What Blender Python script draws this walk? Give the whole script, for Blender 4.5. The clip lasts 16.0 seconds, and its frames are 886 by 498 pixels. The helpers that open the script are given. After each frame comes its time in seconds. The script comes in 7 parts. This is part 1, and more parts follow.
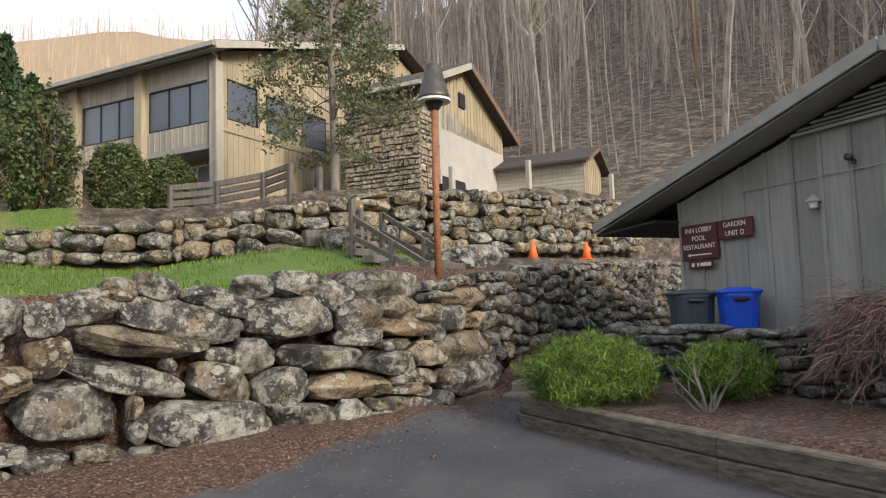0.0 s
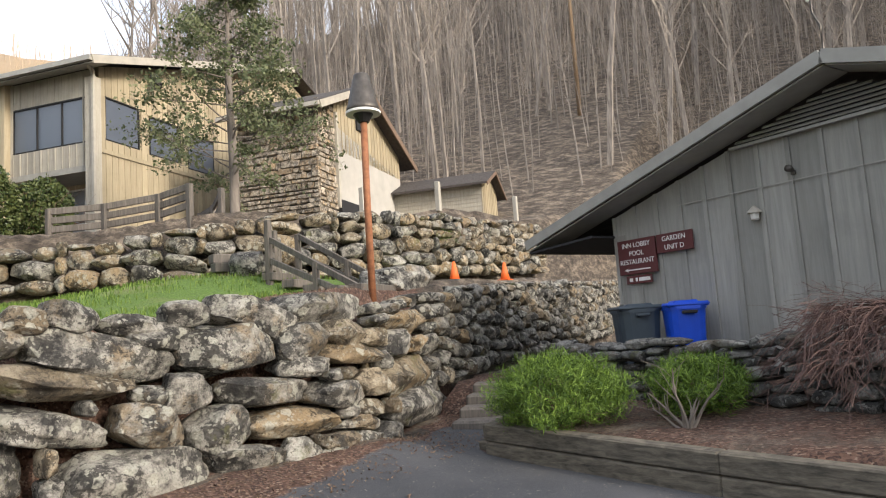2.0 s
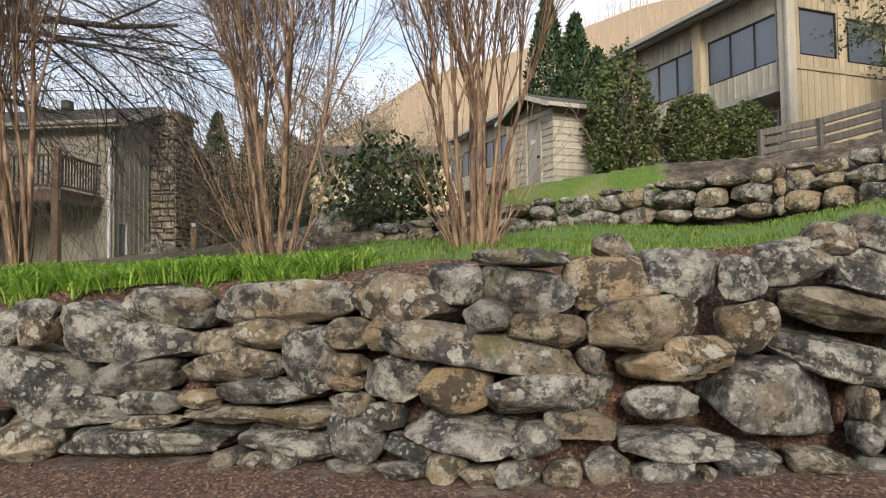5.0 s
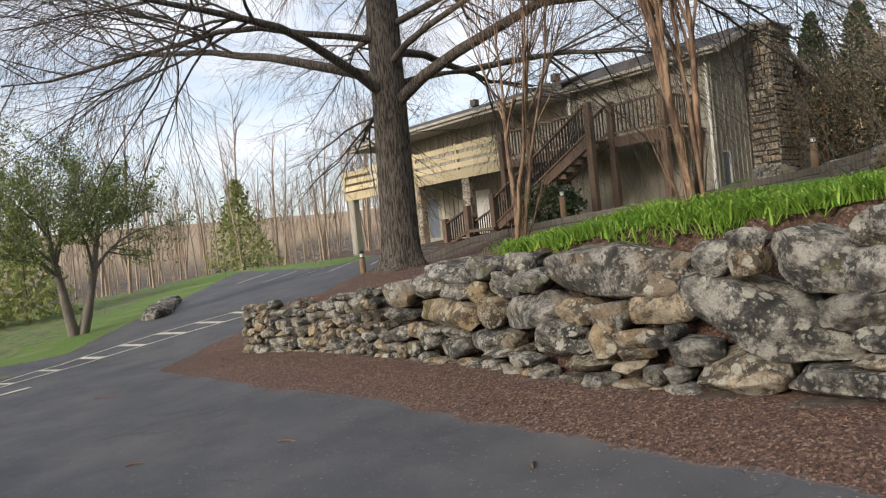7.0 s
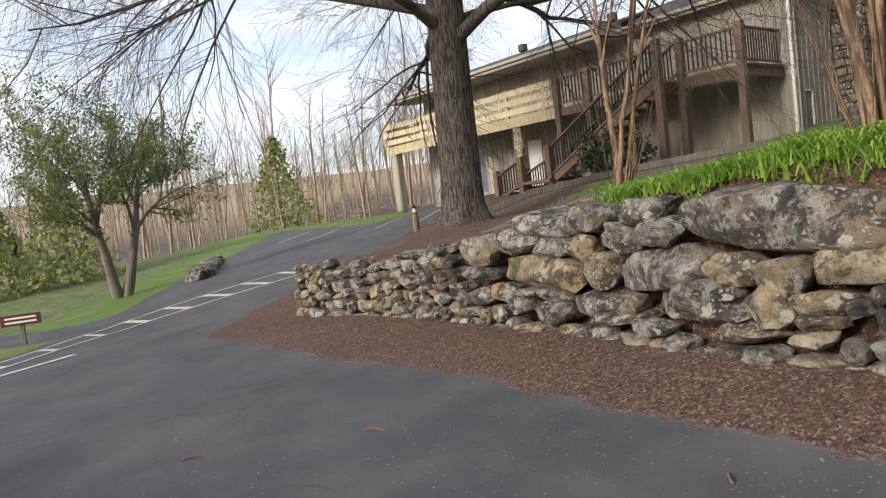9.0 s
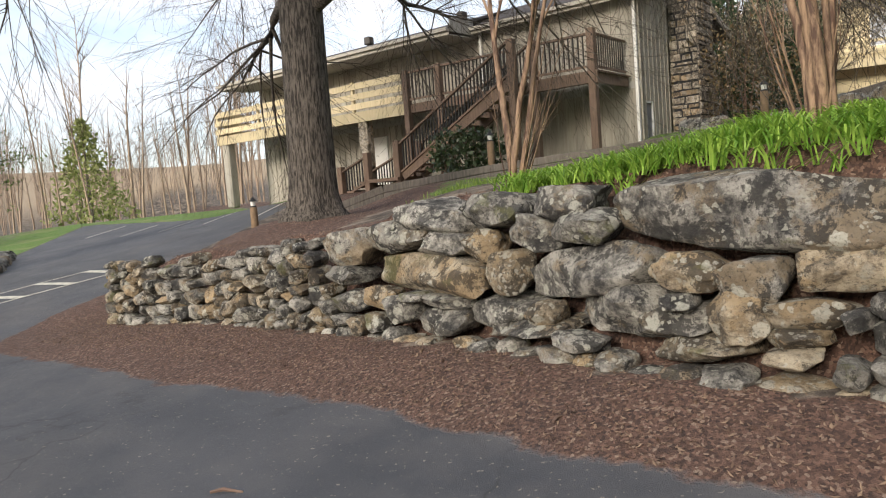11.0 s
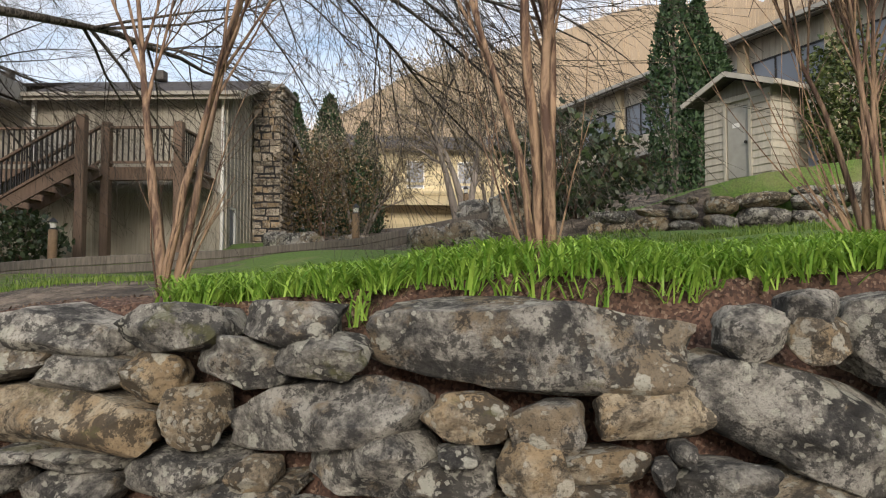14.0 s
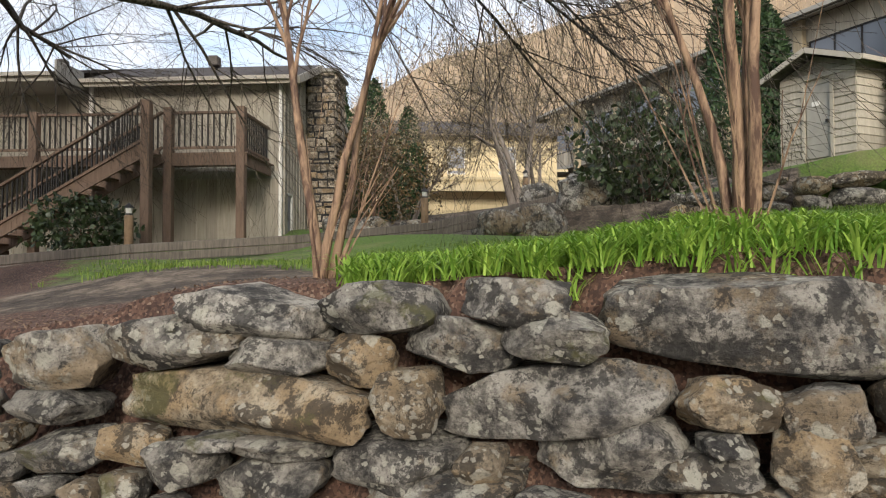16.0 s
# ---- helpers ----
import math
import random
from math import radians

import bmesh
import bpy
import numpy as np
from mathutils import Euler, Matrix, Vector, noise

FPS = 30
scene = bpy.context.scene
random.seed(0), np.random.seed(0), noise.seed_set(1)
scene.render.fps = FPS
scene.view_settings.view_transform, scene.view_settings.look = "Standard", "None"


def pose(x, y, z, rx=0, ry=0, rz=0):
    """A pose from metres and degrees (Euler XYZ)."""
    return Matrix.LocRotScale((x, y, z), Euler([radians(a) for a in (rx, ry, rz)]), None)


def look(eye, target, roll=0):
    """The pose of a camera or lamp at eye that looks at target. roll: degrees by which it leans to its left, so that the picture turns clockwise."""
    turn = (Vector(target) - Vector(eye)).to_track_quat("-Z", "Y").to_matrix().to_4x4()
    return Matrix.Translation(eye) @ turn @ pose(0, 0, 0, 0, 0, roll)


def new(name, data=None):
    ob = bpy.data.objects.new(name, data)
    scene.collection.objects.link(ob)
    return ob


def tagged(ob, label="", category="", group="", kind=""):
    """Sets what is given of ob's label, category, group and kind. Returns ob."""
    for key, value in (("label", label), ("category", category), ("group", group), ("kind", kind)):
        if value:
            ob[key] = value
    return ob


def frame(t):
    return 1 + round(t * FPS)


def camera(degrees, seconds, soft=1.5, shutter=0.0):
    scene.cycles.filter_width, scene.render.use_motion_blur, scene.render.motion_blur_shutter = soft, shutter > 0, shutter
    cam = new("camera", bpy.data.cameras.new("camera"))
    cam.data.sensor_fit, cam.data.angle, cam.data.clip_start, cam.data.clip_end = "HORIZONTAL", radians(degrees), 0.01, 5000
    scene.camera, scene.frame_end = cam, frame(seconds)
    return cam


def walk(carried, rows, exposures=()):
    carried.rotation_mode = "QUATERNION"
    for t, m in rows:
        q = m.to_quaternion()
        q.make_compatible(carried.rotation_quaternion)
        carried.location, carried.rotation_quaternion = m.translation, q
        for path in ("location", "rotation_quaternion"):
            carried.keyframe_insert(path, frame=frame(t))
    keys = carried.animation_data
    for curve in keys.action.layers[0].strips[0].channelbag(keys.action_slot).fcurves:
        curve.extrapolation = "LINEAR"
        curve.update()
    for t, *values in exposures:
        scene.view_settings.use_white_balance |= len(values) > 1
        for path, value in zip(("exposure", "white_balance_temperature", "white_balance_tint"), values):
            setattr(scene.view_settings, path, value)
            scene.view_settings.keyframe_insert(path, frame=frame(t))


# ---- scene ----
cam = camera(64.14, 16.0, 1.1)
PATH = [
    (0, (0.207, -0.215, 1.527), (3.342, 2.246, 1.855), -1.82),
    (0.5, (0.175, -0.051, 1.533), (3.674, 1.841, 1.953), -3.02),
    (1, (0.237, 0.115, 1.500), (3.974, 1.462, 1.966), -2.92),
    (1.5, (0.313, 0.354, 1.502), (4.017, 1.790, 1.967), -3.33),
    (2, (0.264, 0.637, 1.504), (3.757, 2.535, 1.955), -3.92),
    (2.5, (0.193, 0.928, 1.505), (3.299, 3.412, 1.932), -3.46),
    (3, (0.237, 1.154, 1.504), (2.876, 4.131, 1.920), -3.09),
    (3.1, (0.233, 1.193, 1.505), (2.806, 4.228, 1.915), -3.16),
    (3.2, (0.227, 1.230, 1.506), (2.724, 4.328, 1.915), -2.87),
    (5.3, (-0.022, 1.753, 1.528), (0.332, 5.734, 1.690), -1.11),
    (5.5, (-0.096, 1.768, 1.530), (-0.012, 5.765, 1.677), -1.39),
    (6, (-0.287, 1.785, 1.598), (-1.043, 5.712, 1.684), -3.22),
    (6.5, (-0.552, 1.959, 1.571), (-2.125, 5.636, 1.636), -4.49),
    (7, (-0.922, 2.119, 1.547), (-3.170, 5.428, 1.514), -5.67),
    (7.5, (-1.305, 2.229, 1.525), (-3.989, 5.191, 1.358), -6.54),
    (8, (-1.644, 2.421, 1.488), (-4.600, 5.108, 1.276), -6.93),
    (8.5, (-1.882, 2.581, 1.509), (-4.631, 5.477, 1.273), -6.76),
    (9, (-2.115, 2.778, 1.520), (-4.533, 5.954, 1.266), -6.62),
    (9.2, (-2.210, 2.900, 1.505), (-4.505, 6.165, 1.236), -6.51),
    (11.3, (-3.324, 3.756, 1.392), (-4.715, 7.494, 1.084), -3.77),
    (11.5, (-3.410, 3.826, 1.388), (-4.627, 7.625, 1.100), -3.34),
    (12, (-3.628, 3.982, 1.427), (-4.324, 7.916, 1.225), -2.02),
    (12.5, (-3.815, 4.203, 1.440), (-3.922, 8.201, 1.352), -0.60),
    (13, (-4.013, 4.389, 1.458), (-3.589, 8.366, 1.466), 0.04),
    (13.5, (-4.252, 4.507, 1.479), (-3.503, 8.435, 1.570), 0.20),
    (14, (-4.445, 4.661, 1.479), (-3.532, 8.550, 1.665), 0.05),
    (14.5, (-4.636, 4.814, 1.492), (-3.583, 8.668, 1.692), -0.17),
    (15, (-4.906, 4.895, 1.471), (-3.809, 8.738, 1.636), -0.06),
    (15.5, (-5.167, 5.027, 1.440), (-4.167, 8.897, 1.582), 0.04),
    (16, (-5.429, 5.173, 1.420), (-4.625, 9.089, 1.538), -0.19),
]
walk(cam, [(t, look(eye, target, roll)) for t, eye, target, roll in PATH], [(0.0, 0.72), (0.5, 1.0), (1.0, 1.18), (1.5, 1.15), (2.0, 1.05), (2.5, 0.85), (3.2, 0.74), (5.5, 0.65), (6.5, 0.6), (7.5, 0.45), (8.5, 0.62), (12.5, 0.78), (14.0, 0.5), (16.0, 0.65)])

# ---------- world, sun ----------
world = bpy.data.worlds.new("world")
scene.world = world
world.use_nodes = True
wn, wl = world.node_tree.nodes, world.node_tree.links
wn.clear()
w_out = wn.new("ShaderNodeOutputWorld")
w_bg = wn.new("ShaderNodeBackground")
w_bg.inputs["Strength"].default_value = 0.16
w_sky = wn.new("ShaderNodeTexSky")
w_sky.sky_type = "NISHITA"
w_sky.sun_disc = False
SUN_AZ, SUN_EL = 190.0, 22.0
w_sky.sun_elevation = radians(SUN_EL)
w_sky.sun_rotation = radians(SUN_AZ)
w_sky.air_density, w_sky.dust_density = 1.0, 2.0
w_tc = wn.new("ShaderNodeTexCoord")
w_map = wn.new("ShaderNodeMapping")
w_map.inputs["Scale"].default_value = (1.6, 1.6, 5.0)
w_noise = wn.new("ShaderNodeTexNoise")
w_noise.inputs["Scale"].default_value = 1.7
w_noise.inputs["Detail"].default_value = 7.0
w_noise.inputs["Roughness"].default_value = 0.62
w_noise.inputs["Distortion"].default_value = 0.5
w_ramp = wn.new("ShaderNodeValToRGB")
w_ramp.color_ramp.elements[0].position, w_ramp.color_ramp.elements[1].position = 0.33, 0.60
w_ramp.color_ramp.elements[0].color, w_ramp.color_ramp.elements[1].color = (0.28, 0.28, 0.28, 1), (0.95, 0.95, 0.95, 1)
w_mix = wn.new("ShaderNodeMix")
w_mix.data_type = "RGBA"
w_mix.inputs["B"].default_value = (4.5, 4.62, 5.0, 1)
wl.new(w_tc.outputs["Generated"], w_map.inputs["Vector"])
wl.new(w_map.outputs["Vector"], w_noise.inputs["Vector"])
wl.new(w_noise.outputs["Fac"], w_ramp.inputs["Fac"])
wl.new(w_ramp.outputs["Color"], w_mix.inputs["Factor"])
wl.new(w_sky.outputs["Color"], w_mix.inputs["A"])
wl.new(w_mix.outputs["Result"], w_bg.inputs["Color"])
wl.new(w_bg.outputs["Background"], w_out.inputs["Surface"])

sun_data = bpy.data.lights.new("sun", "SUN")
sun_data.energy, sun_data.angle, sun_data.color = 2.05, radians(15), (1.0, 0.905, 0.79)
sun = new("sun", sun_data)
sun_dir = Vector((math.sin(radians(SUN_AZ)) * math.cos(radians(SUN_EL)), math.cos(radians(SUN_AZ)) * math.cos(radians(SUN_EL)), math.sin(radians(SUN_EL))))
sun.matrix_world = look(sun_dir * 60, (0, 0, 0))


# ---------- node helpers ----------
def mat_base(name, rough=0.8, metal=0.0):
    m = bpy.data.materials.new(name)
    m.use_nodes = True
    n = m.node_tree.nodes
    b = n["Principled BSDF"]
    b.inputs["Roughness"].default_value = rough
    b.inputs["Metallic"].default_value = metal
    return m, n, m.node_tree.links, b


def n_noise(n, l, vec, scale, detail=4.0, rough=0.55, dist=0.0):
    t = n.new("ShaderNodeTexNoise")
    t.inputs["Scale"].default_value = scale
    t.inputs["Detail"].default_value = detail
    t.inputs["Roughness"].default_value = rough
    t.inputs["Distortion"].default_value = dist
    if vec is not None:
        l.new(vec, t.inputs["Vector"])
    return t.outputs["Fac"]


def n_ramp(n, l, fac, stops):
    r = n.new("ShaderNodeValToRGB")
    e = r.color_ramp.elements
    while len(e) < len(stops):
        e.new(0.5)
    for k, (p, c) in zip(e, stops):
        k.position = p
        k.color = (*c, 1) if len(c) == 3 else c
    l.new(fac, r.inputs["Fac"])
    return r.outputs["Color"]


def n_step(n, l, fac, a, b):
    r = n.new("ShaderNodeMapRange")
    r.inputs["From Min"].default_value, r.inputs["From Max"].default_value = a, b
    l.new(fac, r.inputs["Value"])
    return r.outputs["Result"]


def n_mix(n, l, fac, a, b, kind="MIX"):
    x = n.new("ShaderNodeMix")
    x.data_type = "RGBA"
    x.blend_type = kind
    for key, v in (("Factor", fac), ("A", a), ("B", b)):
        if isinstance(v, (int, float)):
            x.inputs[key].default_value = v
        elif isinstance(v, tuple):
            x.inputs[key].default_value = (*v, 1)
        else:
            l.new(v, x.inputs[key])
    return x.outputs["Result"]


def n_math(n, l, op, a, b=0.0):
    x = n.new("ShaderNodeMath")
    x.operation = op
    for k, v in enumerate((a, b)):
        if isinstance(v, (int, float)):
            x.inputs[k].default_value = v
        else:
            l.new(v, x.inputs[k])
    return x.outputs["Value"]


def n_bump(n, l, height, b, strength=0.5, dist=0.02):
    k = n.new("ShaderNodeBump")
    k.inputs["Strength"].default_value = strength
    k.inputs["Distance"].default_value = dist
    l.new(height, k.inputs["Height"])
    l.new(k.outputs["Normal"], b.inputs["Normal"])


def n_world(n):
    return n.new("ShaderNodeNewGeometry").outputs["Position"]


def n_object(n):
    return n.new("ShaderNodeTexCoord").outputs["Object"]


def n_stretch(n, l, vec, sx, sy, sz):
    m = n.new("ShaderNodeMapping")
    m.inputs["Scale"].default_value = (sx, sy, sz)
    l.new(vec, m.inputs["Vector"])
    return m.outputs["Vector"]


def n_random(n):
    return n.new("ShaderNodeObjectInfo").outputs["Random"]


def n_island(n):
    return n.new("ShaderNodeNewGeometry").outputs["Random Per Island"]


# ---------- materials ----------
def make_stone(name, dark, mid, light, warm, lichen, warm_share=0.35, island=False, scale=1.0):
    """Weathered fieldstone: mottled grain, warm rust stains, black algae, crisp pale lichen rosettes and moss."""
    m, n, l, b = mat_base(name, 0.93)
    p = n_world(n)
    rnd = n_island(n) if island else n_random(n)
    sh = n.new("ShaderNodeVectorMath")
    mul = n.new("ShaderNodeVectorMath")
    mul.operation = "SCALE"
    mul.inputs[0].default_value = (13.0, 7.0, 29.0)
    l.new(rnd, mul.inputs["Scale"])
    l.new(p, sh.inputs[0])
    l.new(mul.outputs["Vector"], sh.inputs[1])
    q = sh.outputs["Vector"]
    grain = n_noise(n, l, q, 5.0 * scale, 12, 0.74, 0.1)
    col = n_ramp(n, l, grain, [(0.40, dark), (0.48, mid), (0.57, light)])
    stain = n_step(n, l, n_math(n, l, "ADD", n_noise(n, l, q, 2.2 * scale, 7, 0.68), n_math(n, l, "MULTIPLY", n_math(n, l, "SUBTRACT", rnd, 0.5), 0.22)), 0.66 - 0.32 * warm_share, 0.74 - 0.32 * warm_share)
    col = n_mix(n, l, n_math(n, l, "MULTIPLY", stain, 0.8), col, n_ramp(n, l, n_noise(n, l, q, 11 * scale, 8, 0.7), [(0.3, tuple(c * 0.55 for c in warm)), (0.65, warm)]))
    val = n.new("ShaderNodeHueSaturation")
    shift = n_math(n, l, "MULTIPLY_ADD", n_math(n, l, "FRACT", n_math(n, l, "MULTIPLY", rnd, 7.13)), 0.55)
    shift.node.inputs[2].default_value = 0.74
    l.new(shift, val.inputs["Value"])
    l.new(col, val.inputs["Color"])
    col = val.outputs["Color"]
    algae = n_step(n, l, n_noise(n, l, q, 3.4 * scale, 13, 0.80, 0.2), 0.515, 0.535)
    col = n_mix(n, l, n_math(n, l, "MULTIPLY", algae, 0.8), col, tuple(c * 0.40 for c in dark))
    wob = n.new("ShaderNodeTexNoise")
    wob.inputs["Scale"].default_value = 22 * scale
    wob.inputs["Detail"].default_value = 6
    l.new(q, wob.inputs["Vector"])
    bent = n_mix(n, l, 0.07 / scale, q, wob.outputs["Color"], "ADD")
    for size, reach, share, strength in ((9.0, 0.42, 0.62, 0.75), (24.0, 0.40, 0.52, 0.65)):
        cell = n.new("ShaderNodeTexVoronoi")
        cell.inputs["Scale"].default_value = size * scale
        l.new(bent, cell.inputs["Vector"])
        pick = n.new("ShaderNodeSeparateColor")
        l.new(cell.outputs["Color"], pick.inputs["Color"])
        spot = n_math(n, l, "MULTIPLY", n_step(n, l, cell.outputs["Distance"], reach + 0.03, reach - 0.03), n_math(n, l, "GREATER_THAN", pick.outputs["Red"], share))
        area = n_step(n, l, n_noise(n, l, q, 1.9 * scale, 5, 0.65), 0.44, 0.50)
        spot = n_math(n, l, "MULTIPLY", spot, n_math(n, l, "MULTIPLY", area, strength))
        col = n_mix(n, l, spot, col, n_ramp(n, l, pick.outputs["Green"], [(0.0, tuple(c * 0.72 for c in lichen)), (1.0, lichen)]))
    fine = n_step(n, l, n_noise(n, l, q, 55 * scale, 6, 0.75), 0.54, 0.60)
    col = n_mix(n, l, n_math(n, l, "MULTIPLY", fine, 0.5), col, tuple(c * 0.5 for c in dark))
    moss = n_step(n, l, n_noise(n, l, q, 1.3 * scale, 9, 0.7), 0.60, 0.64)
    col = n_mix(n, l, n_math(n, l, "MULTIPLY", moss, 0.6), col, (0.10, 0.10, 0.03))
    l.new(col, b.inputs["Base Color"])
    h = n_math(n, l, "ADD", n_noise(n, l, q, 7 * scale, 12, 0.72), n_math(n, l, "MULTIPLY", n_noise(n, l, n_stretch(n, l, q, 1, 1, 2.4), 16 * scale, 7, 0.7), 0.30))
    n_bump(n, l, h, b, 1.0, 0.06)
    return m


M_ROCK = make_stone("grey_fieldstone", (0.045, 0.043, 0.04), (0.165, 0.155, 0.135), (0.36, 0.34, 0.295), (0.29, 0.22, 0.135), (0.50, 0.49, 0.41), 0.36)
M_ROCK_TAN = make_stone("tan_fieldstone", (0.07, 0.058, 0.042), (0.235, 0.19, 0.13), (0.40, 0.34, 0.245), (0.36, 0.26, 0.145), (0.50, 0.48, 0.40), 0.55)
M_VENEER = make_stone("house_fieldstone", (0.16, 0.135, 0.105), (0.34, 0.285, 0.215), (0.52, 0.455, 0.36), (0.46, 0.33, 0.19), (0.56, 0.51, 0.43), 0.4, True, 1.2)


def make_ground():
    m, n, l, b = mat_base("ground_cover", 0.95)
    p = n_world(n)
    att = n.new("ShaderNodeAttribute")
    att.attribute_name = "zone"
    sep = n.new("ShaderNodeSeparateColor")
    l.new(att.outputs["Color"], sep.inputs["Color"])
    wob = n_math(n, l, "MULTIPLY", n_math(n, l, "SUBTRACT", n_noise(n, l, p, 2.2, 6, 0.7), 0.5), 0.9)
    asphalt = n_step(n, l, n_math(n, l, "ADD", sep.outputs["Red"], wob), 0.42, 0.56)
    grass = n_step(n, l, n_math(n, l, "ADD", sep.outputs["Green"], wob), 0.40, 0.6)
    tar = n_ramp(n, l, n_noise(n, l, p, 1.1, 6, 0.6), [(0.3, (0.040, 0.043, 0.050)), (0.7, (0.082, 0.083, 0.090))])
    grit = n_noise(n, l, p, 160, 3, 0.7)
    tar = n_mix(n, l, n_math(n, l, "MULTIPLY", n_step(n, l, grit, 0.55, 0.75), 0.5), tar, (0.22, 0.215, 0.21))
    dust = n_step(n, l, n_noise(n, l, p, 0.55, 5, 0.65), 0.46, 0.72)
    tar = n_mix(n, l, n_math(n, l, "MULTIPLY", dust, 0.4), tar, (0.12, 0.105, 0.092))
    crack = n.new("ShaderNodeTexVoronoi")
    crack.feature = "DISTANCE_TO_EDGE"
    crack.inputs["Scale"].default_value = 0.42
    wv = n.new("ShaderNodeVectorMath")
    nz = n.new("ShaderNodeTexNoise")
    nz.inputs["Scale"].default_value = 1.6
    nz.inputs["Detail"].default_value = 6
    l.new(p, nz.inputs["Vector"])
    l.new(p, wv.inputs[0])
    l.new(nz.outputs["Color"], wv.inputs[1])
    l.new(wv.outputs["Vector"], crack.inputs["Vector"])
    line = n_math(n, l, "SUBTRACT", 1.0, n_step(n, l, crack.outputs["Distance"], 0.0, 0.010))
    line = n_math(n, l, "MULTIPLY", line, n_step(n, l, n_noise(n, l, p, 0.5, 3), 0.44, 0.55))
    tar = n_mix(n, l, n_math(n, l, "MULTIPLY", line, 0.7), tar, (0.03, 0.03, 0.03))
    speck = n_step(n, l, n_noise(n, l, p, 33, 2, 0.5), 0.67, 0.72)
    tar = n_mix(n, l, n_math(n, l, "MULTIPLY", speck, 0.7), tar, (0.30, 0.26, 0.21))
    chips = n.new("ShaderNodeTexVoronoi")
    chips.inputs["Scale"].default_value = 60
    chips.inputs["Randomness"].default_value = 1.0
    l.new(n_stretch(n, l, p, 1.0, 0.65, 1.0), chips.inputs["Vector"])
    chipv = n.new("ShaderNodeSeparateColor")
    l.new(chips.outputs["Color"], chipv.inputs["Color"])
    mulch = n_ramp(n, l, chipv.outputs["Red"], [(0.0, (0.045, 0.024, 0.017)), (0.5, (0.135, 0.072, 0.05)), (0.88, (0.22, 0.125, 0.085)), (1.0, (0.36, 0.26, 0.19))])
    mulch = n_mix(n, l, n_math(n, l, "MULTIPLY", n_noise(n, l, p, 1.3, 4), 0.55), mulch, (0.045, 0.03, 0.025))
    turf = n_ramp(n, l, n_noise(n, l, p, 26, 5, 0.7), [(0.3, (0.06, 0.11, 0.02)), (0.6, (0.14, 0.235, 0.04)), (0.8, (0.24, 0.33, 0.08))])
    dry = n_step(n, l, n_noise(n, l, p, 0.7, 5, 0.6), 0.52, 0.72)
    turf = n_mix(n, l, n_math(n, l, "MULTIPLY", dry, 0.55), turf, (0.30, 0.25, 0.13))
    litter = n_ramp(n, l, n_noise(n, l, n_stretch(n, l, p, 1, 1, 3), 1.6, 14, 0.82), [(0.36, (0.022, 0.019, 0.016)), (0.49, (0.10, 0.08, 0.062)), (0.62, (0.32, 0.26, 0.20))])
    # litter paler by distance from the origin: sunlight on the far hill, as colour
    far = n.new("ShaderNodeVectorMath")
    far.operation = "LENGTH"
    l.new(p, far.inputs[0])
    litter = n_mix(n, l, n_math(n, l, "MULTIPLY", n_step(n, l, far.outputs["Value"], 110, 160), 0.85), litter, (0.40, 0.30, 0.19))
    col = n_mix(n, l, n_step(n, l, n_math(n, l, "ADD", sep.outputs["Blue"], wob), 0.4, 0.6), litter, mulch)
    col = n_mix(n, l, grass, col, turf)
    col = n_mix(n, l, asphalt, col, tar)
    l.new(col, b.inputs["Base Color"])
    rough = n_math(n, l, "SUBTRACT", 0.97, n_math(n, l, "MULTIPLY", asphalt, 0.22))
    l.new(rough, b.inputs["Roughness"])
    h1 = n_math(n, l, "MULTIPLY", grit, 0.18)
    h2 = n_math(n, l, "ADD", n_math(n, l, "MULTIPLY", chipv.outputs["Green"], 0.7), n_noise(n, l, p, 30, 5, 0.7))
    hm = n.new("ShaderNodeMix")
    l.new(asphalt, hm.inputs[0])
    l.new(h2, hm.inputs[2])
    l.new(h1, hm.inputs[3])
    n_bump(n, l, hm.outputs[0], b, 0.9, 0.03)
    return m


M_GROUND = make_ground()


def make_wood(name, a, c, grain=(14, 14, 0.9), rough=0.75, wear=0.25, pieces=True, relief=0.006):
    m, n, l, b = mat_base(name, rough)
    p = n_object(n)
    g = n_noise(n, l, n_stretch(n, l, p, *grain), 2.0, 6, 0.65, 0.5)
    col = n_ramp(n, l, g, [(0.3, a), (0.7, c)] if relief < 0.01 else [(0.42, a), (0.58, c)])
    st = n_step(n, l, n_noise(n, l, n_world(n), 1.5, 6, 0.7), 0.5, 0.75)
    col = n_mix(n, l, n_math(n, l, "MULTIPLY", st, wear), col, tuple(v * 0.45 for v in a))
    hs = n.new("ShaderNodeHueSaturation")
    sh = n_math(n, l, "MULTIPLY_ADD", n_random(n) if pieces else n_island(n), 0.3)
    sh.node.inputs[2].default_value = 0.85
    l.new(sh, hs.inputs["Value"])
    l.new(col, hs.inputs["Color"])
    l.new(hs.outputs["Color"], b.inputs["Base Color"])
    n_bump(n, l, g, b, 0.35 if relief < 0.01 else 0.9, relief)
    return m


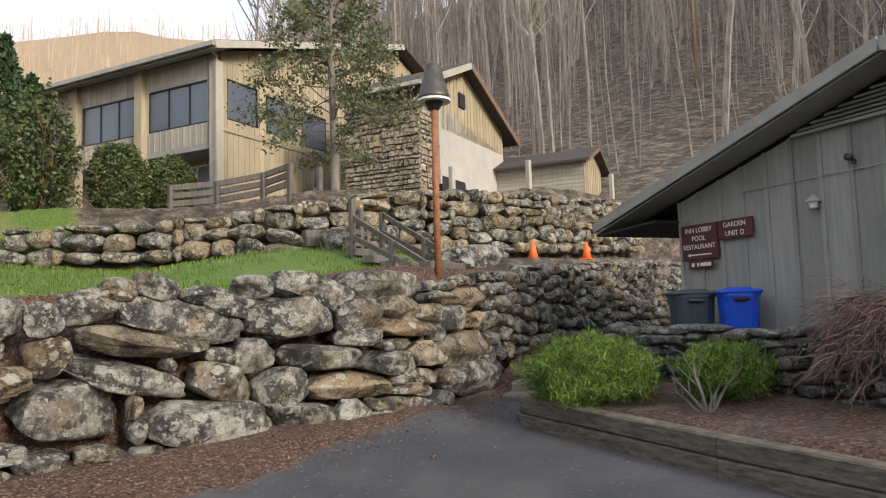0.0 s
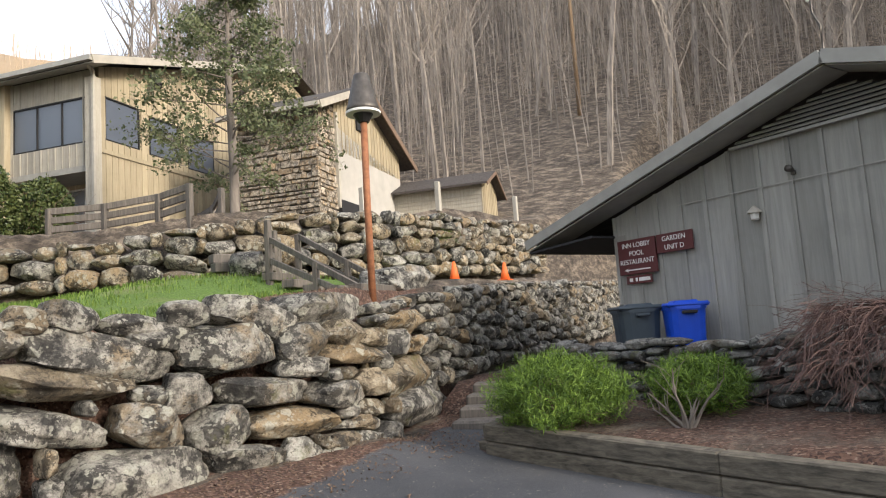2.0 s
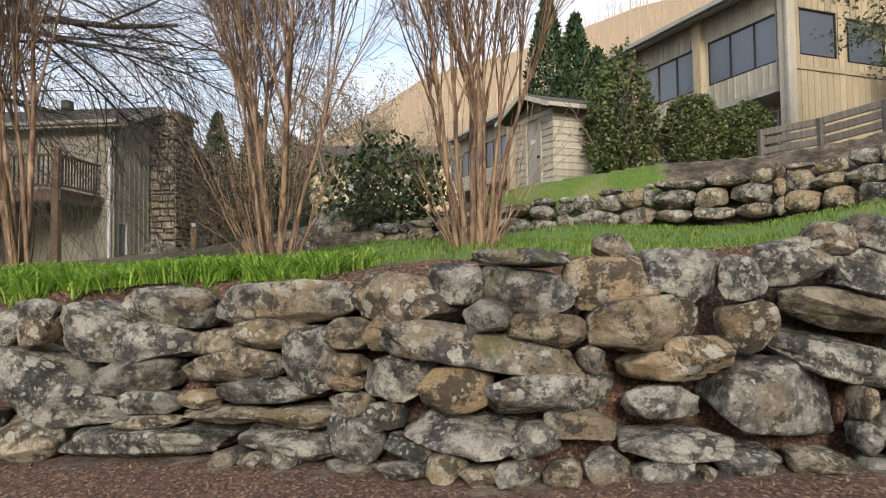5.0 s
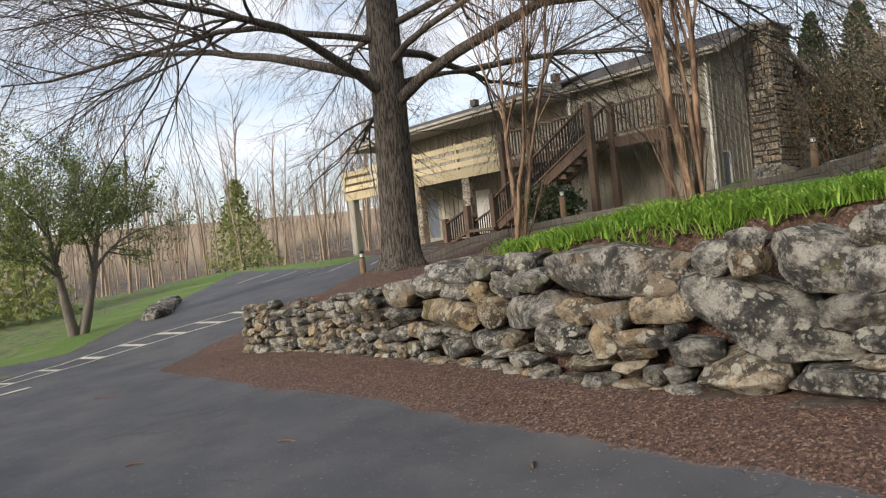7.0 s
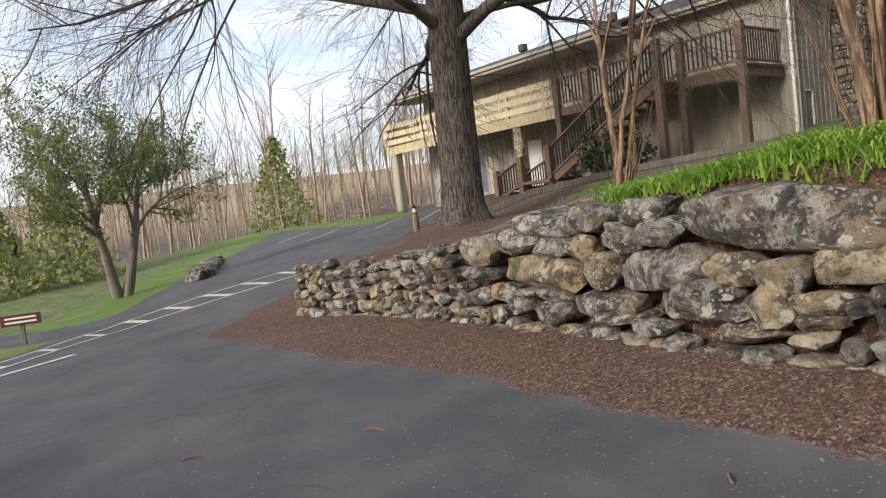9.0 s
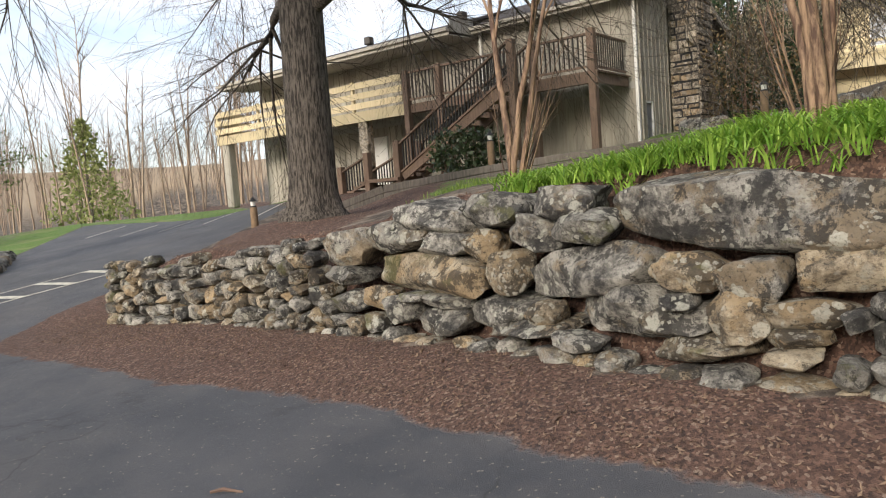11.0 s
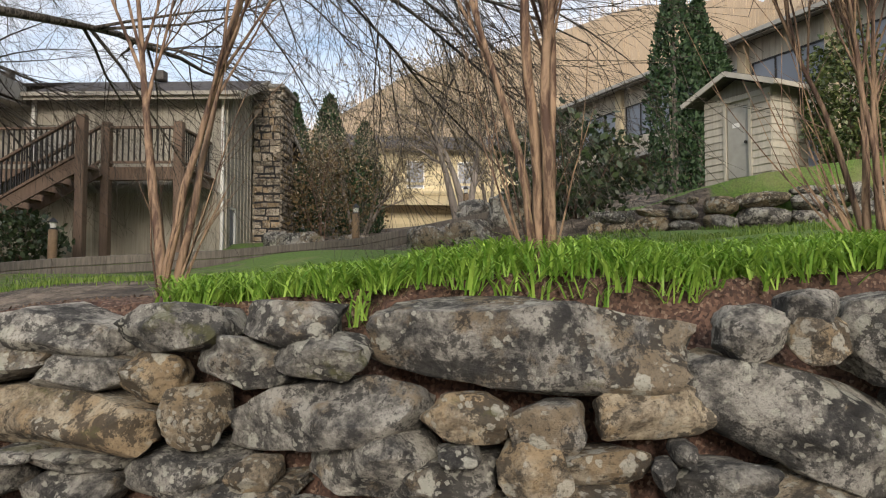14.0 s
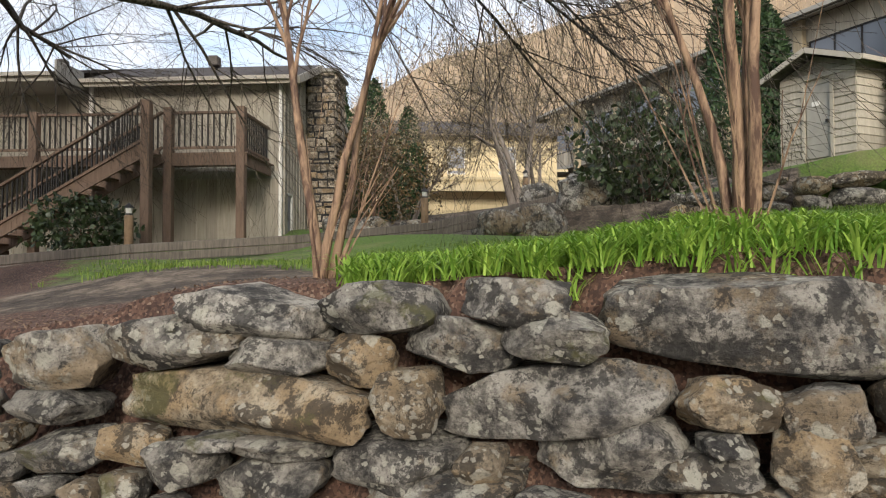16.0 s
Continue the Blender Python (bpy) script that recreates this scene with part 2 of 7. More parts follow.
M_TAN = make_wood("tan_painted_boards", (0.33, 0.275, 0.18), (0.43, 0.365, 0.25), (9, 9, 0.6), 0.8, 0.22)
M_GREY = make_wood("grey_stained_boards", (0.25, 0.247, 0.225), (0.35, 0.342, 0.31), (9, 9, 0.6), 0.8, 0.25)
M_GREYTAN = make_wood("weathered_beige_boards", (0.32, 0.295, 0.24), (0.45, 0.415, 0.345), (9, 9, 0.6), 0.82, 0.3)
M_DECK = make_wood("brown_deck_timber", (0.13, 0.085, 0.06), (0.22, 0.15, 0.105), (10, 10, 1.0), 0.75, 0.3)
M_FENCE = make_wood("weathered_grey_timber", (0.085, 0.075, 0.065), (0.20, 0.175, 0.15), (12, 12, 1.2), 0.9, 0.35)
M_SLEEPER = make_wood("old_landscape_timber", (0.04, 0.036, 0.029), (0.19, 0.165, 0.125), (3.0, 3.0, 16), 0.9, 0.45)
M_YELLOW = make_wood("cream_painted_boards", (0.52, 0.43, 0.25), (0.66, 0.56, 0.36), (9, 9, 0.6), 0.75, 0.15)
M_BARK_OAK = make_wood("oak_bark", (0.03, 0.025, 0.02), (0.17, 0.145, 0.12), (17, 17, 2.4), 0.95, 0.3, True, 0.05)
M_BARK_MYRTLE = make_wood("crape_myrtle_bark", (0.08, 0.043, 0.028), (0.31, 0.205, 0.128), (7, 7, 1.3), 0.75, 0.5, True, 0.02)
M_BARK_GREY = make_wood("grey_tree_bark", (0.12, 0.10, 0.085), (0.27, 0.235, 0.20), (5, 5, 0.6), 0.9, 0.2, False)
M_TWIG = make_wood("brown_twigs", (0.10, 0.062, 0.045), (0.20, 0.13, 0.095), (5, 5, 0.6), 0.85, 0.1, False)


def make_plain(name, colour, rough=0.6, metal=0.0, vary=0.12, scale=4.0, bump=0.0):
    m, n, l, b = mat_base(name, rough, metal)
    p = n_world(n)
    lo, hi = tuple(c * (1 - vary) for c in colour), tuple(min(1, c * (1 + vary)) for c in colour)
    f = n_noise(n, l, p, scale, 6, 0.6)
    l.new(n_ramp(n, l, f, [(0.3, lo), (0.7, hi)]), b.inputs["Base Color"])
    r = n_math(n, l, "MULTIPLY_ADD", n_noise(n, l, p, scale * 3, 4), 0.25)
    r.node.inputs[2].default_value = rough - 0.12
    l.new(r, b.inputs["Roughness"])
    if bump:
        n_bump(n, l, n_noise(n, l, p, scale * 8, 5), b, bump, 0.01)
    return m


M_TRIM = make_plain("pale_trim_paint", (0.42, 0.39, 0.33), 0.6)
M_GREYTRIM = make_plain("grey_fascia_paint", (0.33, 0.32, 0.285), 0.6)
M_ROOF = make_plain("brown_shingle_roof", (0.07, 0.06, 0.055), 0.9, 0, 0.35, 9, 0.5)
M_STUCCO = make_plain("grey_stucco", (0.45, 0.43, 0.39), 0.9, 0, 0.12, 1.2, 0.2)
M_WHITE = make_plain("white_paint", (0.75, 0.74, 0.70), 0.55, 0, 0.06)
M_LINE = make_plain("worn_road_paint", (0.50, 0.48, 0.40), 0.8, 0, 0.35, 9)
# near-black: unlit depth of openings and shade under the eave, put in colour
M_DARK = make_plain("near_black_shade", (0.02, 0.02, 0.022), 0.8)
M_BLACK = make_plain("black_metal", (0.025, 0.024, 0.024), 0.5, 0.4)
M_RUST = make_plain("rusty_steel", (0.30, 0.125, 0.06), 0.75, 0.2, 0.35, 12, 0.2)
M_LAMPMETAL = make_plain("weathered_grey_metal", (0.10, 0.09, 0.08), 0.5, 0.6, 0.3, 9)
M_SIGN = make_plain("maroon_sign_board", (0.10, 0.022, 0.022), 0.6, 0, 0.15)
M_LETTER = make_plain("white_lettering", (0.8, 0.78, 0.74), 0.6, 0, 0.05)
M_BIN = make_plain("dark_grey_plastic", (0.05, 0.068, 0.085), 0.45, 0, 0.12)
M_BLUE = make_plain("blue_plastic", (0.008, 0.075, 0.60), 0.4, 0, 0.1)
M_CONE = make_plain("orange_plastic", (0.85, 0.16, 0.03), 0.5, 0, 0.08)
M_CONCRETE = make_plain("concrete", (0.30, 0.285, 0.26), 0.9, 0, 0.2, 5, 0.3)
M_POST = make_plain("round_wood_bollard", (0.22, 0.15, 0.09), 0.85, 0, 0.25, 14, 0.3)


def make_glass(name, tint=(0.035, 0.055, 0.09)):
    m, n, l, b = mat_base(name, 0.04)
    b.inputs["Base Color"].default_value = (*tint, 1)
    b.inputs["IOR"].default_value = 2.0
    b.inputs["Specular IOR Level"].default_value = 1.0
    l.new(n_math(n, l, "MULTIPLY_ADD", n_noise(n, l, n_world(n), 0.8, 2), 0.03), b.inputs["Roughness"])
    return m


M_GLASS = make_glass("window_glass")


def make_leaf(name, a, c, rough=0.55, sub=0.0):
    m, n, l, b = mat_base(name, rough)
    f = n_island(n)
    l.new(n_ramp(n, l, f, [(0.0, a), (1.0, c)]), b.inputs["Base Color"])
    b.inputs["Specular IOR Level"].default_value = 0.35
    if sub:
        b.inputs["Transmission Weight"].default_value = 0.0
        tr = n.new("ShaderNodeBsdfTranslucent")
        l.new(n_ramp(n, l, f, [(0.0, a), (1.0, c)]), tr.inputs["Color"])
        ms = n.new("ShaderNodeMixShader")
        ms.inputs["Fac"].default_value = sub
        l.new(b.outputs["BSDF"], ms.inputs[1])
        l.new(tr.outputs["BSDF"], ms.inputs[2])
        l.new(ms.outputs["Shader"], n["Material Output"].inputs["Surface"])
    return m


M_LILY = make_leaf("bright_green_blades", (0.12, 0.26, 0.028), (0.38, 0.55, 0.10), 0.5, 0.35)
M_GRASS = make_leaf("lawn_blades", (0.07, 0.14, 0.02), (0.24, 0.33, 0.07), 0.6, 0.3)
M_HEDGE = make_leaf("dark_hedge_leaves", (0.025, 0.05, 0.014), (0.12, 0.14, 0.045), 0.5)
M_CONIFER = make_leaf("arborvitae_leaves", (0.014, 0.035, 0.014), (0.045, 0.085, 0.03), 0.6)
M_JUNIPER = make_leaf("juniper_foliage", (0.024, 0.058, 0.012), (0.20, 0.31, 0.045), 0.6, 0.2)
M_SPRUCE = make_leaf("grey_green_leaves", (0.08, 0.105, 0.05), (0.23, 0.25, 0.13), 0.6, 0.3)
M_RHODO = make_leaf("rhododendron_leaves", (0.015, 0.03, 0.012), (0.06, 0.085, 0.035), 0.4)
M_SPRING = make_leaf("spring_leaves", (0.16, 0.20, 0.06), (0.44, 0.46, 0.19), 0.6, 0.5)
M_BUD = make_leaf("pale_buds", (0.26, 0.21, 0.13), (0.45, 0.38, 0.26), 0.7, 0.2)
M_ROADLEAF = make_leaf("young_green_leaves", (0.095, 0.135, 0.04), (0.30, 0.36, 0.13), 0.6, 0.4)
M_BROWNLEAF = make_leaf("brown_green_shrub_leaves", (0.045, 0.04, 0.018), (0.19, 0.13, 0.06), 0.6)
M_REDTWIG = make_leaf("reddish_twigs", (0.085, 0.05, 0.045), (0.20, 0.13, 0.11), 0.85)
M_CHIP = make_leaf("dead_leaves", (0.06, 0.032, 0.022), (0.26, 0.18, 0.12), 0.85)


# ---------- mesh helpers ----------
def mesh_of(name, bm, material, smooth=False):
    me = bpy.data.meshes.new(name)
    bm.to_mesh(me)
    bm.free()
    for m in material if isinstance(material, (list, tuple)) else [material]:
        me.materials.append(m)
    if smooth:
        me.shade_smooth()
    return me


def part(name, bm, material, parent=None, label="", smooth=False):
    ob = new(name, mesh_of(name, bm, material, smooth))
    ob.parent = parent
    if label:
        ob["label"] = label
    return ob


def part_data(name, me, parent, m):
    ob = new(name, me)
    ob.parent = parent
    ob.matrix_basis = m
    return ob


def thing(name, m, label, category, group="", kind=""):
    e = new(name)
    e.empty_display_size = 0.2
    e.matrix_basis = m
    return tagged(e, label, category, group, kind)


def add_box(bm, size, m=None, bevel=0.0):
    r = bmesh.ops.create_cube(bm, size=1.0)
    vs = r["verts"]
    bmesh.ops.scale(bm, vec=size, verts=vs)
    if bevel:
        es = list({e for v in vs for e in v.link_edges})
        r = bmesh.ops.bevel(bm, geom=es, offset=bevel, segments=1, affect="EDGES")
        vs = list({v for f in r["faces"] for v in f.verts} | {v for v in vs if v.is_valid})
    if m is not None:
        bmesh.ops.transform(bm, matrix=m, verts=vs)
    return vs


def box_bm(size, m=None, bevel=0.0):
    bm = bmesh.new()
    add_box(bm, size, m, bevel)
    return bm


def box_between(bm, a, c, w, h, bevel=0.0):
    """A bar of section w x h from point a to point c."""
    a, c = Vector(a), Vector(c)
    d = c - a
    q = d.to_track_quat("X", "Z").to_matrix().to_4x4()
    return add_box(bm, (d.length, w, h), Matrix.Translation((a + c) / 2) @ q, bevel)


def tube(bm, pts, radii, sides=6, cap=True):
    """A tapered tube along pts."""
    rings = []
    for i, p in enumerate(pts):
        p = Vector(p)
        d = Vector(pts[min(i + 1, len(pts) - 1)]) - Vector(pts[max(i - 1, 0)])
        q = d.to_track_quat("Z", "X").to_matrix() if d.length > 1e-6 else Matrix.Identity(3)
        r = radii[i]
        rings.append([bm.verts.new(p + q @ Vector((r * math.cos(2 * math.pi * k / sides), r * math.sin(2 * math.pi * k / sides), 0))) for k in range(sides)])
    for a, c in zip(rings, rings[1:]):
        for k in range(sides):
            bm.faces.new((a[k], a[(k + 1) % sides], c[(k + 1) % sides], c[k]))
    if cap and sides > 2:
        bm.faces.new(rings[-1])
        bm.faces.new(rings[0][::-1])


def tube_bm(pts, radii, sides=8):
    bm = bmesh.new()
    tube(bm, pts, radii, sides)
    return bm


def from_lists(name, verts, faces, material, smooth=False):
    me = bpy.data.meshes.new(name)
    me.from_pydata(verts, [], faces)
    for m in material if isinstance(material, (list, tuple)) else [material]:
        me.materials.append(m)
    if smooth:
        me.shade_smooth()
    return me


# ---------- plan ----------
# retaining wall in front (foot of its face), from its low end by the road to the corner at the steps, then beside the path
W1 = [(-12.6, 13.2), (-12.75, 12.2), (-12.0, 11.15), (-9.0, 10.2), (-6.5, 9.25), (-5.0, 8.6), (-4.0, 8.05), (-2.7, 7.5), (-1.8, 7.25),
      (-0.9, 6.95), (-0.1, 6.45), (1.0, 5.65), (2.3, 5.4), (3.9, 5.0), (5.5, 4.55), (6.8, 4.55), (7.5, 4.8), (10.0, 5.2), (14.0, 5.4), (21.0, 6.0)]
W1_TOP = [0.35, 0.55, 0.72, 0.88, 1.12, 1.3, 1.42, 1.5, 1.6, 1.5, 1.48, 1.65, 1.75, 1.75, 1.75, 1.85, 1.95, 2.15, 2.3, 2.6]
W1_FOOT = [0.1, -0.1, -0.16, -0.06, 0.05, 0.12, 0.17, 0.22, 0.28, 0.33, 0.36, 0.40, 0.42, 0.45, 0.46, 0.5, 0.85, 0.95, 1.0, 1.2]
# second, higher retaining wall, left and right of the timber steps
W2 = [(0.4, 18.4), (1.6, 16.8), (3.5, 15.6), (5.5, 14.6), (7.5, 12.8), (9.2, 10.3), (10.2, 9.6), (12.5, 8.8), (15.0, 8.2), (20.0, 7.8)]
W2_TOP = [2.7, 2.85, 3.08, 3.28, 3.42, 3.65, 3.9, 4.1, 4.2, 4.4]
W2_FOOT = [2.2, 2.35, 2.5, 2.6, 2.65, 2.7, 2.72, 2.75, 2.8, 3.0]
V1 = [(-60.0, 62.0), (-30.0, 33.0), (-17.5, 25.2), (-15.0, 22.8), (-13.6, 18.0)] + W1 + [(40.0, 8.0)]
V2 = [(-30.0, 75.0), (-12.0, 40.0), (-3.5, 24.0)] + W2 + [(40.0, 8.2)]


def along(line, vals, s):
    """Point, direction and value at the length s of a line."""
    for k in range(len(line) - 1):
        a, c = Vector(line[k]), Vector(line[k + 1])
        d = (c - a).length
        if s <= d or k == len(line) - 2:
            f = s / d
            return a.lerp(c, f), (c - a) / d, vals[k] + (vals[k + 1] - vals[k]) * f
        s -= d


def length(line):
    return sum((Vector(c) - Vector(a)).length for a, c in zip(line, line[1:]))


def side(line, X, Y):
    """Signed distance of many points to a line: positive on its left, which is behind the wall."""
    best = np.full(X.shape, 1e9)
    sign = np.ones(X.shape)
    for (ax, ay), (cx, cy) in zip(line, line[1:]):
        dx, dy = cx - ax, cy - ay
        f = np.clip(((X - ax) * dx + (Y - ay) * dy) / (dx * dx + dy * dy), 0, 1)
        ex, ey = X - ax - f * dx, Y - ay - f * dy
        d = np.hypot(ex, ey)
        cr = dx * (Y - ay) - dy * (X - ax)
        near = d < best - 1e-9
        best = np.where(near, d, best)
        sign = np.where(near, np.sign(cr), sign)
    return best * sign


def sm(x, a, c):
    f = np.clip((x - a) / (c - a), 0, 1)
    return f * f * (3 - 2 * f)


MID = np.array([(-14, 17, 0.62), (-12, 12.3, 0.55), (-9.6, 11.2, 0.8), (-7.6, 10.5, 1.0), (-10.2, 14.0, 1.15), (-15, 23, 1.5), (-8.5, 22.7, 1.95), (-8.4, 18.5, 1.62),
                (-5.27, 10.25, 1.38), (-5.0, 9.4, 1.3), (-4.0, 8.8, 1.42), (-2.71, 9.1, 1.68), (-2.4, 8.2, 1.44), (-0.2, 9.0, 1.7), (-0.4, 7.5, 1.55), (1.75, 8.8, 1.88),
                (1.4, 6.4, 1.66), (4, 6.0, 1.76), (7.5, 5.7, 2.05), (12, 6.6, 2.35), (15, 7, 2.5), (9.1, 9.6, 2.62), (5, 14.4, 2.5),
                (2.5, 15.8, 2.35), (-2.8, 20, 2.15), (-4.5, 26, 2.6), (2, 11.5, 2.1), (-6, 14, 1.5)])
TOP = np.array([(5.6, 18.4, 3.6), (2, 19, 2.75), (9.3, 17.6, 4.1), (9, 14, 3.75), (14.5, 20.9, 5.2), (13, 30, 5.5), (9, 50, 6.0), (-2, 28, 2.9), (-6, 40, 4.0), (12, 10.5, 4.05),
                (19, 15, 4.9), (25, 11, 5.3), (24, 24, 6.0), (16, 18, 4.8), (18, 8.5, 4.6)])


def idw(pts, X, Y):
    num = den = 0
    for x, y, z in pts:
        w = 1 / ((X - x) ** 2 + (Y - y) ** 2 + 0.6) ** 1.6
        num, den = num + w * z, den + w
    return num / den


def height(X, Y):
    X, Y = np.asarray(X, float), np.asarray(Y, float)
    low = 0.047 * np.clip(X, -22, 9) + 0.031 * np.clip(Y, -12, 14) + 0.02 * np.clip(X + 22, -14, 0)
    low = low + 0.155 * np.clip(Y - 11.5, 0, 13) * sm(X, -26, -15) + 0.11 * np.clip(Y - 11.5, 0, 18) * (1 - sm(X, -26, -15)) * sm(X, -60, -34)
    low = low - 1.6 * sm(-X, 50, 90)
    d1, d2 = side(V1, X, Y), side(V2, X, Y)
    bank = 0.13 * sm(-d1, 1.5, 0.1) * sm(X, -13, -9) * (1 - sm(X, 5.6, 6.6))
    low = low + bank
    # planting bed held by the landscape timbers, and the path above the steps
    over = (X - (4.80 + 0.345 * (Y + 0.25))) * 0.945
    inbed = (Y < 3.45) & (d1 < 0)
    low = np.where(inbed, np.maximum(low, (0.54 + 0.10 * np.clip(over, 0, 1.6)) * sm(over, 0.06, 0.2) + low * (1 - sm(over, 0.06, 0.2))), low)
    low = np.where((X > 6.9) & (d1 < 0) & ((Y > 3.0) | (over > 2.2)), np.maximum(low, 0.86 * sm(X, 7.3, 8.0)), low)
    mid, top = idw(MID, X, Y), idw(TOP, X, Y)
    wide = np.where(X < -12.9, 1.6, 0.28)
    up = sm(d1, 0.46, 0.46 + wide)
    z = low * (1 - up) + mid * up
    wide2 = np.where(X < 0, 5.0, 0.3)
    up2 = sm(d2, 0.42, 0.42 + wide2)
    z = z * (1 - up2) + np.maximum(top, mid * up2) * up2
    # wooded hillside behind the houses, which runs on into the far hill
    rad = np.hypot(X, Y)
    azi = np.degrees(np.arctan2(-X, Y))
    near = sm(-azi, 33, 46) * (1 - sm(-azi, 150, 175))
    ridge = 95.0 * near + 300.0 * (1 - near)
    start = 29.0 * near + 75.0 * (1 - near)
    elev = np.interp(azi, [-180, -120, -70, -46, -36, -30, -20, -9, -2, 10, 40, 120, 180], [4, 28, 29, 23.5, 20.5, 21, 20, 17, 12.5, 6.5, 3.6, 3.6, 4])
    full = np.tan(np.radians(elev)) * ridge
    ramp = np.clip((rad - start) / (ridge - start), 0, 1)
    ramp = ramp * (0.75 + 0.25 * ramp)
    wob = 1 + 0.03 * np.sin(azi * 0.14)
    z = np.maximum(z, z * (1 - ramp) + full * wob * ramp)
    return z


def hz(x, y):
    return float(height(np.array([x]), np.array([y]))[0])


def axis(lo, hi, step, far, grow=1.11):
    a = list(np.arange(lo, hi + 1e-6, step))
    s, v = step, hi
    while v < far:
        s *= grow
        v += s
        a.append(v)
    s, v = step, lo
    while v > -far:
        s *= grow
        v -= s
        a.insert(0, v)
    return np.array(a)


def road_mask(X, Y):
    """1 on asphalt: the lot, and the road that climbs past the far house."""
    d1 = side(V1, X, Y)
    edge_at = np.interp(X, [-12, -8.2, -6.2, -4.4, -2.7, 0, 2, 3.3, 4.3, 5.5, 7], [1.35, 1.3, 1.0, 0.9, 0.85, 0.95, 1.0, 0.9, 0.55, 0.2, 0.25])
    lot = sm(-d1 - edge_at, -0.2, 0.45)
    lot = np.maximum(lot, sm(3.98 + 0.19 * (X - 4.3) - Y, -0.05, 0.15) * sm(X, 3.6, 4.4) * sm(7.6 - X, 0, 0.3))
    right = sm(4.78 + 0.345 * (Y + 0.25) - X, -0.05, 0.1)
    steps = sm(Y, 3.45, 3.6) * sm(7.1 - X, 0, 0.2)
    left = np.where(Y > 8, sm(X - (-17.7 - 0.75 * (Y - 8)), 0, 0.5), sm(X - (-17.5 + 0.12 * (Y - 8)), 0, 0.5))
    back = sm(26.5 + 0.26 * (-8.5 - X) - 4.2 - Y, 0, 0.5)
    drive = sm(1.8 - np.abs(Y - (8.0 + (X + 26) * 0.55)), 0, 0.6) * sm(-X, 16, 18)
    return np.maximum(lot * np.maximum(right, steps * 0.9) * left * np.where(X < -11, back, 1.0), drive)


gx, gy = axis(-30, 16, 0.22, 1600), axis(-6, 26, 0.22, 1600)
GX, GY = np.meshgrid(gx, gy)
GZ = height(GX, GY)
nx, ny = len(gx), len(gy)
gv = np.stack([GX.ravel(), GY.ravel(), GZ.ravel()], 1)
gi = np.arange(nx * ny).reshape(ny, nx)
gf = np.stack([gi[:-1, :-1].ravel(), gi[:-1, 1:].ravel(), gi[1:, 1:].ravel(), gi[1:, :-1].ravel()], 1)
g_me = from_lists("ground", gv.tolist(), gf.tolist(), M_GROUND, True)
za = g_me.attributes.new("zone", "FLOAT_COLOR", "POINT")
D1, D2 = side(V1, GX, GY), side(V2, GX, GY)
z_road = road_mask(GX, GY)
z_grass = sm(D1 - 2.4 * (1 - sm(GX, -6.2, -4.2)), 1.3, 2.2) * (1 - sm(D2, -0.4, 0.1)) * sm(GX, -11.5, -9.5) * (0.55 + 0.45 * sm(GX, -5.5, -3.5))
z_grass = np.maximum(z_grass, sm(D2, 0.2, 0.6) * (1 - sm(GX, 6.3, 7.3)) * sm(GX, 3.0, 4.0) * sm(24 - GY, 0, 2))
z_grass = np.maximum(z_grass, (1 - z_road) * sm(-GX, 17, 18.5) * (D1 < 0) * (0.75 - 0.22 * sm(-GX - 17.7 - 0.75 * np.clip(GY - 8, 0, 30), 1.5, 4.0)) * (1 - sm(np.hypot(GX, GY), 45, 70)))
z_mulch = np.maximum((D1 < 0) * 1.0 * sm(GX, -16, -13), sm(D1, 0, 0.3) * (1 - sm(D1, 1.6, 2.6)))
z_mulch = z_mulch * (1 - sm(GX, 8.6, 9.6)) * (1 - 0.45 * sm(GX - (4.80 + 0.345 * (GY + 0.25)), 0.0, 0.2) * (GY < 3.4) * (D1 < 0))
z_mulch = np.maximum(z_mulch, sm(-9 - GX, -1.5, 0.5) * (D1 > 0) * sm(22 - GY, 0, 2))
zc = np.stack([z_road, z_grass, z_mulch, np.ones_like(z_road)], -1).reshape(-1, 4)
za.data.foreach_set("color", zc.astype(np.float32).ravel())
ground = tagged(new("ground", g_me), "sloping ground of asphalt, red-brown mulch and patchy lawn", "ground", kind="structure")


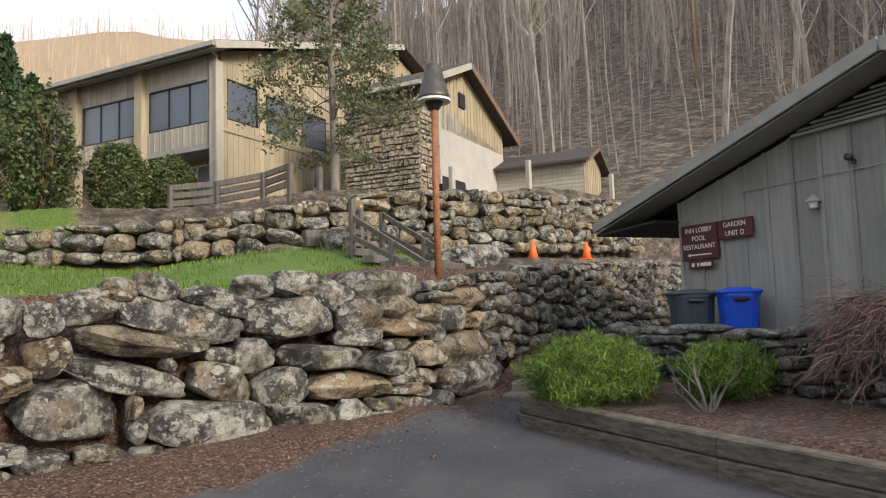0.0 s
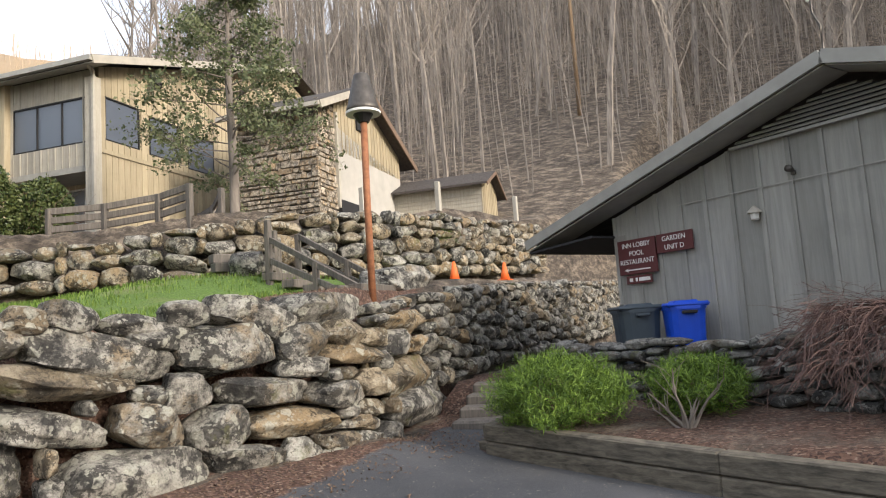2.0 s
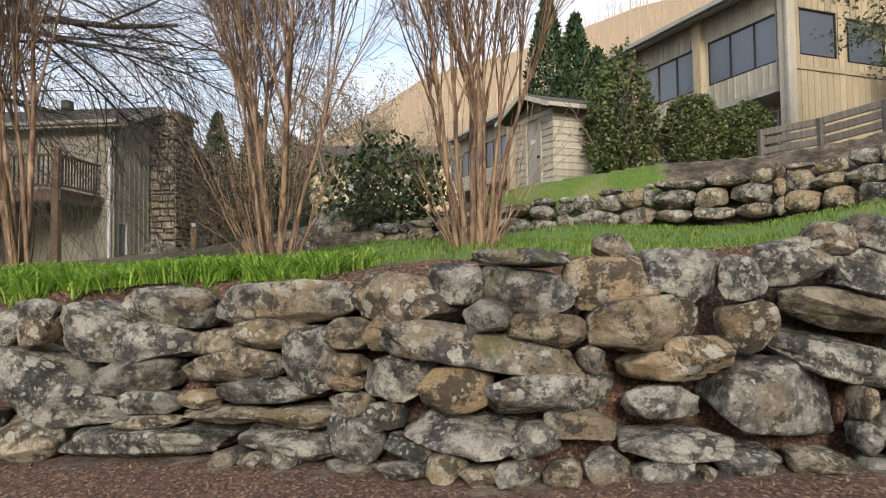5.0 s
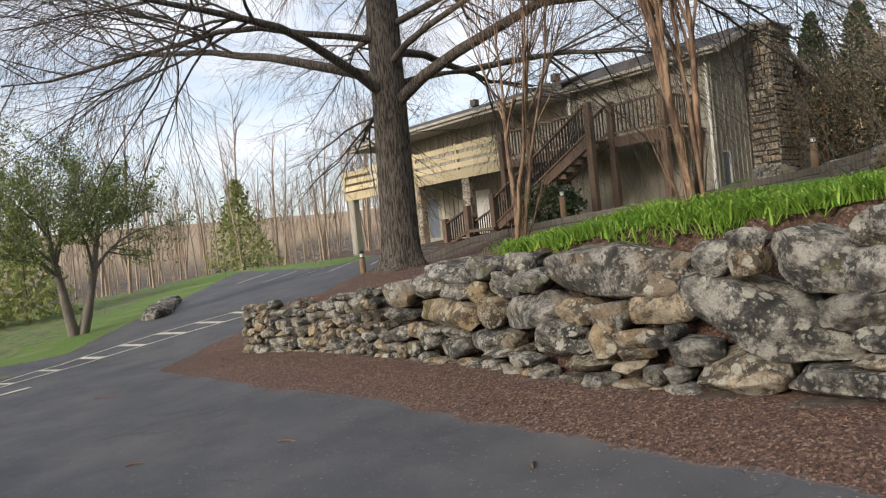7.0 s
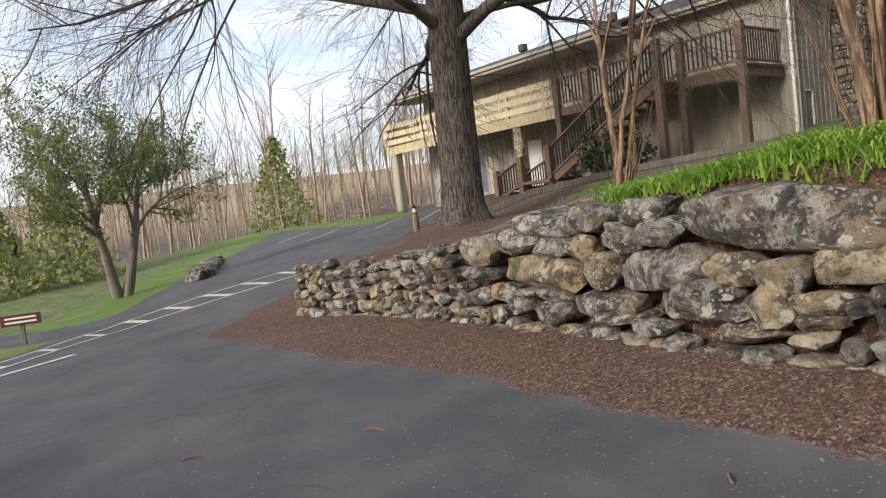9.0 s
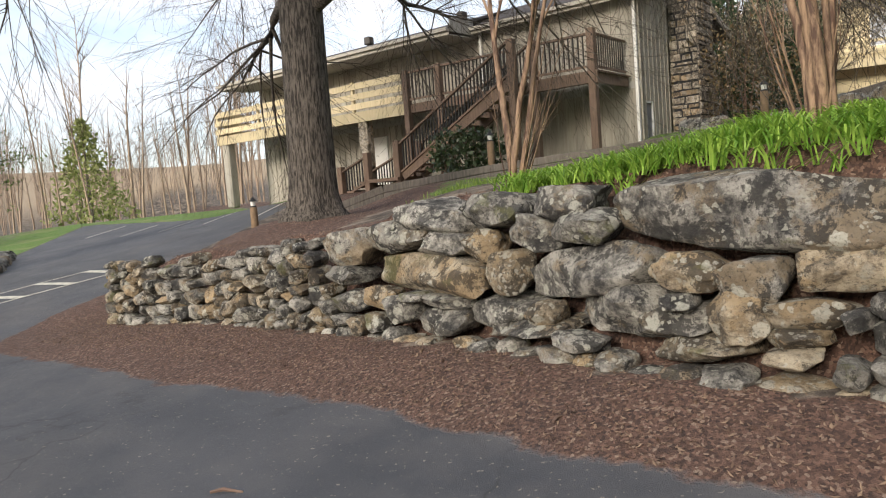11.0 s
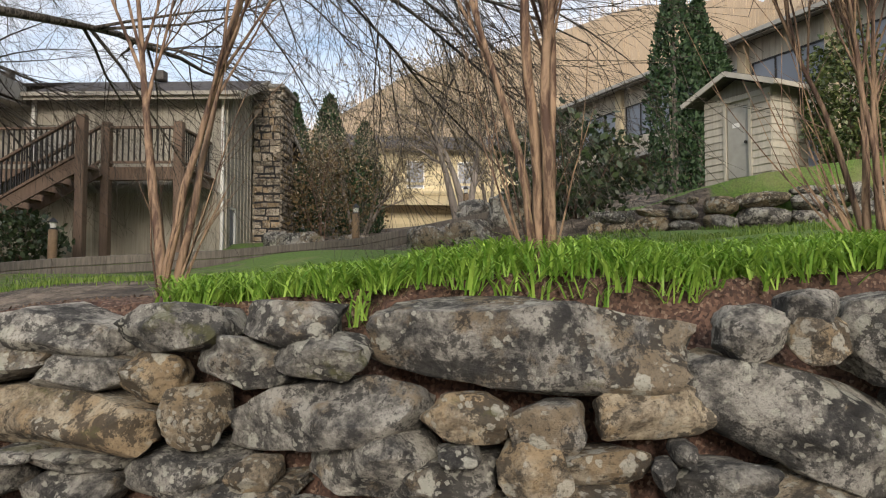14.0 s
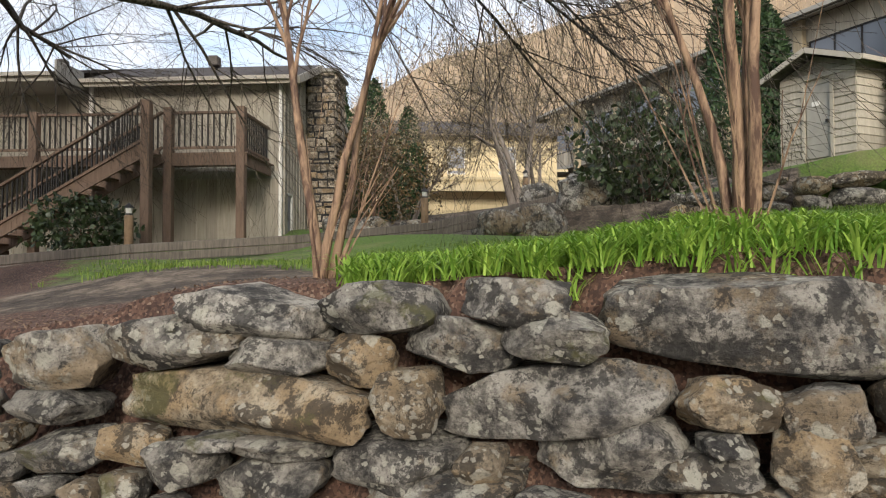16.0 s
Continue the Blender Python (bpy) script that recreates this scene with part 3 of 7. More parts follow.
# ---------- rocks ----------
def rock_mesh(seed, fine=4):
    """A rough angular boulder that fills a unit box, to be scaled: a blunt block cut by fracture planes."""
    rnd = random.Random(seed)
    bm = bmesh.new()
    bmesh.ops.create_icosphere(bm, subdivisions=fine, radius=1.0)
    off = Vector((rnd.uniform(-50, 50), rnd.uniform(-50, 50), rnd.uniform(-50, 50)))
    power = rnd.uniform(4.0, 7.0)
    planes = []
    for k in range(7):
        a = 2 * math.pi * (k + rnd.uniform(-0.4, 0.4)) / 7
        planes.append((Vector((math.cos(a), rnd.uniform(-0.35, 0.35), math.sin(a))).normalized(), rnd.uniform(0.43, 0.56)))
    for k in range(6):
        planes.append((Vector((rnd.gauss(0, 0.45), -1, rnd.gauss(0, 0.45))).normalized(), rnd.uniform(0.36, 0.47)))
    for k in range(4):
        planes.append((Vector((rnd.gauss(0, 1), rnd.gauss(0, 1), rnd.gauss(0, 1))).normalized(), rnd.uniform(0.46, 0.58)))
    for v in bm.verts:
        d0 = v.co.normalized()
        p = d0 * 0.5 / (abs(d0.x) ** power + abs(d0.y) ** power + abs(d0.z) ** power) ** (1 / power)
        for d, h in planes:
            k = p.dot(d) - h
            if k > 0:
                p -= d * k * 0.96
        p += d0 * (noise.fractal(p * 2.6 + off, 1.0, 2.0, 5) * 0.045 - max(0.0, 0.16 - abs(noise.noise(p * 3.2 + off))) * 0.16)
        v.co = p
    for ax in range(3):
        lo, hi = min(v.co[ax] for v in bm.verts), max(v.co[ax] for v in bm.verts)
        for v in bm.verts:
            v.co[ax] = (v.co[ax] - (lo + hi) / 2) / (hi - lo)
    return bm


def rock_data(seed, material, fine=4):
    me = mesh_of("stone", rock_mesh(seed, fine), material, True)
    me.set_sharp_from_angle(angle=radians(32))
    return me


def rocks_of(material, count, start, fine=4):
    return [rock_data(start + k, material, fine) for k in range(count)]


# ---------- dry-stone retaining walls ----------
def stone_wall(name, label, line, tops, foots, s0, s1, meshes, seed, sizes, given=(), given_tan=(), tan=(), tan_share=0.35, depth=0.5, lean=0.12, grow=1.0, chink=False):
    """Packs stones into the face of a wall between the lengths s0 and s1. Given stones: length, height of centre, width, height, tilt."""
    rnd = random.Random(seed)
    wall = thing(name, Matrix.Identity(4), label, "retaining wall", kind="structure")
    cell = 0.04
    cols = int((s1 - s0) / cell)
    zlo = min(foots) - 0.1
    rows = int((max(tops) - zlo) / cell) + 2
    free = np.zeros((rows, cols), bool)
    for c in range(cols):
        s = s0 + (c + 0.5) * cell
        f, t = along(line, foots, s)[2] - 0.06, along(line, tops, s)[2]
        t += 0.08 * noise.noise((s * 1.3, seed, 0.0)) - (0.14 if chink and 7.6 < s < 21.8 else 0.0)
        for r in range(rows):
            free[r, c] = f < zlo + (r + 0.5) * cell < t
    taken = np.zeros((rows, cols), bool)

    def put(s, z, w, h, tilt, swell, pool):
        p, d, foot = along(line, foots, max(0.01, min(s, length(line) - 0.01)))
        back = Vector((-d.y, d.x))
        t = min(max(w * 0.9, 0.3), abs(depth) * 1.3)
        q = p + back * (math.copysign(0.5 * t - 0.05, depth) + lean * max(0, z - foot) + rnd.uniform(-0.03, 0.05))
        m = Matrix.Translation((q.x, q.y, z)) @ Matrix.Rotation(math.atan2(d.y, d.x) + rnd.uniform(-0.1, 0.1), 4, "Z") @ Matrix.Rotation(-tilt, 4, "Y") @ Matrix.Rotation(rnd.uniform(-0.12, 0.12), 4, "X")
        m = m @ Matrix.Diagonal((w * rnd.choice((1, -1)) * swell, math.copysign(t, depth), h * rnd.choice((1, -1)) * swell, 1))
        part_data("stone", pool[rnd.randrange(len(pool))], wall, m)

    u0 = s0 + (np.arange(cols) + 0.5) * cell
    v0 = zlo + (np.arange(rows) + 0.5) * cell
    U0, V0 = np.meshgrid(u0, v0)
    ranked = sorted([(g, meshes) for g in given] + [(g, tan) for g in given_tan], key=lambda k: -k[0][2] * k[0][3])
    for (s, z, w, h, tilt), pool in ranked:
        if not s0 - 0.3 < s < s1 + 0.3:
            continue
        ct, st = math.cos(tilt), math.sin(tilt)
        u, v = ((U0 - s) * ct + (V0 - z) * st) / (w * 0.5), (-(U0 - s) * st + (V0 - z) * ct) / (h * 0.5)
        body = np.abs(u) ** 3 + np.abs(v) ** 3 < 1
        if body.any() and taken[body].mean() > 0.42:
            continue
        taken |= body
        free[body] = False
        put(s, z, w, h, tilt, 1.04, pool)
    for r in range(rows):
        for c in range(cols):
            if not free[r, c]:
                continue
            wt, ht = rnd.uniform(*sizes[0]), rnd.uniform(*sizes[1])
            n = 0
            while c + n < cols and free[r, c + n] and n * cell < wt:
                n += 1
            k = 0
            while r + k < rows and k * cell < ht and free[r + k, c:c + n].mean() > 0.7:
                k += 1
            k = max(k, 1)
            free[r:r + k, c:c + n] = False
            w, h = n * cell, k * cell
            if (w < 0.09 or h < 0.09) and not (w > 0.2 and h > 0.05 and not chink):
                continue
            put(s0 + (c + n / 2) * cell, zlo + (r + k / 2) * cell, max(w, 0.1), max(h, 0.08), rnd.gauss(0, 0.09), grow, tan if tan and rnd.random() < tan_share else meshes)
    return wall


L1 = length(W1)
S_CORNER = length(W1[:17])
R_MAIN = rocks_of(M_ROCK, 18, 0)
R_TAN = rocks_of(M_ROCK_TAN, 12, 40)
R_FAR = rocks_of(M_ROCK, 10, 60, 3)
R_FAR_TAN = rocks_of(M_ROCK_TAN, 8, 75, 3)
STONES_GREY_A = [(7.72, 0.65, 0.53, 0.2, -0.02), (7.76, 0.91, 0.58, 0.35, 0.1), (7.85, 0.42, 0.48, 0.2, 0.11), (8.43, 1.02, 0.89, 0.3, 0.14), (8.57, 0.38, 0.4, 0.26, 0.05), (8.74, 0.5, 0.31, 0.1, 0.05), (8.82, 0.35, 0.29, 0.18, 0.06), (8.87, 1.18, 0.86, 0.25, -0.18), (9.05, 0.32, 0.6, 0.23, 0.08), (9.08, 0.96, 0.56, 0.21, -0.02), (9.1, 0.48, 0.56, 0.12, 0.02), (9.2, 1.22, 0.24, 0.13, -0.15), (9.36, 0.31, 0.6, 0.14, 0.08), (9.64, 1.22, 0.67, 0.28, 0.09), (9.74, 0.44, 0.7, 0.27, 0.07), (9.97, 0.34, 0.79, 0.14, 0.1), (10.04, 0.86, 0.32, 0.12, 0.13), (10.04, 1.03, 0.61, 0.27, -0.1), (10.33, 1.26, 0.56, 0.24, 0.01)]
STONES_GREY_B = [(10.52, 0.78, 1.14, 0.35, 0.12), (10.54, 1.1, 0.51, 0.23, -0.11), (10.77, 0.51, 0.38, 0.26, 0.07), (10.79, 0.55, 0.7, 0.34, 0.07), (11.16, 0.5, 0.64, 0.2, 0.15), (11.29, 0.63, 0.19, 0.11, 0.05), (11.3, 0.64, 0.21, 0.11, 0.04), (11.44, 0.52, 0.16, 0.14, 0.05), (11.49, 0.56, 0.17, 0.16, 0.05), (11.61, 1.16, 1.65, 0.46, -0.03), (11.72, 0.77, 0.37, 0.27, 0.04), (12.44, 0.95, 0.43, 0.23, -0.07), (12.55, 0.54, 0.47, 0.21, 0.02), (12.56, 1.17, 0.33, 0.35, 0.01), (12.73, 1.23, 0.32, 0.28, -0.01), (12.76, 1.31, 0.27, 0.2, 0.0), (12.84, 0.71, 0.99, 0.38, -0.23), (12.93, 1.01, 0.49, 0.35, -0.54), (13.0, 1.35, 0.28, 0.19, -0.01)]
STONES_GREY_C = [(13.05, 1.08, 0.52, 0.35, -0.23), (13.06, 0.79, 1.39, 0.45, -0.34), (13.21, 0.85, 0.11, 0.11, 0.01), (13.23, 1.14, 0.23, 0.4, 0.01), (13.41, 0.92, 0.39, 0.2, 0.01), (13.43, 1.2, 0.59, 0.44, -0.16), (13.75, 0.86, 0.68, 0.28, 0.14), (13.89, 1.12, 0.63, 0.3, 0.0), (13.91, 0.68, 0.5, 0.17, 0.02), (13.92, 0.41, 1.35, 0.2, 0.05), (14.01, 1.36, 0.7, 0.31, -0.01), (14.81, 0.79, 0.69, 0.18, 0.06), (14.94, 1.41, 1.2, 0.31, 0.07), (15.06, 0.49, 0.69, 0.16, -0.12), (15.2, 1.03, 0.41, 0.43, -0.11), (15.54, 0.75, 0.26, 0.17, 0.07), (15.56, 1.56, 0.22, 0.13, -0.02), (15.58, 0.55, 0.39, 0.27, -0.2), (15.79, 0.7, 0.2, 0.19, 0.08)]
STONES_GREY_D = [(15.86, 0.94, 0.45, 0.3, 0.05), (16.23, 1.51, 0.4, 0.26, -0.01), (16.3, 0.62, 0.76, 0.16, -0.16), (16.47, 1.33, 0.26, 0.2, 0.01), (16.5, 1.12, 1.22, 0.25, -0.18), (16.77, 1.67, 0.6, 0.11, -0.03), (16.8, 1.46, 0.61, 0.29, -0.2), (16.9, 0.85, 0.85, 0.24, 0.05), (17.08, 0.68, 0.42, 0.18, -0.08), (17.33, 1.72, 0.23, 0.16, -0.4), (17.57, 0.8, 0.44, 0.19, 0.0), (17.63, 0.56, 0.63, 0.15, 0.01), (17.73, 1.55, 0.5, 0.33, -0.22), (18.06, 1.53, 0.28, 0.27, -0.05), (18.23, 0.82, 0.76, 0.47, -0.11), (18.32, 1.44, 0.29, 0.29, -0.05), (18.36, 1.62, 0.43, 0.28, 0.13), (18.59, 1.76, 0.31, 0.19, -0.03), (18.65, 1.04, 1.0, 0.24, -0.28)]
STONES_GREY_E = [(18.9, 1.76, 0.4, 0.22, -0.36), (19.11, 1.47, 1.14, 0.35, -0.24), (19.33, 0.59, 1.17, 0.39, -0.11), (19.33, 1.7, 0.45, 0.16, -0.03), (19.43, 1.15, 0.29, 0.17, -0.07), (19.44, 0.93, 0.56, 0.31, -0.32), (19.59, 1.59, 0.65, 0.23, -0.04), (19.69, 1.15, 0.38, 0.31, -0.07), (19.75, 1.77, 0.39, 0.22, -0.03), (19.98, 0.82, 0.5, 0.39, 0.27), (20.09, 1.46, 0.85, 0.43, 0.07), (20.22, 0.54, 0.71, 0.26, -0.15), (20.39, 1.73, 0.81, 0.33, -0.34), (20.42, 1.07, 0.96, 0.24, -0.11), (20.65, 0.54, 0.34, 0.27, -0.47), (20.8, 1.26, 0.53, 0.21, -0.06), (20.83, 1.49, 0.57, 0.35, -0.04), (20.99, 0.46, 0.35, 0.18, -0.11), (21.11, 0.58, 0.34, 0.15, -0.11)]
STONES_GREY_F = [(21.24, 0.98, 0.57, 0.26, -0.08), (21.35, 1.78, 1.03, 0.31, -0.01), (21.51, 0.52, 0.45, 0.17, -0.13), (21.52, 0.66, 0.66, 0.15, -0.11), (21.98, 0.51, 0.4, 0.23, -0.12), (22.11, 1.71, 1.04, 0.21, -0.0), (22.44, 1.39, 0.73, 0.34, 0), (23.16, 0.69, 2.18, 0.4, 0)]
STONES_TAN_A = [(8.26, 0.46, 0.37, 0.22, -0.1), (8.85, 0.71, 1.52, 0.36, -0.01), (9.18, 0.35, 0.46, 0.21, 0.06), (9.55, 0.95, 0.36, 0.27, -0.06), (9.77, 0.74, 0.37, 0.34, 0.05), (10.18, 0.47, 0.24, 0.18, 0.08), (10.47, 0.5, 0.29, 0.23, 0.08), (11.08, 0.62, 0.18, 0.16, 0.05), (11.09, 0.64, 0.21, 0.15, 0.37), (11.33, 0.81, 0.44, 0.24, -0.02), (11.42, 0.37, 0.58, 0.16, 0.1), (11.63, 0.56, 0.24, 0.18, 0.05), (11.67, 0.58, 0.35, 0.3, 0.07), (11.84, 0.86, 0.21, 0.14, 0.03), (11.87, 0.83, 0.37, 0.27, 0.02), (11.95, 0.38, 0.29, 0.1, 0.11), (11.95, 0.48, 0.31, 0.11, 0.09), (11.97, 0.59, 0.49, 0.18, 0.15), (12.09, 0.82, 0.32, 0.32, 0.03)]
STONES_TAN_B = [(12.23, 0.86, 0.55, 0.28, 0.12), (12.89, 0.4, 0.74, 0.32, 0.15), (13.0, 1.23, 0.25, 0.25, 0.0), (13.92, 0.55, 0.48, 0.09, 0.03), (14.29, 0.72, 0.31, 0.14, 0.06), (14.42, 1.1, 0.48, 0.23, 0.02), (14.51, 0.61, 0.73, 0.12, 0.03), (14.52, 0.94, 0.68, 0.23, 0.18), (14.81, 1.19, 0.55, 0.22, 0.09), (15.16, 0.64, 0.65, 0.15, 0.08), (15.47, 1.2, 0.37, 0.21, 0.02), (15.51, 0.89, 0.24, 0.11, 0.06), (15.52, 1.0, 0.24, 0.15, 0.04), (15.76, 1.2, 0.27, 0.2, 0.02), (15.87, 1.42, 0.71, 0.32, -0.16), (16.26, 0.89, 0.42, 0.28, 0.06), (16.92, 1.23, 0.48, 0.2, -0.07), (17.31, 1.52, 0.58, 0.32, -0.02), (17.49, 1.26, 0.66, 0.36, 0.08)]
STONES_TAN_C = [(17.61, 1.0, 0.51, 0.17, -0.06), (17.79, 1.08, 0.4, 0.22, -0.0), (17.8, 1.13, 0.38, 0.22, 0.18), (18.08, 1.24, 0.32, 0.31, 0.1), (18.79, 1.32, 1.06, 0.25, -0.11), (19.08, 1.1, 0.44, 0.25, -0.08), (20.72, 0.79, 1.0, 0.26, -0.05), (21.46, 1.54, 0.63, 0.27, -0.02), (21.5, 1.34, 0.76, 0.22, -0.04), (21.66, 0.79, 0.55, 0.21, -0.1), (21.75, 1.03, 0.6, 0.28, -0.07), (21.9, 1.48, 0.51, 0.21, -0.03), (22.85, 1.04, 1.69, 0.46, 0), (23.07, 1.62, 1.82, 0.3, 0)]
GIVEN_GREY = STONES_GREY_A + STONES_GREY_B + STONES_GREY_C + STONES_GREY_D + STONES_GREY_E + STONES_GREY_F
GIVEN_TAN = STONES_TAN_A + STONES_TAN_B + STONES_TAN_C
stone_wall("retaining_wall", "waist-high dry-stacked retaining wall of lichened grey and tan boulders", W1, W1_TOP, W1_FOOT, 0.0, S_CORNER, R_MAIN, 3,
           ((0.16, 0.42), (0.1, 0.2)), GIVEN_GREY, GIVEN_TAN, R_TAN, chink=True)
stone_wall("path_retaining_wall", "dry-stacked retaining wall of grey stones beside the path", W1, W1_TOP, W1_FOOT, S_CORNER, L1, R_FAR, 5,
           ((0.22, 0.5), (0.13, 0.24)), tan=R_FAR_TAN, tan_share=0.08, depth=0.4, lean=0.05, grow=1.04)
S_STAIR = length(W2[:6])
stone_wall("upper_retaining_wall", "upper boulder retaining wall between lawn and hedges", W2, W2_TOP, W2_FOOT, 1.5, S_STAIR, R_FAR, 8,
           ((0.4, 0.95), (0.2, 0.36)), tan=R_FAR_TAN, grow=1.04)
stone_wall("upper_retaining_wall", "upper boulder retaining wall of pale and grey stones behind the cones", W2, W2_TOP, W2_FOOT, S_STAIR, length(W2), R_FAR, 9,
           ((0.35, 0.8), (0.18, 0.34)), tan=R_FAR_TAN, tan_share=0.5, grow=1.04)

# low dry-stone wall in front of the grey building
DD = Vector((-0.457, -0.889))
LW = [(8.5, 3.7), (8.0, 3.1), (7.62, 2.5), (6.75, 0.6), (5.3, -2.6), (3.6, -6.2)]
LW = LW[::-1]
R_SLATE = rocks_of(make_stone("stacked_dark_stone", (0.06, 0.06, 0.06), (0.14, 0.135, 0.125), (0.24, 0.23, 0.21), (0.19, 0.155, 0.11), (0.34, 0.34, 0.31), 0.2), 8, 90, 3)
LWf = LW[::-1]
stone_wall("low_stone_wall", "low dry-stacked wall of flat dark stones at the grey building", LWf, [1.2, 1.26, 1.27, 1.27, 1.25, 1.2], [0.8, 0.6, 0.62, 0.62, 0.5, 0.3],
           0.0, length(LWf), R_SLATE, 12, ((0.2, 0.42), (0.06, 0.11)), depth=-0.3, lean=0.0)


# ---------- boarded buildings ----------
def cut(lo, hi, holes):
    """The stretches of lo..hi that the holes leave."""
    out = [(lo, hi)]
    for a, c in holes:
        nxt = []
        for p, q in out:
            if c <= p or a >= q:
                nxt.append((p, q))
            else:
                if a > p:
                    nxt.append((p, a))
                if c < q:
                    nxt.append((c, q))
        out = nxt
    return [(p, q) for p, q in out if q - p > 0.02]


def prism(bm, x0, x1, y0, y1, z0, za, zb):
    """A box whose top slopes from za at x0 to zb at x1."""
    v = [bm.verts.new(p) for p in ((x0, y0, z0), (x1, y0, z0), (x1, y1, z0), (x0, y1, z0), (x0, y0, za), (x1, y0, zb), (x1, y1, zb), (x0, y1, za))]
    for f in ((0, 3, 2, 1), (4, 5, 6, 7), (0, 1, 5, 4), (1, 2, 6, 5), (2, 3, 7, 6), (3, 0, 4, 7)):
        bm.faces.new([v[k] for k in f])


def board_wall(parent, m, x0, x1, z0, top, holes, material, width=0.3, batten=0.045, core=None, name="board", horizontal=False):
    """A boarded wall in its own plane: x along it, y into the house. holes: (xa, xb, za, zb). top: a height, or a function of x."""
    tf = top if callable(top) else (lambda x: top)
    if horizontal:
        k = 0
        z = z0
        while z < tf(x0) - 0.03:
            z2 = min(z + width, tf(x0))
            for a, c in cut(x0, x1, [(h[0], h[1]) for h in holes if h[2] < z2 - 0.02 and h[3] > z + 0.02]):
                bm = bmesh.new()
                v = [bm.verts.new(p) for p in ((a, -0.022, z), (c, -0.022, z), (c, 0.02, z), (a, 0.02, z), (a, -0.004, z2), (c, -0.004, z2), (c, 0.02, z2), (a, 0.02, z2))]
                for f in ((0, 3, 2, 1), (4, 5, 6, 7), (0, 1, 5, 4), (1, 2, 6, 5), (2, 3, 7, 6), (3, 0, 4, 7)):
                    bm.faces.new([v[q] for q in f])
                ob = part(name, bm, material, parent)
                ob.matrix_basis = m
            z = z2
    else:
        count = max(1, round((x1 - x0) / width))
        w = (x1 - x0) / count
        for k in range(count):
            a, c = x0 + k * w, x0 + (k + 1) * w
            mid = (a + c) / 2
            for lo, hi in cut(z0, 99.0, [(h[2], h[3]) for h in holes if h[0] < mid < h[1]]):
                bm = bmesh.new()
                if hi > 90:
                    prism(bm, a + 0.004, c - 0.004, 0, 0.03, lo, tf(a), tf(c))
                    prism(bm, a - batten / 2, a + batten / 2, -0.022, -0.001, lo, tf(a), tf(a))
                else:
                    prism(bm, a + 0.004, c - 0.004, 0, 0.03, lo, hi, hi)
                    prism(bm, a - batten / 2, a + batten / 2, -0.022, -0.001, lo, hi, hi)
                ob = part(name, bm, material, parent)
                ob.matrix_basis = m
    bm = bmesh.new()
    xs = sorted({x0, x1, *[h[0] for h in holes], *[h[1] for h in holes]} | ({x0 + (x1 - x0) * q / 24 for q in range(25)} if callable(top) else set()))
    for a, c in zip(xs, xs[1:]):
        for lo, hi in cut(z0, 99.0, [(h[2], h[3]) for h in holes if h[0] < (a + c) / 2 < h[1]]):
            if hi > 90:
                prism(bm, a, c, 0.034, 0.16, lo, tf(a), tf(c))
            else:
                prism(bm, a, c, 0.034, 0.16, lo, hi, hi)
    bmesh.ops.remove_doubles(bm, verts=bm.verts, dist=1e-4)
    ob = part("wall", bm, core or material, parent)
    ob.matrix_basis = m


def window(parent, m, x0, x1, z0, z1, lights=3, frame_material=None, name="window", y=0.03):
    """A glazed opening with frame, mullions and one pane a light."""
    e = new(name)
    e.parent = parent
    e.matrix_basis = m
    fm = frame_material or M_BLACK
    t = 0.05
    bm = bmesh.new()
    add_box(bm, (x1 - x0, 0.10, t), Matrix.Translation(((x0 + x1) / 2, y + 0.02, z0 + t / 2)))
    add_box(bm, (x1 - x0, 0.10, t), Matrix.Translation(((x0 + x1) / 2, y + 0.02, z1 - t / 2)))
    for x in (x0 + t / 2, x1 - t / 2):
        add_box(bm, (t, 0.098, z1 - z0 - 2 * t), Matrix.Translation((x, y + 0.02, (z0 + z1) / 2)))
    part("window_frame", bm, fm, e)
    w = (x1 - x0) / lights
    for k in range(1, lights):
        part("mullion", box_bm((0.045, 0.08, z1 - z0 - 2 * t), Matrix.Translation((x0 + k * w, y + 0.02, (z0 + z1) / 2))), fm, e)
    for k in range(lights):
        part("pane", box_bm((w - 0.05, 0.012, z1 - z0 - 2 * t + 0.01), Matrix.Translation((x0 + (k + 0.5) * w, y + 0.03, (z0 + z1) / 2))), M_GLASS, e)
    return e


def slab(parent, name, pts, thick, material, label=""):
    """A flat plate through four corners, thick downwards."""
    bm = bmesh.new()
    a = [bm.verts.new(p) for p in pts]
    c = [bm.verts.new((p[0], p[1], p[2] - thick)) for p in pts]
    n = len(pts)
    bm.faces.new(a)
    bm.faces.new(c[::-1])
    for k in range(n):
        bm.faces.new((a[k], c[k], c[(k + 1) % n], a[(k + 1) % n]))
    bmesh.ops.recalc_face_normals(bm, faces=bm.faces)
    return part(name, bm, material, parent, label)


def bar(parent, name, a, c, w, h, material, bevel=0.0, label=""):
    bm = bmesh.new()
    box_between(bm, a, c, w, h, bevel)
    return part(name, bm, material, parent, label)


def facing(x, y, dx, dy):
    """A frame whose x runs along a facade to the right as seen from outside, and y into the house."""
    return Matrix.Translation((x, y, 0)) @ Matrix.Rotation(math.atan2(dy, dx), 4, "Z")


def turned(x, y, deg):
    return Matrix.Translation((x, y, 0)) @ Matrix.Rotation(radians(deg), 4, "Z")


I4 = Matrix.Identity(4)

# ---------- grey building with the signs ----------
gb = thing("grey_building", facing(9.43, 3.03, -0.457, -0.889), "grey board-and-batten building with a shallow gable and louvred vent", "building")


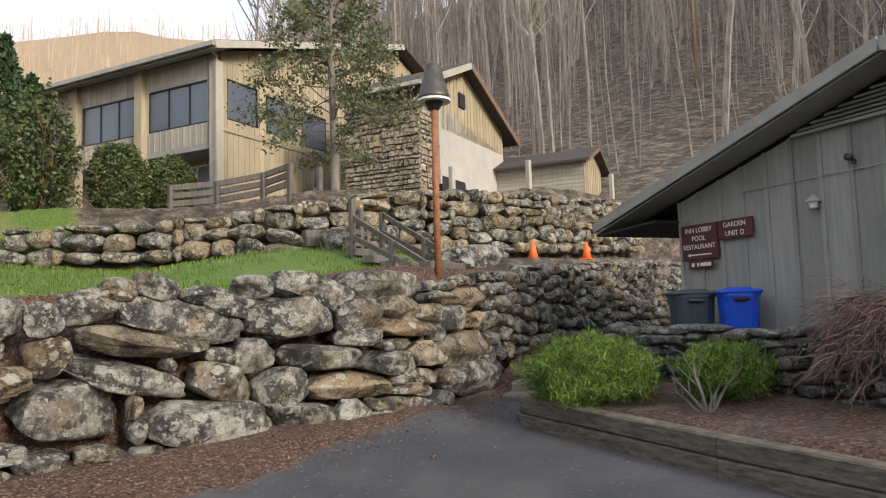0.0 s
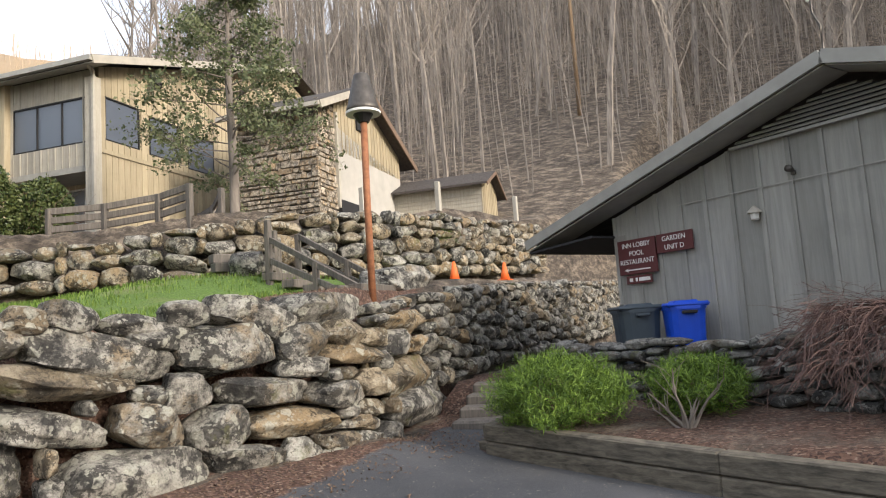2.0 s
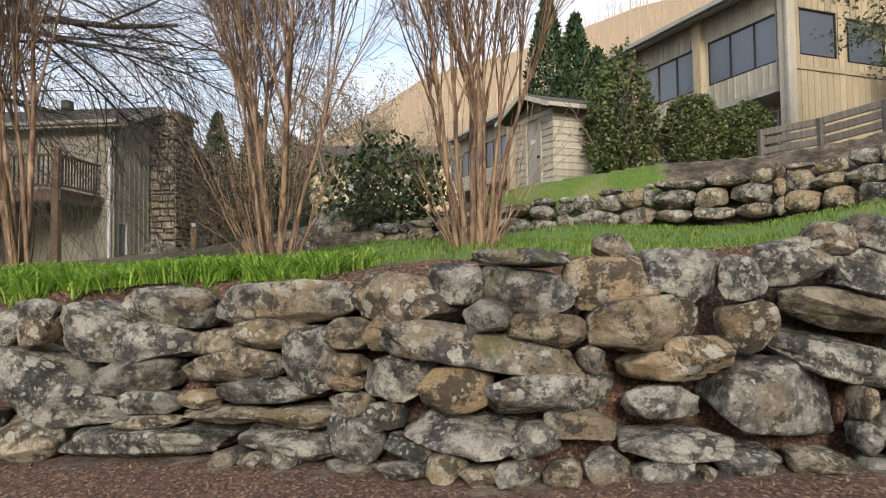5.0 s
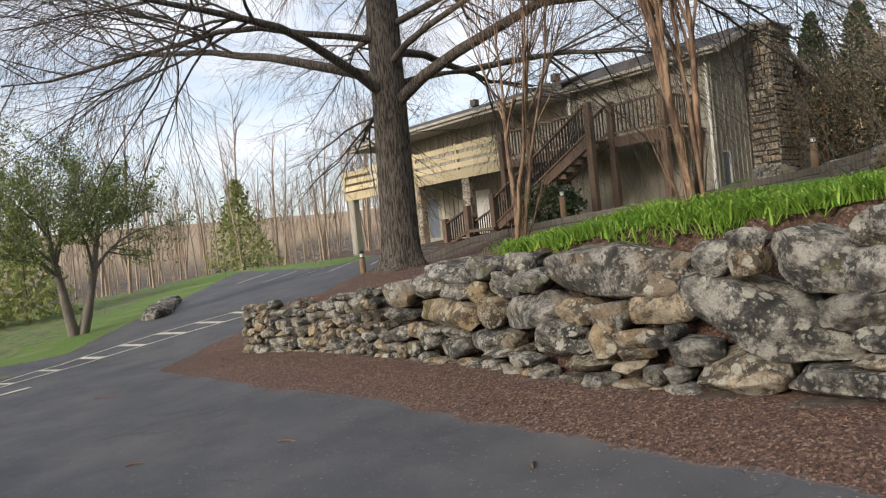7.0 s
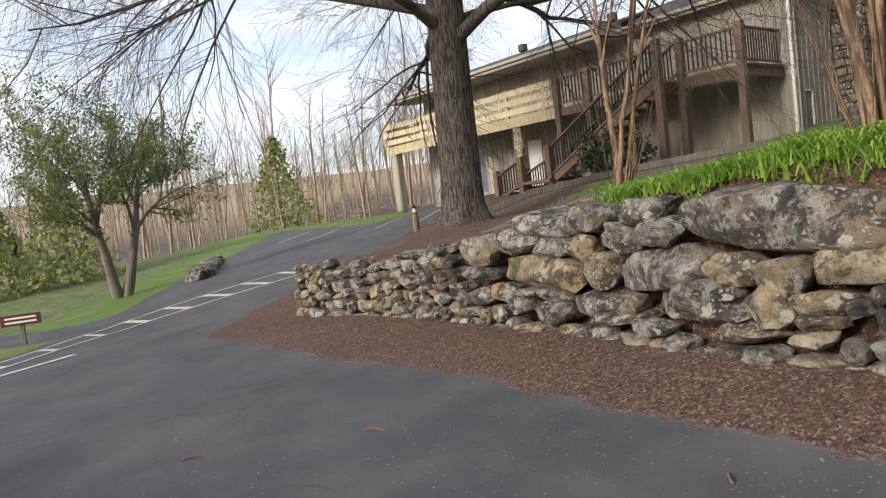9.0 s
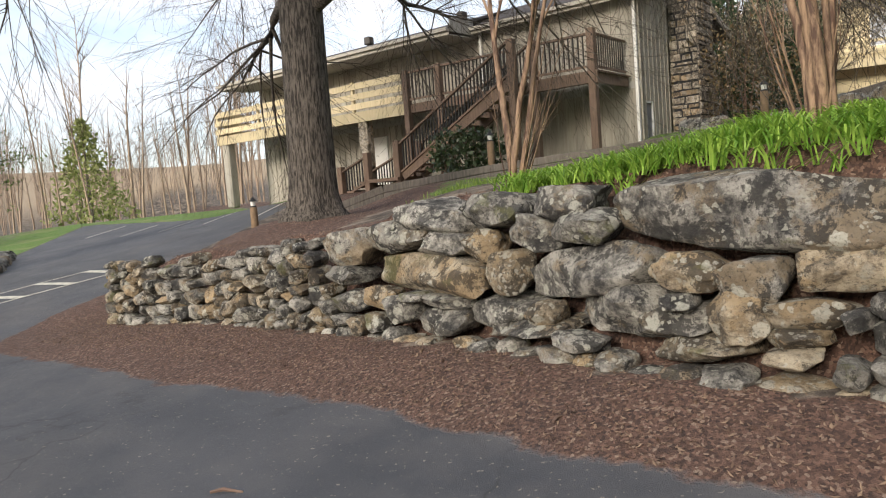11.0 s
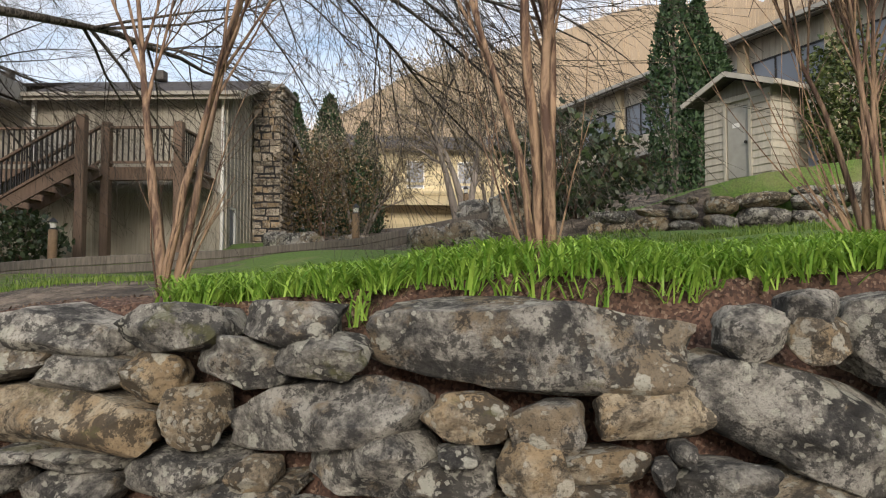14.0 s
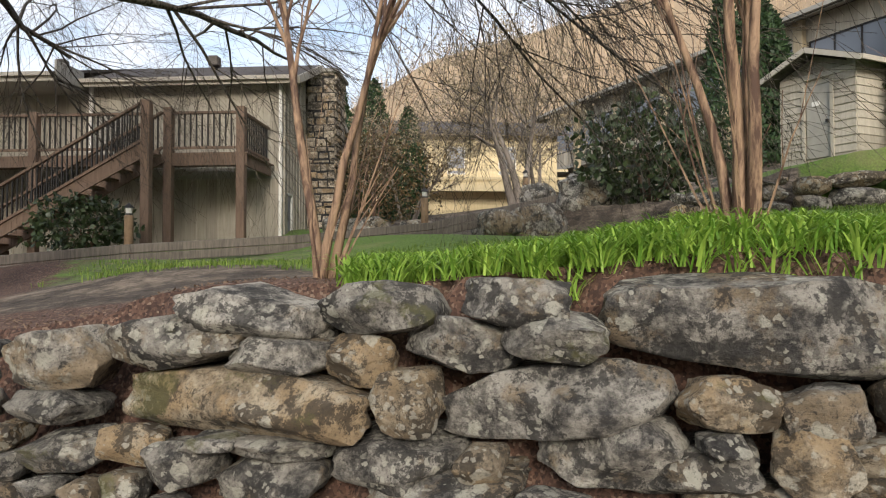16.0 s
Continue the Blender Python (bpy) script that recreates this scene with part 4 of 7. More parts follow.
def d_top(x):
    return min(3.62 - 0.27 * (3.05 - x), 3.62 - 0.33 * (x - 3.05))


board_wall(gb, I4, 0, 9.0, 0.4, lambda x: max(d_top(x), 1.0), [], M_GREY, 0.34, 0.05)
board_wall(gb, turned(0, 8, -90), 0, 8, 0.4, 2.55, [], M_GREY, 0.34, 0.05)
for nm, xa, xb, za, zb in (("roof", -1.25, 3.1, 2.66, 3.86), ("roof", 3.1, 9.6, 3.86, 1.72)):
    slab(gb, nm, ((xa, -0.45, za), (xb, -0.45, zb), (xb, 9, zb), (xa, 9, za)), 0.06, M_ROOF)
    bar(gb, "fascia", (xa, -0.47, za - 0.07), (xb, -0.47, zb - 0.07), 0.04, 0.13, M_GREYTRIM)
    slab(gb, "soffit", ((xa + 0.02, -0.44, za - 0.14), (xb, -0.44, zb - 0.14), (xb, 0.0, zb - 0.14), (xa + 0.02, 0.0, za - 0.14)), 0.02, M_GREYTRIM)
# eave underside in near-black, so its shade is painted; the other soffits are grey
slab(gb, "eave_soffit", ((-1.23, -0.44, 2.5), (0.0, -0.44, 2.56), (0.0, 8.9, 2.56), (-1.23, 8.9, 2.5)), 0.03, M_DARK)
for k in range(7):
    z = 3.31 + k * 0.045
    xa, xb = 3.05 - (3.66 - z) / 0.27 + 0.12, 3.05 + (3.66 - z) / 0.33 - 0.1
    bm = bmesh.new()
    add_box(bm, (xb - xa, 0.05, 0.010), Matrix.Translation(((xa + xb) / 2, -0.05, z)) @ Matrix.Rotation(radians(35), 4, "X"))
    part("louvre_slat", bm, M_GREYTRIM, gb)
bm = bmesh.new()
prism(bm, 1.85, 3.05, -0.03, -0.024, 3.27, 3.28, 3.62)
prism(bm, 3.05, 4.2, -0.03, -0.024, 3.27, 3.62, 3.28)
part("louvre_backing", bm, M_DARK, gb)
bar(gb, "louvre_sill", (1.8, -0.05, 3.26), (4.25, -0.05, 3.26), 0.06, 0.03, M_GREY)
bar(gb, "board_joint", (1.0, -0.024, 2.78), (9.0, -0.024, 2.78), 0.004, 0.012, M_GREYTRIM)
# flue behind the ridge
part("flue_base", box_bm((2.0, 1.0, 2.0), Matrix.Translation((3.55, 5.1, 4.15)), 0.02), M_CONCRETE, gb)
part("flue", tube_bm([(3.48, 4.9, 5.1), (3.48, 4.9, 5.68)], [0.16, 0.16], 14), M_TRIM, gb, "", True)
part("flue_cap", tube_bm([(3.48, 4.9, 5.68), (3.48, 4.9, 5.75), (3.48, 4.9, 5.83)], [0.22, 0.22, 0.14], 14), M_BLACK, gb, "", True)

# ---------- main lodge on the slope ----------
AG = facing(14.5, 20.9, 0.982, 0.187)
lodge = thing("lodge", AG, "large two-storey lodge in tan vertical boards with long window bands", "building")


def a_top(x):
    return 10.8 + 0.31 * min(x, 12.0) - 0.31 * max(0, x - 12.0)


A_WIN = [(0.5, 2.1, 8.45, 9.95), (2.6, 4.3, 8.4, 9.85), (4.7, 6.4, 8.3, 9.75)]
board_wall(lodge, I4, 0.25, 6.9, 4.8, a_top, A_WIN, M_TAN, 0.28, 0.04)
board_wall(lodge, I4, 6.9, 18.0, 4.8, a_top, [], M_TAN, 0.28, 0.04)
for a, c, z0, z1 in A_WIN:
    window(lodge, I4, a, c, z0, z1, 1, M_BLACK)
part("corner_post", box_bm((0.36, 0.36, 5.9), Matrix.Translation((0.07, 0.07, 7.5)), 0.02), M_GREYTAN, lodge)
bar(lodge, "trim_band", (0.25, -0.04, 8.05), (6.9, -0.04, 8.05), 0.03, 0.14, M_TAN)
# long side, seen along its length
AS = turned(0, 30, -90)
side_holes, k = [], 0
bays = [(28.15 - 3.76 * q, 3.6) for q in range(8)]
for c, w in bays:
    side_holes.append((c - w / 2 + 0.22, c + w / 2 - 0.22, 8.3, 9.85))
board_wall(lodge, AS, 0.0, 29.9, 7.55, 10.72, side_holes, M_GREYTAN, 0.3, 0.04)
for a, c, z0, z1 in side_holes:
    window(lodge, AS, a, c, z0, z1, 3, M_BLACK)
board_wall(lodge, turned(1.4, 30, -90), 0.0, 29.9, 4.8, 7.55, [(26.9, 28.9, 5.2, 7.2), (22.0, 24.5, 5.2, 7.2)], M_TAN, 0.3, 0.04)
window(lodge, turned(1.4, 30, -90), 26.9, 28.9, 5.2, 7.2, 3, M_WHITE)
window(lodge, turned(1.4, 30, -90), 22.0, 24.5, 5.2, 7.2, 3, M_WHITE)
slab(lodge, "overhang_floor", ((0.0, 0.02, 7.55), (1.5, 0.02, 7.55), (1.5, 29.9, 7.55), (0.0, 29.9, 7.55)), 0.2, M_GREYTRIM)
for k in range(9):
    y = 3.73 + (k - 1) * 3.76
    if 0.5 < y < 30:
        part("pier", box_bm((0.34, 0.42, 6.0), Matrix.Translation((-0.06, y, 7.9)), 0.02), M_TAN, lodge)
slab(lodge, "roof", ((-0.75, -0.7, 10.82), (12.0, -0.7, 14.77), (12.0, 31, 14.77), (-0.75, 31, 10.82)), 0.1, M_ROOF)
slab(lodge, "roof", ((12.0, -0.7, 14.77), (19, -0.7, 12.6), (19, 31, 12.6), (12.0, 31, 14.77)), 0.1, M_ROOF)
bar(lodge, "fascia", (-0.75, -0.72, 10.66), (12.0, -0.72, 14.61), 0.05, 0.26, M_TRIM)
bar(lodge, "gutter", (-0.8, -0.7, 10.7), (-0.8, 31, 10.7), 0.14, 0.16, M_GREYTRIM)
slab(lodge, "soffit", ((-0.72, -0.68, 10.6), (0.0, -0.68, 10.78), (0.0, 30.9, 10.78), (-0.72, 30.9, 10.6)), 0.03, M_GREYTRIM)
bar(lodge, "downpipe", (-0.12, -0.12, 10.6), (-0.12, -0.12, 5.3), 0.09, 0.09, M_TRIM)
bar(lodge, "downpipe", (-0.7, -0.3, 10.8), (-0.12, -0.12, 10.55), 0.09, 0.09, M_TRIM)
bm = bmesh.new()
tube(bm, [(2.55, -0.02, 11.25), (2.55, -0.3, 11.2), (2.55, -0.42, 10.82)], [0.07, 0.16, 0.2], 10)
part("floodlight", bm, M_BLACK, lodge, "round black floodlight", True)


# ---------- stone-fronted wing ----------
BG = facing(18.45, 14.95, 0.982, 0.187)
wing = thing("stone_wing", BG, "gabled wing with fieldstone front and grey stucco end", "building")


def b_top(x):
    return 9.35 + 0.42 * min(x, 3.3) - 0.44 * max(0, x - 3.3)


bm = bmesh.new()
prism(bm, 1.25, 7.4, 0, 0.3, 6.0, b_top(1.25) - 1.0, 8.0)
part("stucco_wall", bm, M_STUCCO, wing)
board_wall(wing, I4, 1.25, 7.4, 8.0, lambda x: max(b_top(x), 8.03), [], M_TAN, 0.3, 0.04)
bm = bmesh.new()
prism(bm, 0.12, 1.2, 0.12, 0.5, 5.0, b_top(0.0), b_top(1.2))
prism(bm, 0.12, 0.5, 0.12, 3.1, 5.0, 9.3, 9.3)
part("wall", bm, M_CONCRETE, wing)


def veneer(parent, m, x0, x1, z0, z1, seed, wmin=0.18, wmax=0.55):
    """Flat fieldstones laid in rough courses on a wall, each proud of its joints; one mesh, too many to pick apart."""
    rnd = random.Random(seed)
    bm = bmesh.new()
    z = z0
    while z < z1 - 0.04:
        h = min(rnd.uniform(0.12, 0.27), z1 - z)
        x = x0
        while x < x1 - 0.03:
            w = min(rnd.uniform(wmin, wmax), x1 - x)
            if x1 - x - w < 0.1:
                w = x1 - x
            hh = h * rnd.uniform(0.85, 1.12)
            pr = rnd.uniform(0.0, 0.05)
            g = 0.012
            j = [rnd.uniform(-0.02, 0.02) for _ in range(8)]
            v = [bm.verts.new(p) for p in ((x + g, 0.08, z + g), (x + w - g, 0.08, z + g), (x + w - g, 0.08, z + hh - g), (x + g, 0.08, z + hh - g),
                                           (x + g * 2 + j[0], -pr, z + g * 2 + j[1]), (x + w - g * 2 + j[2], -pr, z + g * 2 + j[3]), (x + w - g * 2 + j[4], -pr, z + hh - g * 2 + j[5]), (x + g * 2 + j[6], -pr, z + hh - g * 2 + j[7]))]
            for f in ((4, 5, 6, 7), (0, 1, 5, 4), (1, 2, 6, 5), (2, 3, 7, 6), (3, 0, 4, 7)):
                bm.faces.new([v[q] for q in f])
            x += w
        z += h
    ob = part("stone_veneer", bm, M_VENEER, parent)
    tagged(ob, kind="stuff")
    ob.matrix_basis = m
    return ob


veneer(wing, I4, 0.0, 1.25, 5.0, 9.5, 21)
veneer(wing, turned(0, 3.1, -90), 0.0, 3.1, 4.8, 9.0, 22)
slab(wing, "roof", ((-0.7, -0.5, 9.12), (3.3, -0.5, 10.85), (3.3, 3.4, 10.85), (-0.7, 3.4, 9.12)), 0.1, M_ROOF)
slab(wing, "roof", ((3.3, -0.5, 10.85), (8.2, -0.5, 8.65), (8.2, 3.4, 8.65), (3.3, 3.4, 10.85)), 0.1, M_ROOF)
bar(wing, "fascia", (-0.7, -0.52, 8.96), (3.3, -0.52, 10.7), 0.05, 0.24, M_TRIM)
bar(wing, "fascia", (3.3, -0.52, 10.7), (8.2, -0.52, 8.5), 0.05, 0.24, M_DECK)
bar(wing, "gutter", (-0.72, -0.5, 9.0), (-0.72, 3.4, 9.0), 0.12, 0.14, M_TRIM)
part("vent", box_bm((0.5, 0.12, 0.55), Matrix.Translation((3.3, -0.03, 9.4))), M_DARK, wing)
part("corner_board", box_bm((0.14, 0.1, 3.4), Matrix.Translation((1.3, -0.06, 7.6))), M_TRIM, wing)
part("doorway", box_bm((1.9, 0.2, 0.9), Matrix.Translation((2.3, -0.02, 5.75))), M_DARK, wing)

# ---------- long shed ----------
shed = thing("shed", facing(25.65, 12.5, 0.982, 0.187), "tan lap-sided shed with a brown shingle roof", "shed")


def s_top(x):
    return 7.35 + 0.42 * min(x, 1.25) - 0.5 * max(0, x - 1.25)


board_wall(shed, I4, 0, 2.6, 5.2, s_top, [], M_TAN, 0.3, 0.04)
board_wall(shed, turned(0, 3.9, -90), 0, 3.9, 5.2, 7.35, [], M_GREYTAN, 0.16, horizontal=True)
slab(shed, "roof", ((-0.4, -0.35, 7.22), (1.25, -0.35, 7.95), (1.25, 4.3, 7.95), (-0.4, 4.3, 7.22)), 0.09, M_ROOF)
slab(shed, "roof", ((1.25, -0.35, 7.95), (3.0, -0.35, 7.05), (3.0, 4.3, 7.05), (1.25, 4.3, 7.95)), 0.09, M_ROOF)
bar(shed, "fascia", (-0.4, -0.36, 7.12), (1.25, -0.36, 7.85), 0.04, 0.13, M_DECK)
bar(shed, "fascia", (1.25, -0.36, 7.85), (3.0, -0.36, 6.95), 0.04, 0.13, M_DECK)

# ---------- small hut ----------
hut = thing("utility_hut", facing(5.22, 19.15, 0.24, -0.97) @ Matrix.Translation((0, 0, 0.42)) @ Matrix.Diagonal((1.2, 1.2, 0.98, 1)), "small beige lap-sided hut with a grey door", "hut")


def h_top(x):
    return 5.35 + 0.42 * min(x, 0.74) - 0.42 * max(0, x - 0.74)


board_wall(hut, I4, 0, 1.48, 3.3, 5.3, [(0.52, 1.02, 3.42, 5.05)], M_GREYTAN, 0.17, horizontal=True)
board_wall(hut, turned(1.48, 0, 90), 0, 0.95, 3.3, 5.45, [], M_GREYTAN, 0.17, horizontal=True)
board_wall(hut, turned(0, 0.95, -90), 0, 0.95, 3.3, 5.3, [], M_GREYTAN, 0.17, horizontal=True)
bm = bmesh.new()
v = [bm.verts.new(p) for p in ((-0.02, -0.012, 5.3), (1.5, -0.012, 5.3), (0.74, -0.012, 5.66))]
bm.faces.new(v)
bmesh.ops.solidify(bm, geom=bm.faces[:], thickness=0.03)
part("gable_board", bm, M_GREYTAN, hut)
door = part("door", box_bm((0.48, 0.05, 1.6), Matrix.Translation((0.77, 0.03, 4.23)), 0.005), M_GREYTRIM, hut, "plain grey door")
part("notice", box_bm((0.16, 0.006, 0.10), Matrix.Translation((0.73, -0.003, 4.62))), M_WHITE, door)
part("door_handle", box_bm((0.03, 0.05, 0.06), Matrix.Translation((0.95, -0.02, 4.2))), M_BLACK, door)
for x in (0.49, 1.05):
    part("door_trim", box_bm((0.06, 0.05, 1.7), Matrix.Translation((x, -0.01, 4.25))), M_GREYTAN, hut)
slab(hut, "roof", ((-0.3, -0.3, 5.33), (0.74, -0.3, 5.82), (0.74, 1.25, 5.82), (-0.3, 1.25, 5.33)), 0.05, M_ROOF)
slab(hut, "roof", ((0.74, -0.3, 5.82), (1.8, -0.3, 5.33), (1.8, 1.25, 5.33), (0.74, 1.25, 5.82)), 0.05, M_ROOF)
bar(hut, "fascia", (-0.3, -0.31, 5.26), (0.74, -0.31, 5.75), 0.03, 0.11, M_TRIM)
bar(hut, "fascia", (0.74, -0.31, 5.75), (1.8, -0.31, 5.26), 0.03, 0.11, M_TRIM)
bar(hut, "fascia", (1.8, -0.3, 5.27), (1.8, 1.25, 5.27), 0.03, 0.1, M_TRIM)

# ---------- house with balcony and outside stair ----------
CH = facing(-8.55, 22.72, 0.966, -0.259)
inn = thing("inn_house", CH, "two-storey weathered board house with balcony and deck", "house")
C_DOORS = [(-12.2, -10.6, 1.75, 3.55), (-8.6, -7.4, 1.75, 3.55)]
board_wall(inn, Matrix.Translation((0, 2.2, 0)), -14.4, 2.28, 1.4, 6.42, C_DOORS + [(-3.0, -1.9, 4.2, 5.7)], M_GREYTAN, 0.3, 0.05)
window(inn, Matrix.Translation((0, 2.2, 0)), -12.2, -10.6, 1.75, 3.55, 2, M_TRIM)
part("door", box_bm((1.15, 0.06, 1.78), Matrix.Translation((-8.0, 2.24, 2.65)), 0.01), M_WHITE, inn, "white double door")
part("door", box_bm((1.05, 0.06, 1.48), Matrix.Translation((-2.45, 2.24, 4.95)), 0.01), M_GREYTRIM, inn)


def c_gable(x):
    return 6.3 + 0.5 * min(x, 2.2) - 0.42 * max(0, x - 2.2)


CE = Matrix.Translation((2.28, 2.2, 0)) @ Matrix.Rotation(radians(90), 4, "Z")
board_wall(inn, CE, 0.0, 6.8, 1.4, c_gable, [(0.25, 0.8, 2.0, 3.5)], M_GREYTAN, 0.3, 0.05)
window(inn, CE, 0.25, 0.8, 2.0, 3.5, 1, M_WHITE)
XR = -3.05
slab(inn, "roof", ((-15.0, 0.6, 6.36), (XR, 0.6, 6.36), (XR, 4.4, 7.5), (-15.0, 4.4, 7.5)), 0.07, M_ROOF)
slab(inn, "roof", ((XR, 1.75, 6.48), (2.75, 1.75, 6.48), (2.75, 4.4, 7.5), (XR, 4.4, 7.5)), 0.07, M_ROOF)
slab(inn, "roof", ((-15.0, 4.4, 7.5), (2.75, 4.4, 7.5), (2.75, 9.4, 6.0), (-15.0, 9.4, 6.0)), 0.07, M_ROOF)
bar(inn, "fascia", (-15.0, 0.58, 6.22), (XR, 0.58, 6.22), 0.05, 0.2, M_TRIM)
bar(inn, "gutter", (-15.0, 0.5, 6.28), (XR, 0.5, 6.28), 0.11, 0.1, M_TRIM)
bar(inn, "fascia", (XR, 1.73, 6.36), (2.75, 1.73, 6.36), 0.05, 0.2, M_TRIM)
bar(inn, "gutter", (XR, 1.65, 6.4), (2.75, 1.65, 6.4), 0.11, 0.1, M_TRIM)
bar(inn, "fascia", (2.77, 1.75, 6.36), (2.77, 4.4, 7.4), 0.05, 0.2, M_TRIM)
bar(inn, "fascia", (2.77, 4.4, 7.4), (2.77, 9.4, 5.9), 0.05, 0.2, M_TRIM)
slab(inn, "soffit", ((-14.9, 0.62, 6.14), (XR, 0.62, 6.14), (XR, 2.19, 6.2), (-14.9, 2.19, 6.2)), 0.03, M_GREYTRIM)
part("roof_end", box_bm((0.06, 1.2, 0.45), Matrix.Translation((XR, 1.25, 6.45))), M_GREYTRIM, inn)
for q in range(3):
    part("roof_vent", box_bm((0.3, 0.3, 0.3), Matrix.Translation((-9.5 + q * 4.6, 3.9, 7.52)), 0.03), M_LAMPMETAL, inn)
bar(inn, "downpipe", (2.2, 2.1, 6.5), (2.2, 2.1, 1.9), 0.08, 0.08, M_WHITE)
bar(inn, "downpipe", (-2.95, 2.1, 6.5), (-2.95, 2.1, 4.3), 0.09, 0.09, M_WHITE)
bar(inn, "trim_band", (-14.4, 2.17, 3.95), (2.28, 2.17, 3.95), 0.03, 0.2, M_GREYTRIM)
# stone chimney on the end wall
chim = thing("stone_chimney", CH @ Matrix.Translation((2.33, 4.3, 0)), "tall stacked fieldstone chimney on the house end", "chimney")
part("chimney_core", box_bm((0.75, 1.4, 6.0), Matrix.Translation((0.45, 0.7, 4.3))), M_DARK, chim)
veneer(chim, Matrix.Translation((0, 0, 0)), 0.0, 0.85, 1.6, 7.25, 31, 0.15, 0.5)
veneer(chim, turned(0.85, 0.0, 90), 0.0, 1.45, 1.6, 7.25, 32, 0.15, 0.5)
veneer(chim, turned(0.0, 1.45, -90), 0.0, 1.45, 6.3, 7.25, 33, 0.15, 0.5)
part("chimney_cap", box_bm((1.05, 1.65, 0.12), Matrix.Translation((0.43, 0.72, 7.3)), 0.02), M_CONCRETE, chim)

# deck, stair and balcony: their own things, standing on the ground
deck = thing("wood_deck", CH, "brown timber deck with black balusters and an outside stair", "deck")


def post(parent, x, y, z0, z1, w=0.2, mat=None):
    return part("post", box_bm((w, w, z1 - z0), Matrix.Translation((x, y, (z0 + z1) / 2)), 0.012), mat or M_DECK, parent)


def railing(parent, a, c, z_a, z_c, h=0.95, step=0.13, mat=None, bal=None):
    """A rail from a to c (plan), whose foot climbs from z_a to z_c, with balusters."""
    a, c = Vector((*a, z_a)), Vector((*c, z_c))
    up = Vector((0, 0, 1))
    bar(parent, "handrail", a + up * h, c + up * h, 0.11, 0.06, mat or M_DECK, 0.008)
    bar(parent, "lower_rail", a + up * 0.12, c + up * 0.12, 0.06, 0.06, mat or M_DECK)
    n = max(2, int((c - a).length / step))
    for k in range(1, n):
        p = a.lerp(c, k / n)
        bar(parent, "baluster", p + up * 0.13, p + up * (h - 0.02), 0.03, 0.03, bal or M_BLACK)


zf = 4.2
for x, y in ((0.1, 0.1), (1.85, 0.1)):
    post(deck, x, y, 1.6, 5.28)
post(deck, -3.2, 0.1, 1.6, 5.22)
post(deck, -4.5, 0.1, 1.6, 5.22)
for k in range(14):
    part("deck_board", box_bm((2.05, 0.14, 0.035), Matrix.Translation((1.0, 0.1 + k * 0.148, zf - 0.02))), M_DECK, deck)
for k in range(13):
    part("deck_board", box_bm((4.6, 0.14, 0.035), Matrix.Translation((-2.35, 0.3 + k * 0.148, zf - 0.02))), M_DECK, deck)
bar(deck, "beam", (0, 0.08, zf - 0.17), (2.0, 0.08, zf - 0.17), 0.07, 0.27, M_DECK)
bar(deck, "beam", (1.92, 0.1, zf - 0.17), (1.92, 2.1, zf - 0.17), 0.07, 0.27, M_DECK)
bar(deck, "beam", (-4.6, 0.15, zf - 0.17), (0, 0.15, zf - 0.17), 0.07, 0.24, M_DECK)
railing(deck, (0.2, 0.1), (1.75, 0.1), zf, zf)
railing(deck, (1.87, 0.2), (1.87, 2.1), zf, zf)
railing(deck, (-3.1, 0.12), (-0.6, 0.12), zf, zf)
railing(deck, (-4.4, 0.12), (-3.3, 0.12), zf, zf)
for y in (-0.05, -0.95):
    bar(deck, "stringer", (0.0, y, zf - 0.1), (-4.0, y, 1.95), 0.06, 0.3, M_DECK)
for k in range(12):
    f = (k + 0.5) / 12
    part("tread", box_bm((0.3, 0.9, 0.045), Matrix.Translation((-4.0 * f, -0.5, zf - 2.25 * f))), M_DECK, deck)
railing(deck, (0.0, -1.0), (-4.0, -1.0), zf, 1.95, 0.95)
railing(deck, (0.0, -0.02), (-4.0, -0.02), zf, 1.95, 0.95)
post(deck, -4.1, -1.0, 1.5, 3.0)
post(deck, -4.1, 0.0, 1.5, 3.0)
post(deck, 0.1, -1.0, 1.6, 5.2)
# short flight at the foot
for y in (-1.1, 0.3):
    post(deck, -5.3, y, 1.35, 2.75)
    railing(deck, (-5.3, y), (-6.4, y), 1.75, 1.35, 0.9)
    post(deck, -6.5, y, 1.1, 2.4)
for k in range(4):
    part("tread", box_bm((0.32, 1.5, 0.06), Matrix.Translation((-5.5 - 0.3 * k, -0.4, 1.85 - 0.13 * k))), M_DECK, deck)
slab(deck, "landing", ((-5.4, -1.2, 1.92), (-4.0, -1.2, 1.92), (-4.0, 0.4, 1.92), (-5.4, 0.4, 1.92)), 0.1, M_DECK)

balcony = thing("balcony", CH, "cream painted balcony with horizontal slat railing", "balcony")
bar(balcony, "beam", (-14.7, 0.1, zf - 0.15), (-4.6, 0.1, zf - 0.15), 0.08, 0.34, M_YELLOW)
for k in range(14):
    part("floor_board", box_bm((10.0, 0.14, 0.04), Matrix.Translation((-9.65, 0.22 + k * 0.148, zf - 0.02))), M_DECK, balcony)
for z in (0.2, 0.52, 0.86):
    bar(balcony, "slat", (-14.7, 0.05, zf + z), (-4.65, 0.05, zf + z), 0.04, 0.2, M_YELLOW)
    bar(balcony, "slat", (-14.7, 0.1, zf + z), (-14.7, 2.1, zf + z), 0.04, 0.2, M_YELLOW)
for x in (-14.6, -12.0, -9.4, -6.9):
    part("rail_post", box_bm((0.1, 0.1, 1.05), Matrix.Translation((x, 0.13, zf + 0.5))), M_YELLOW, balcony)
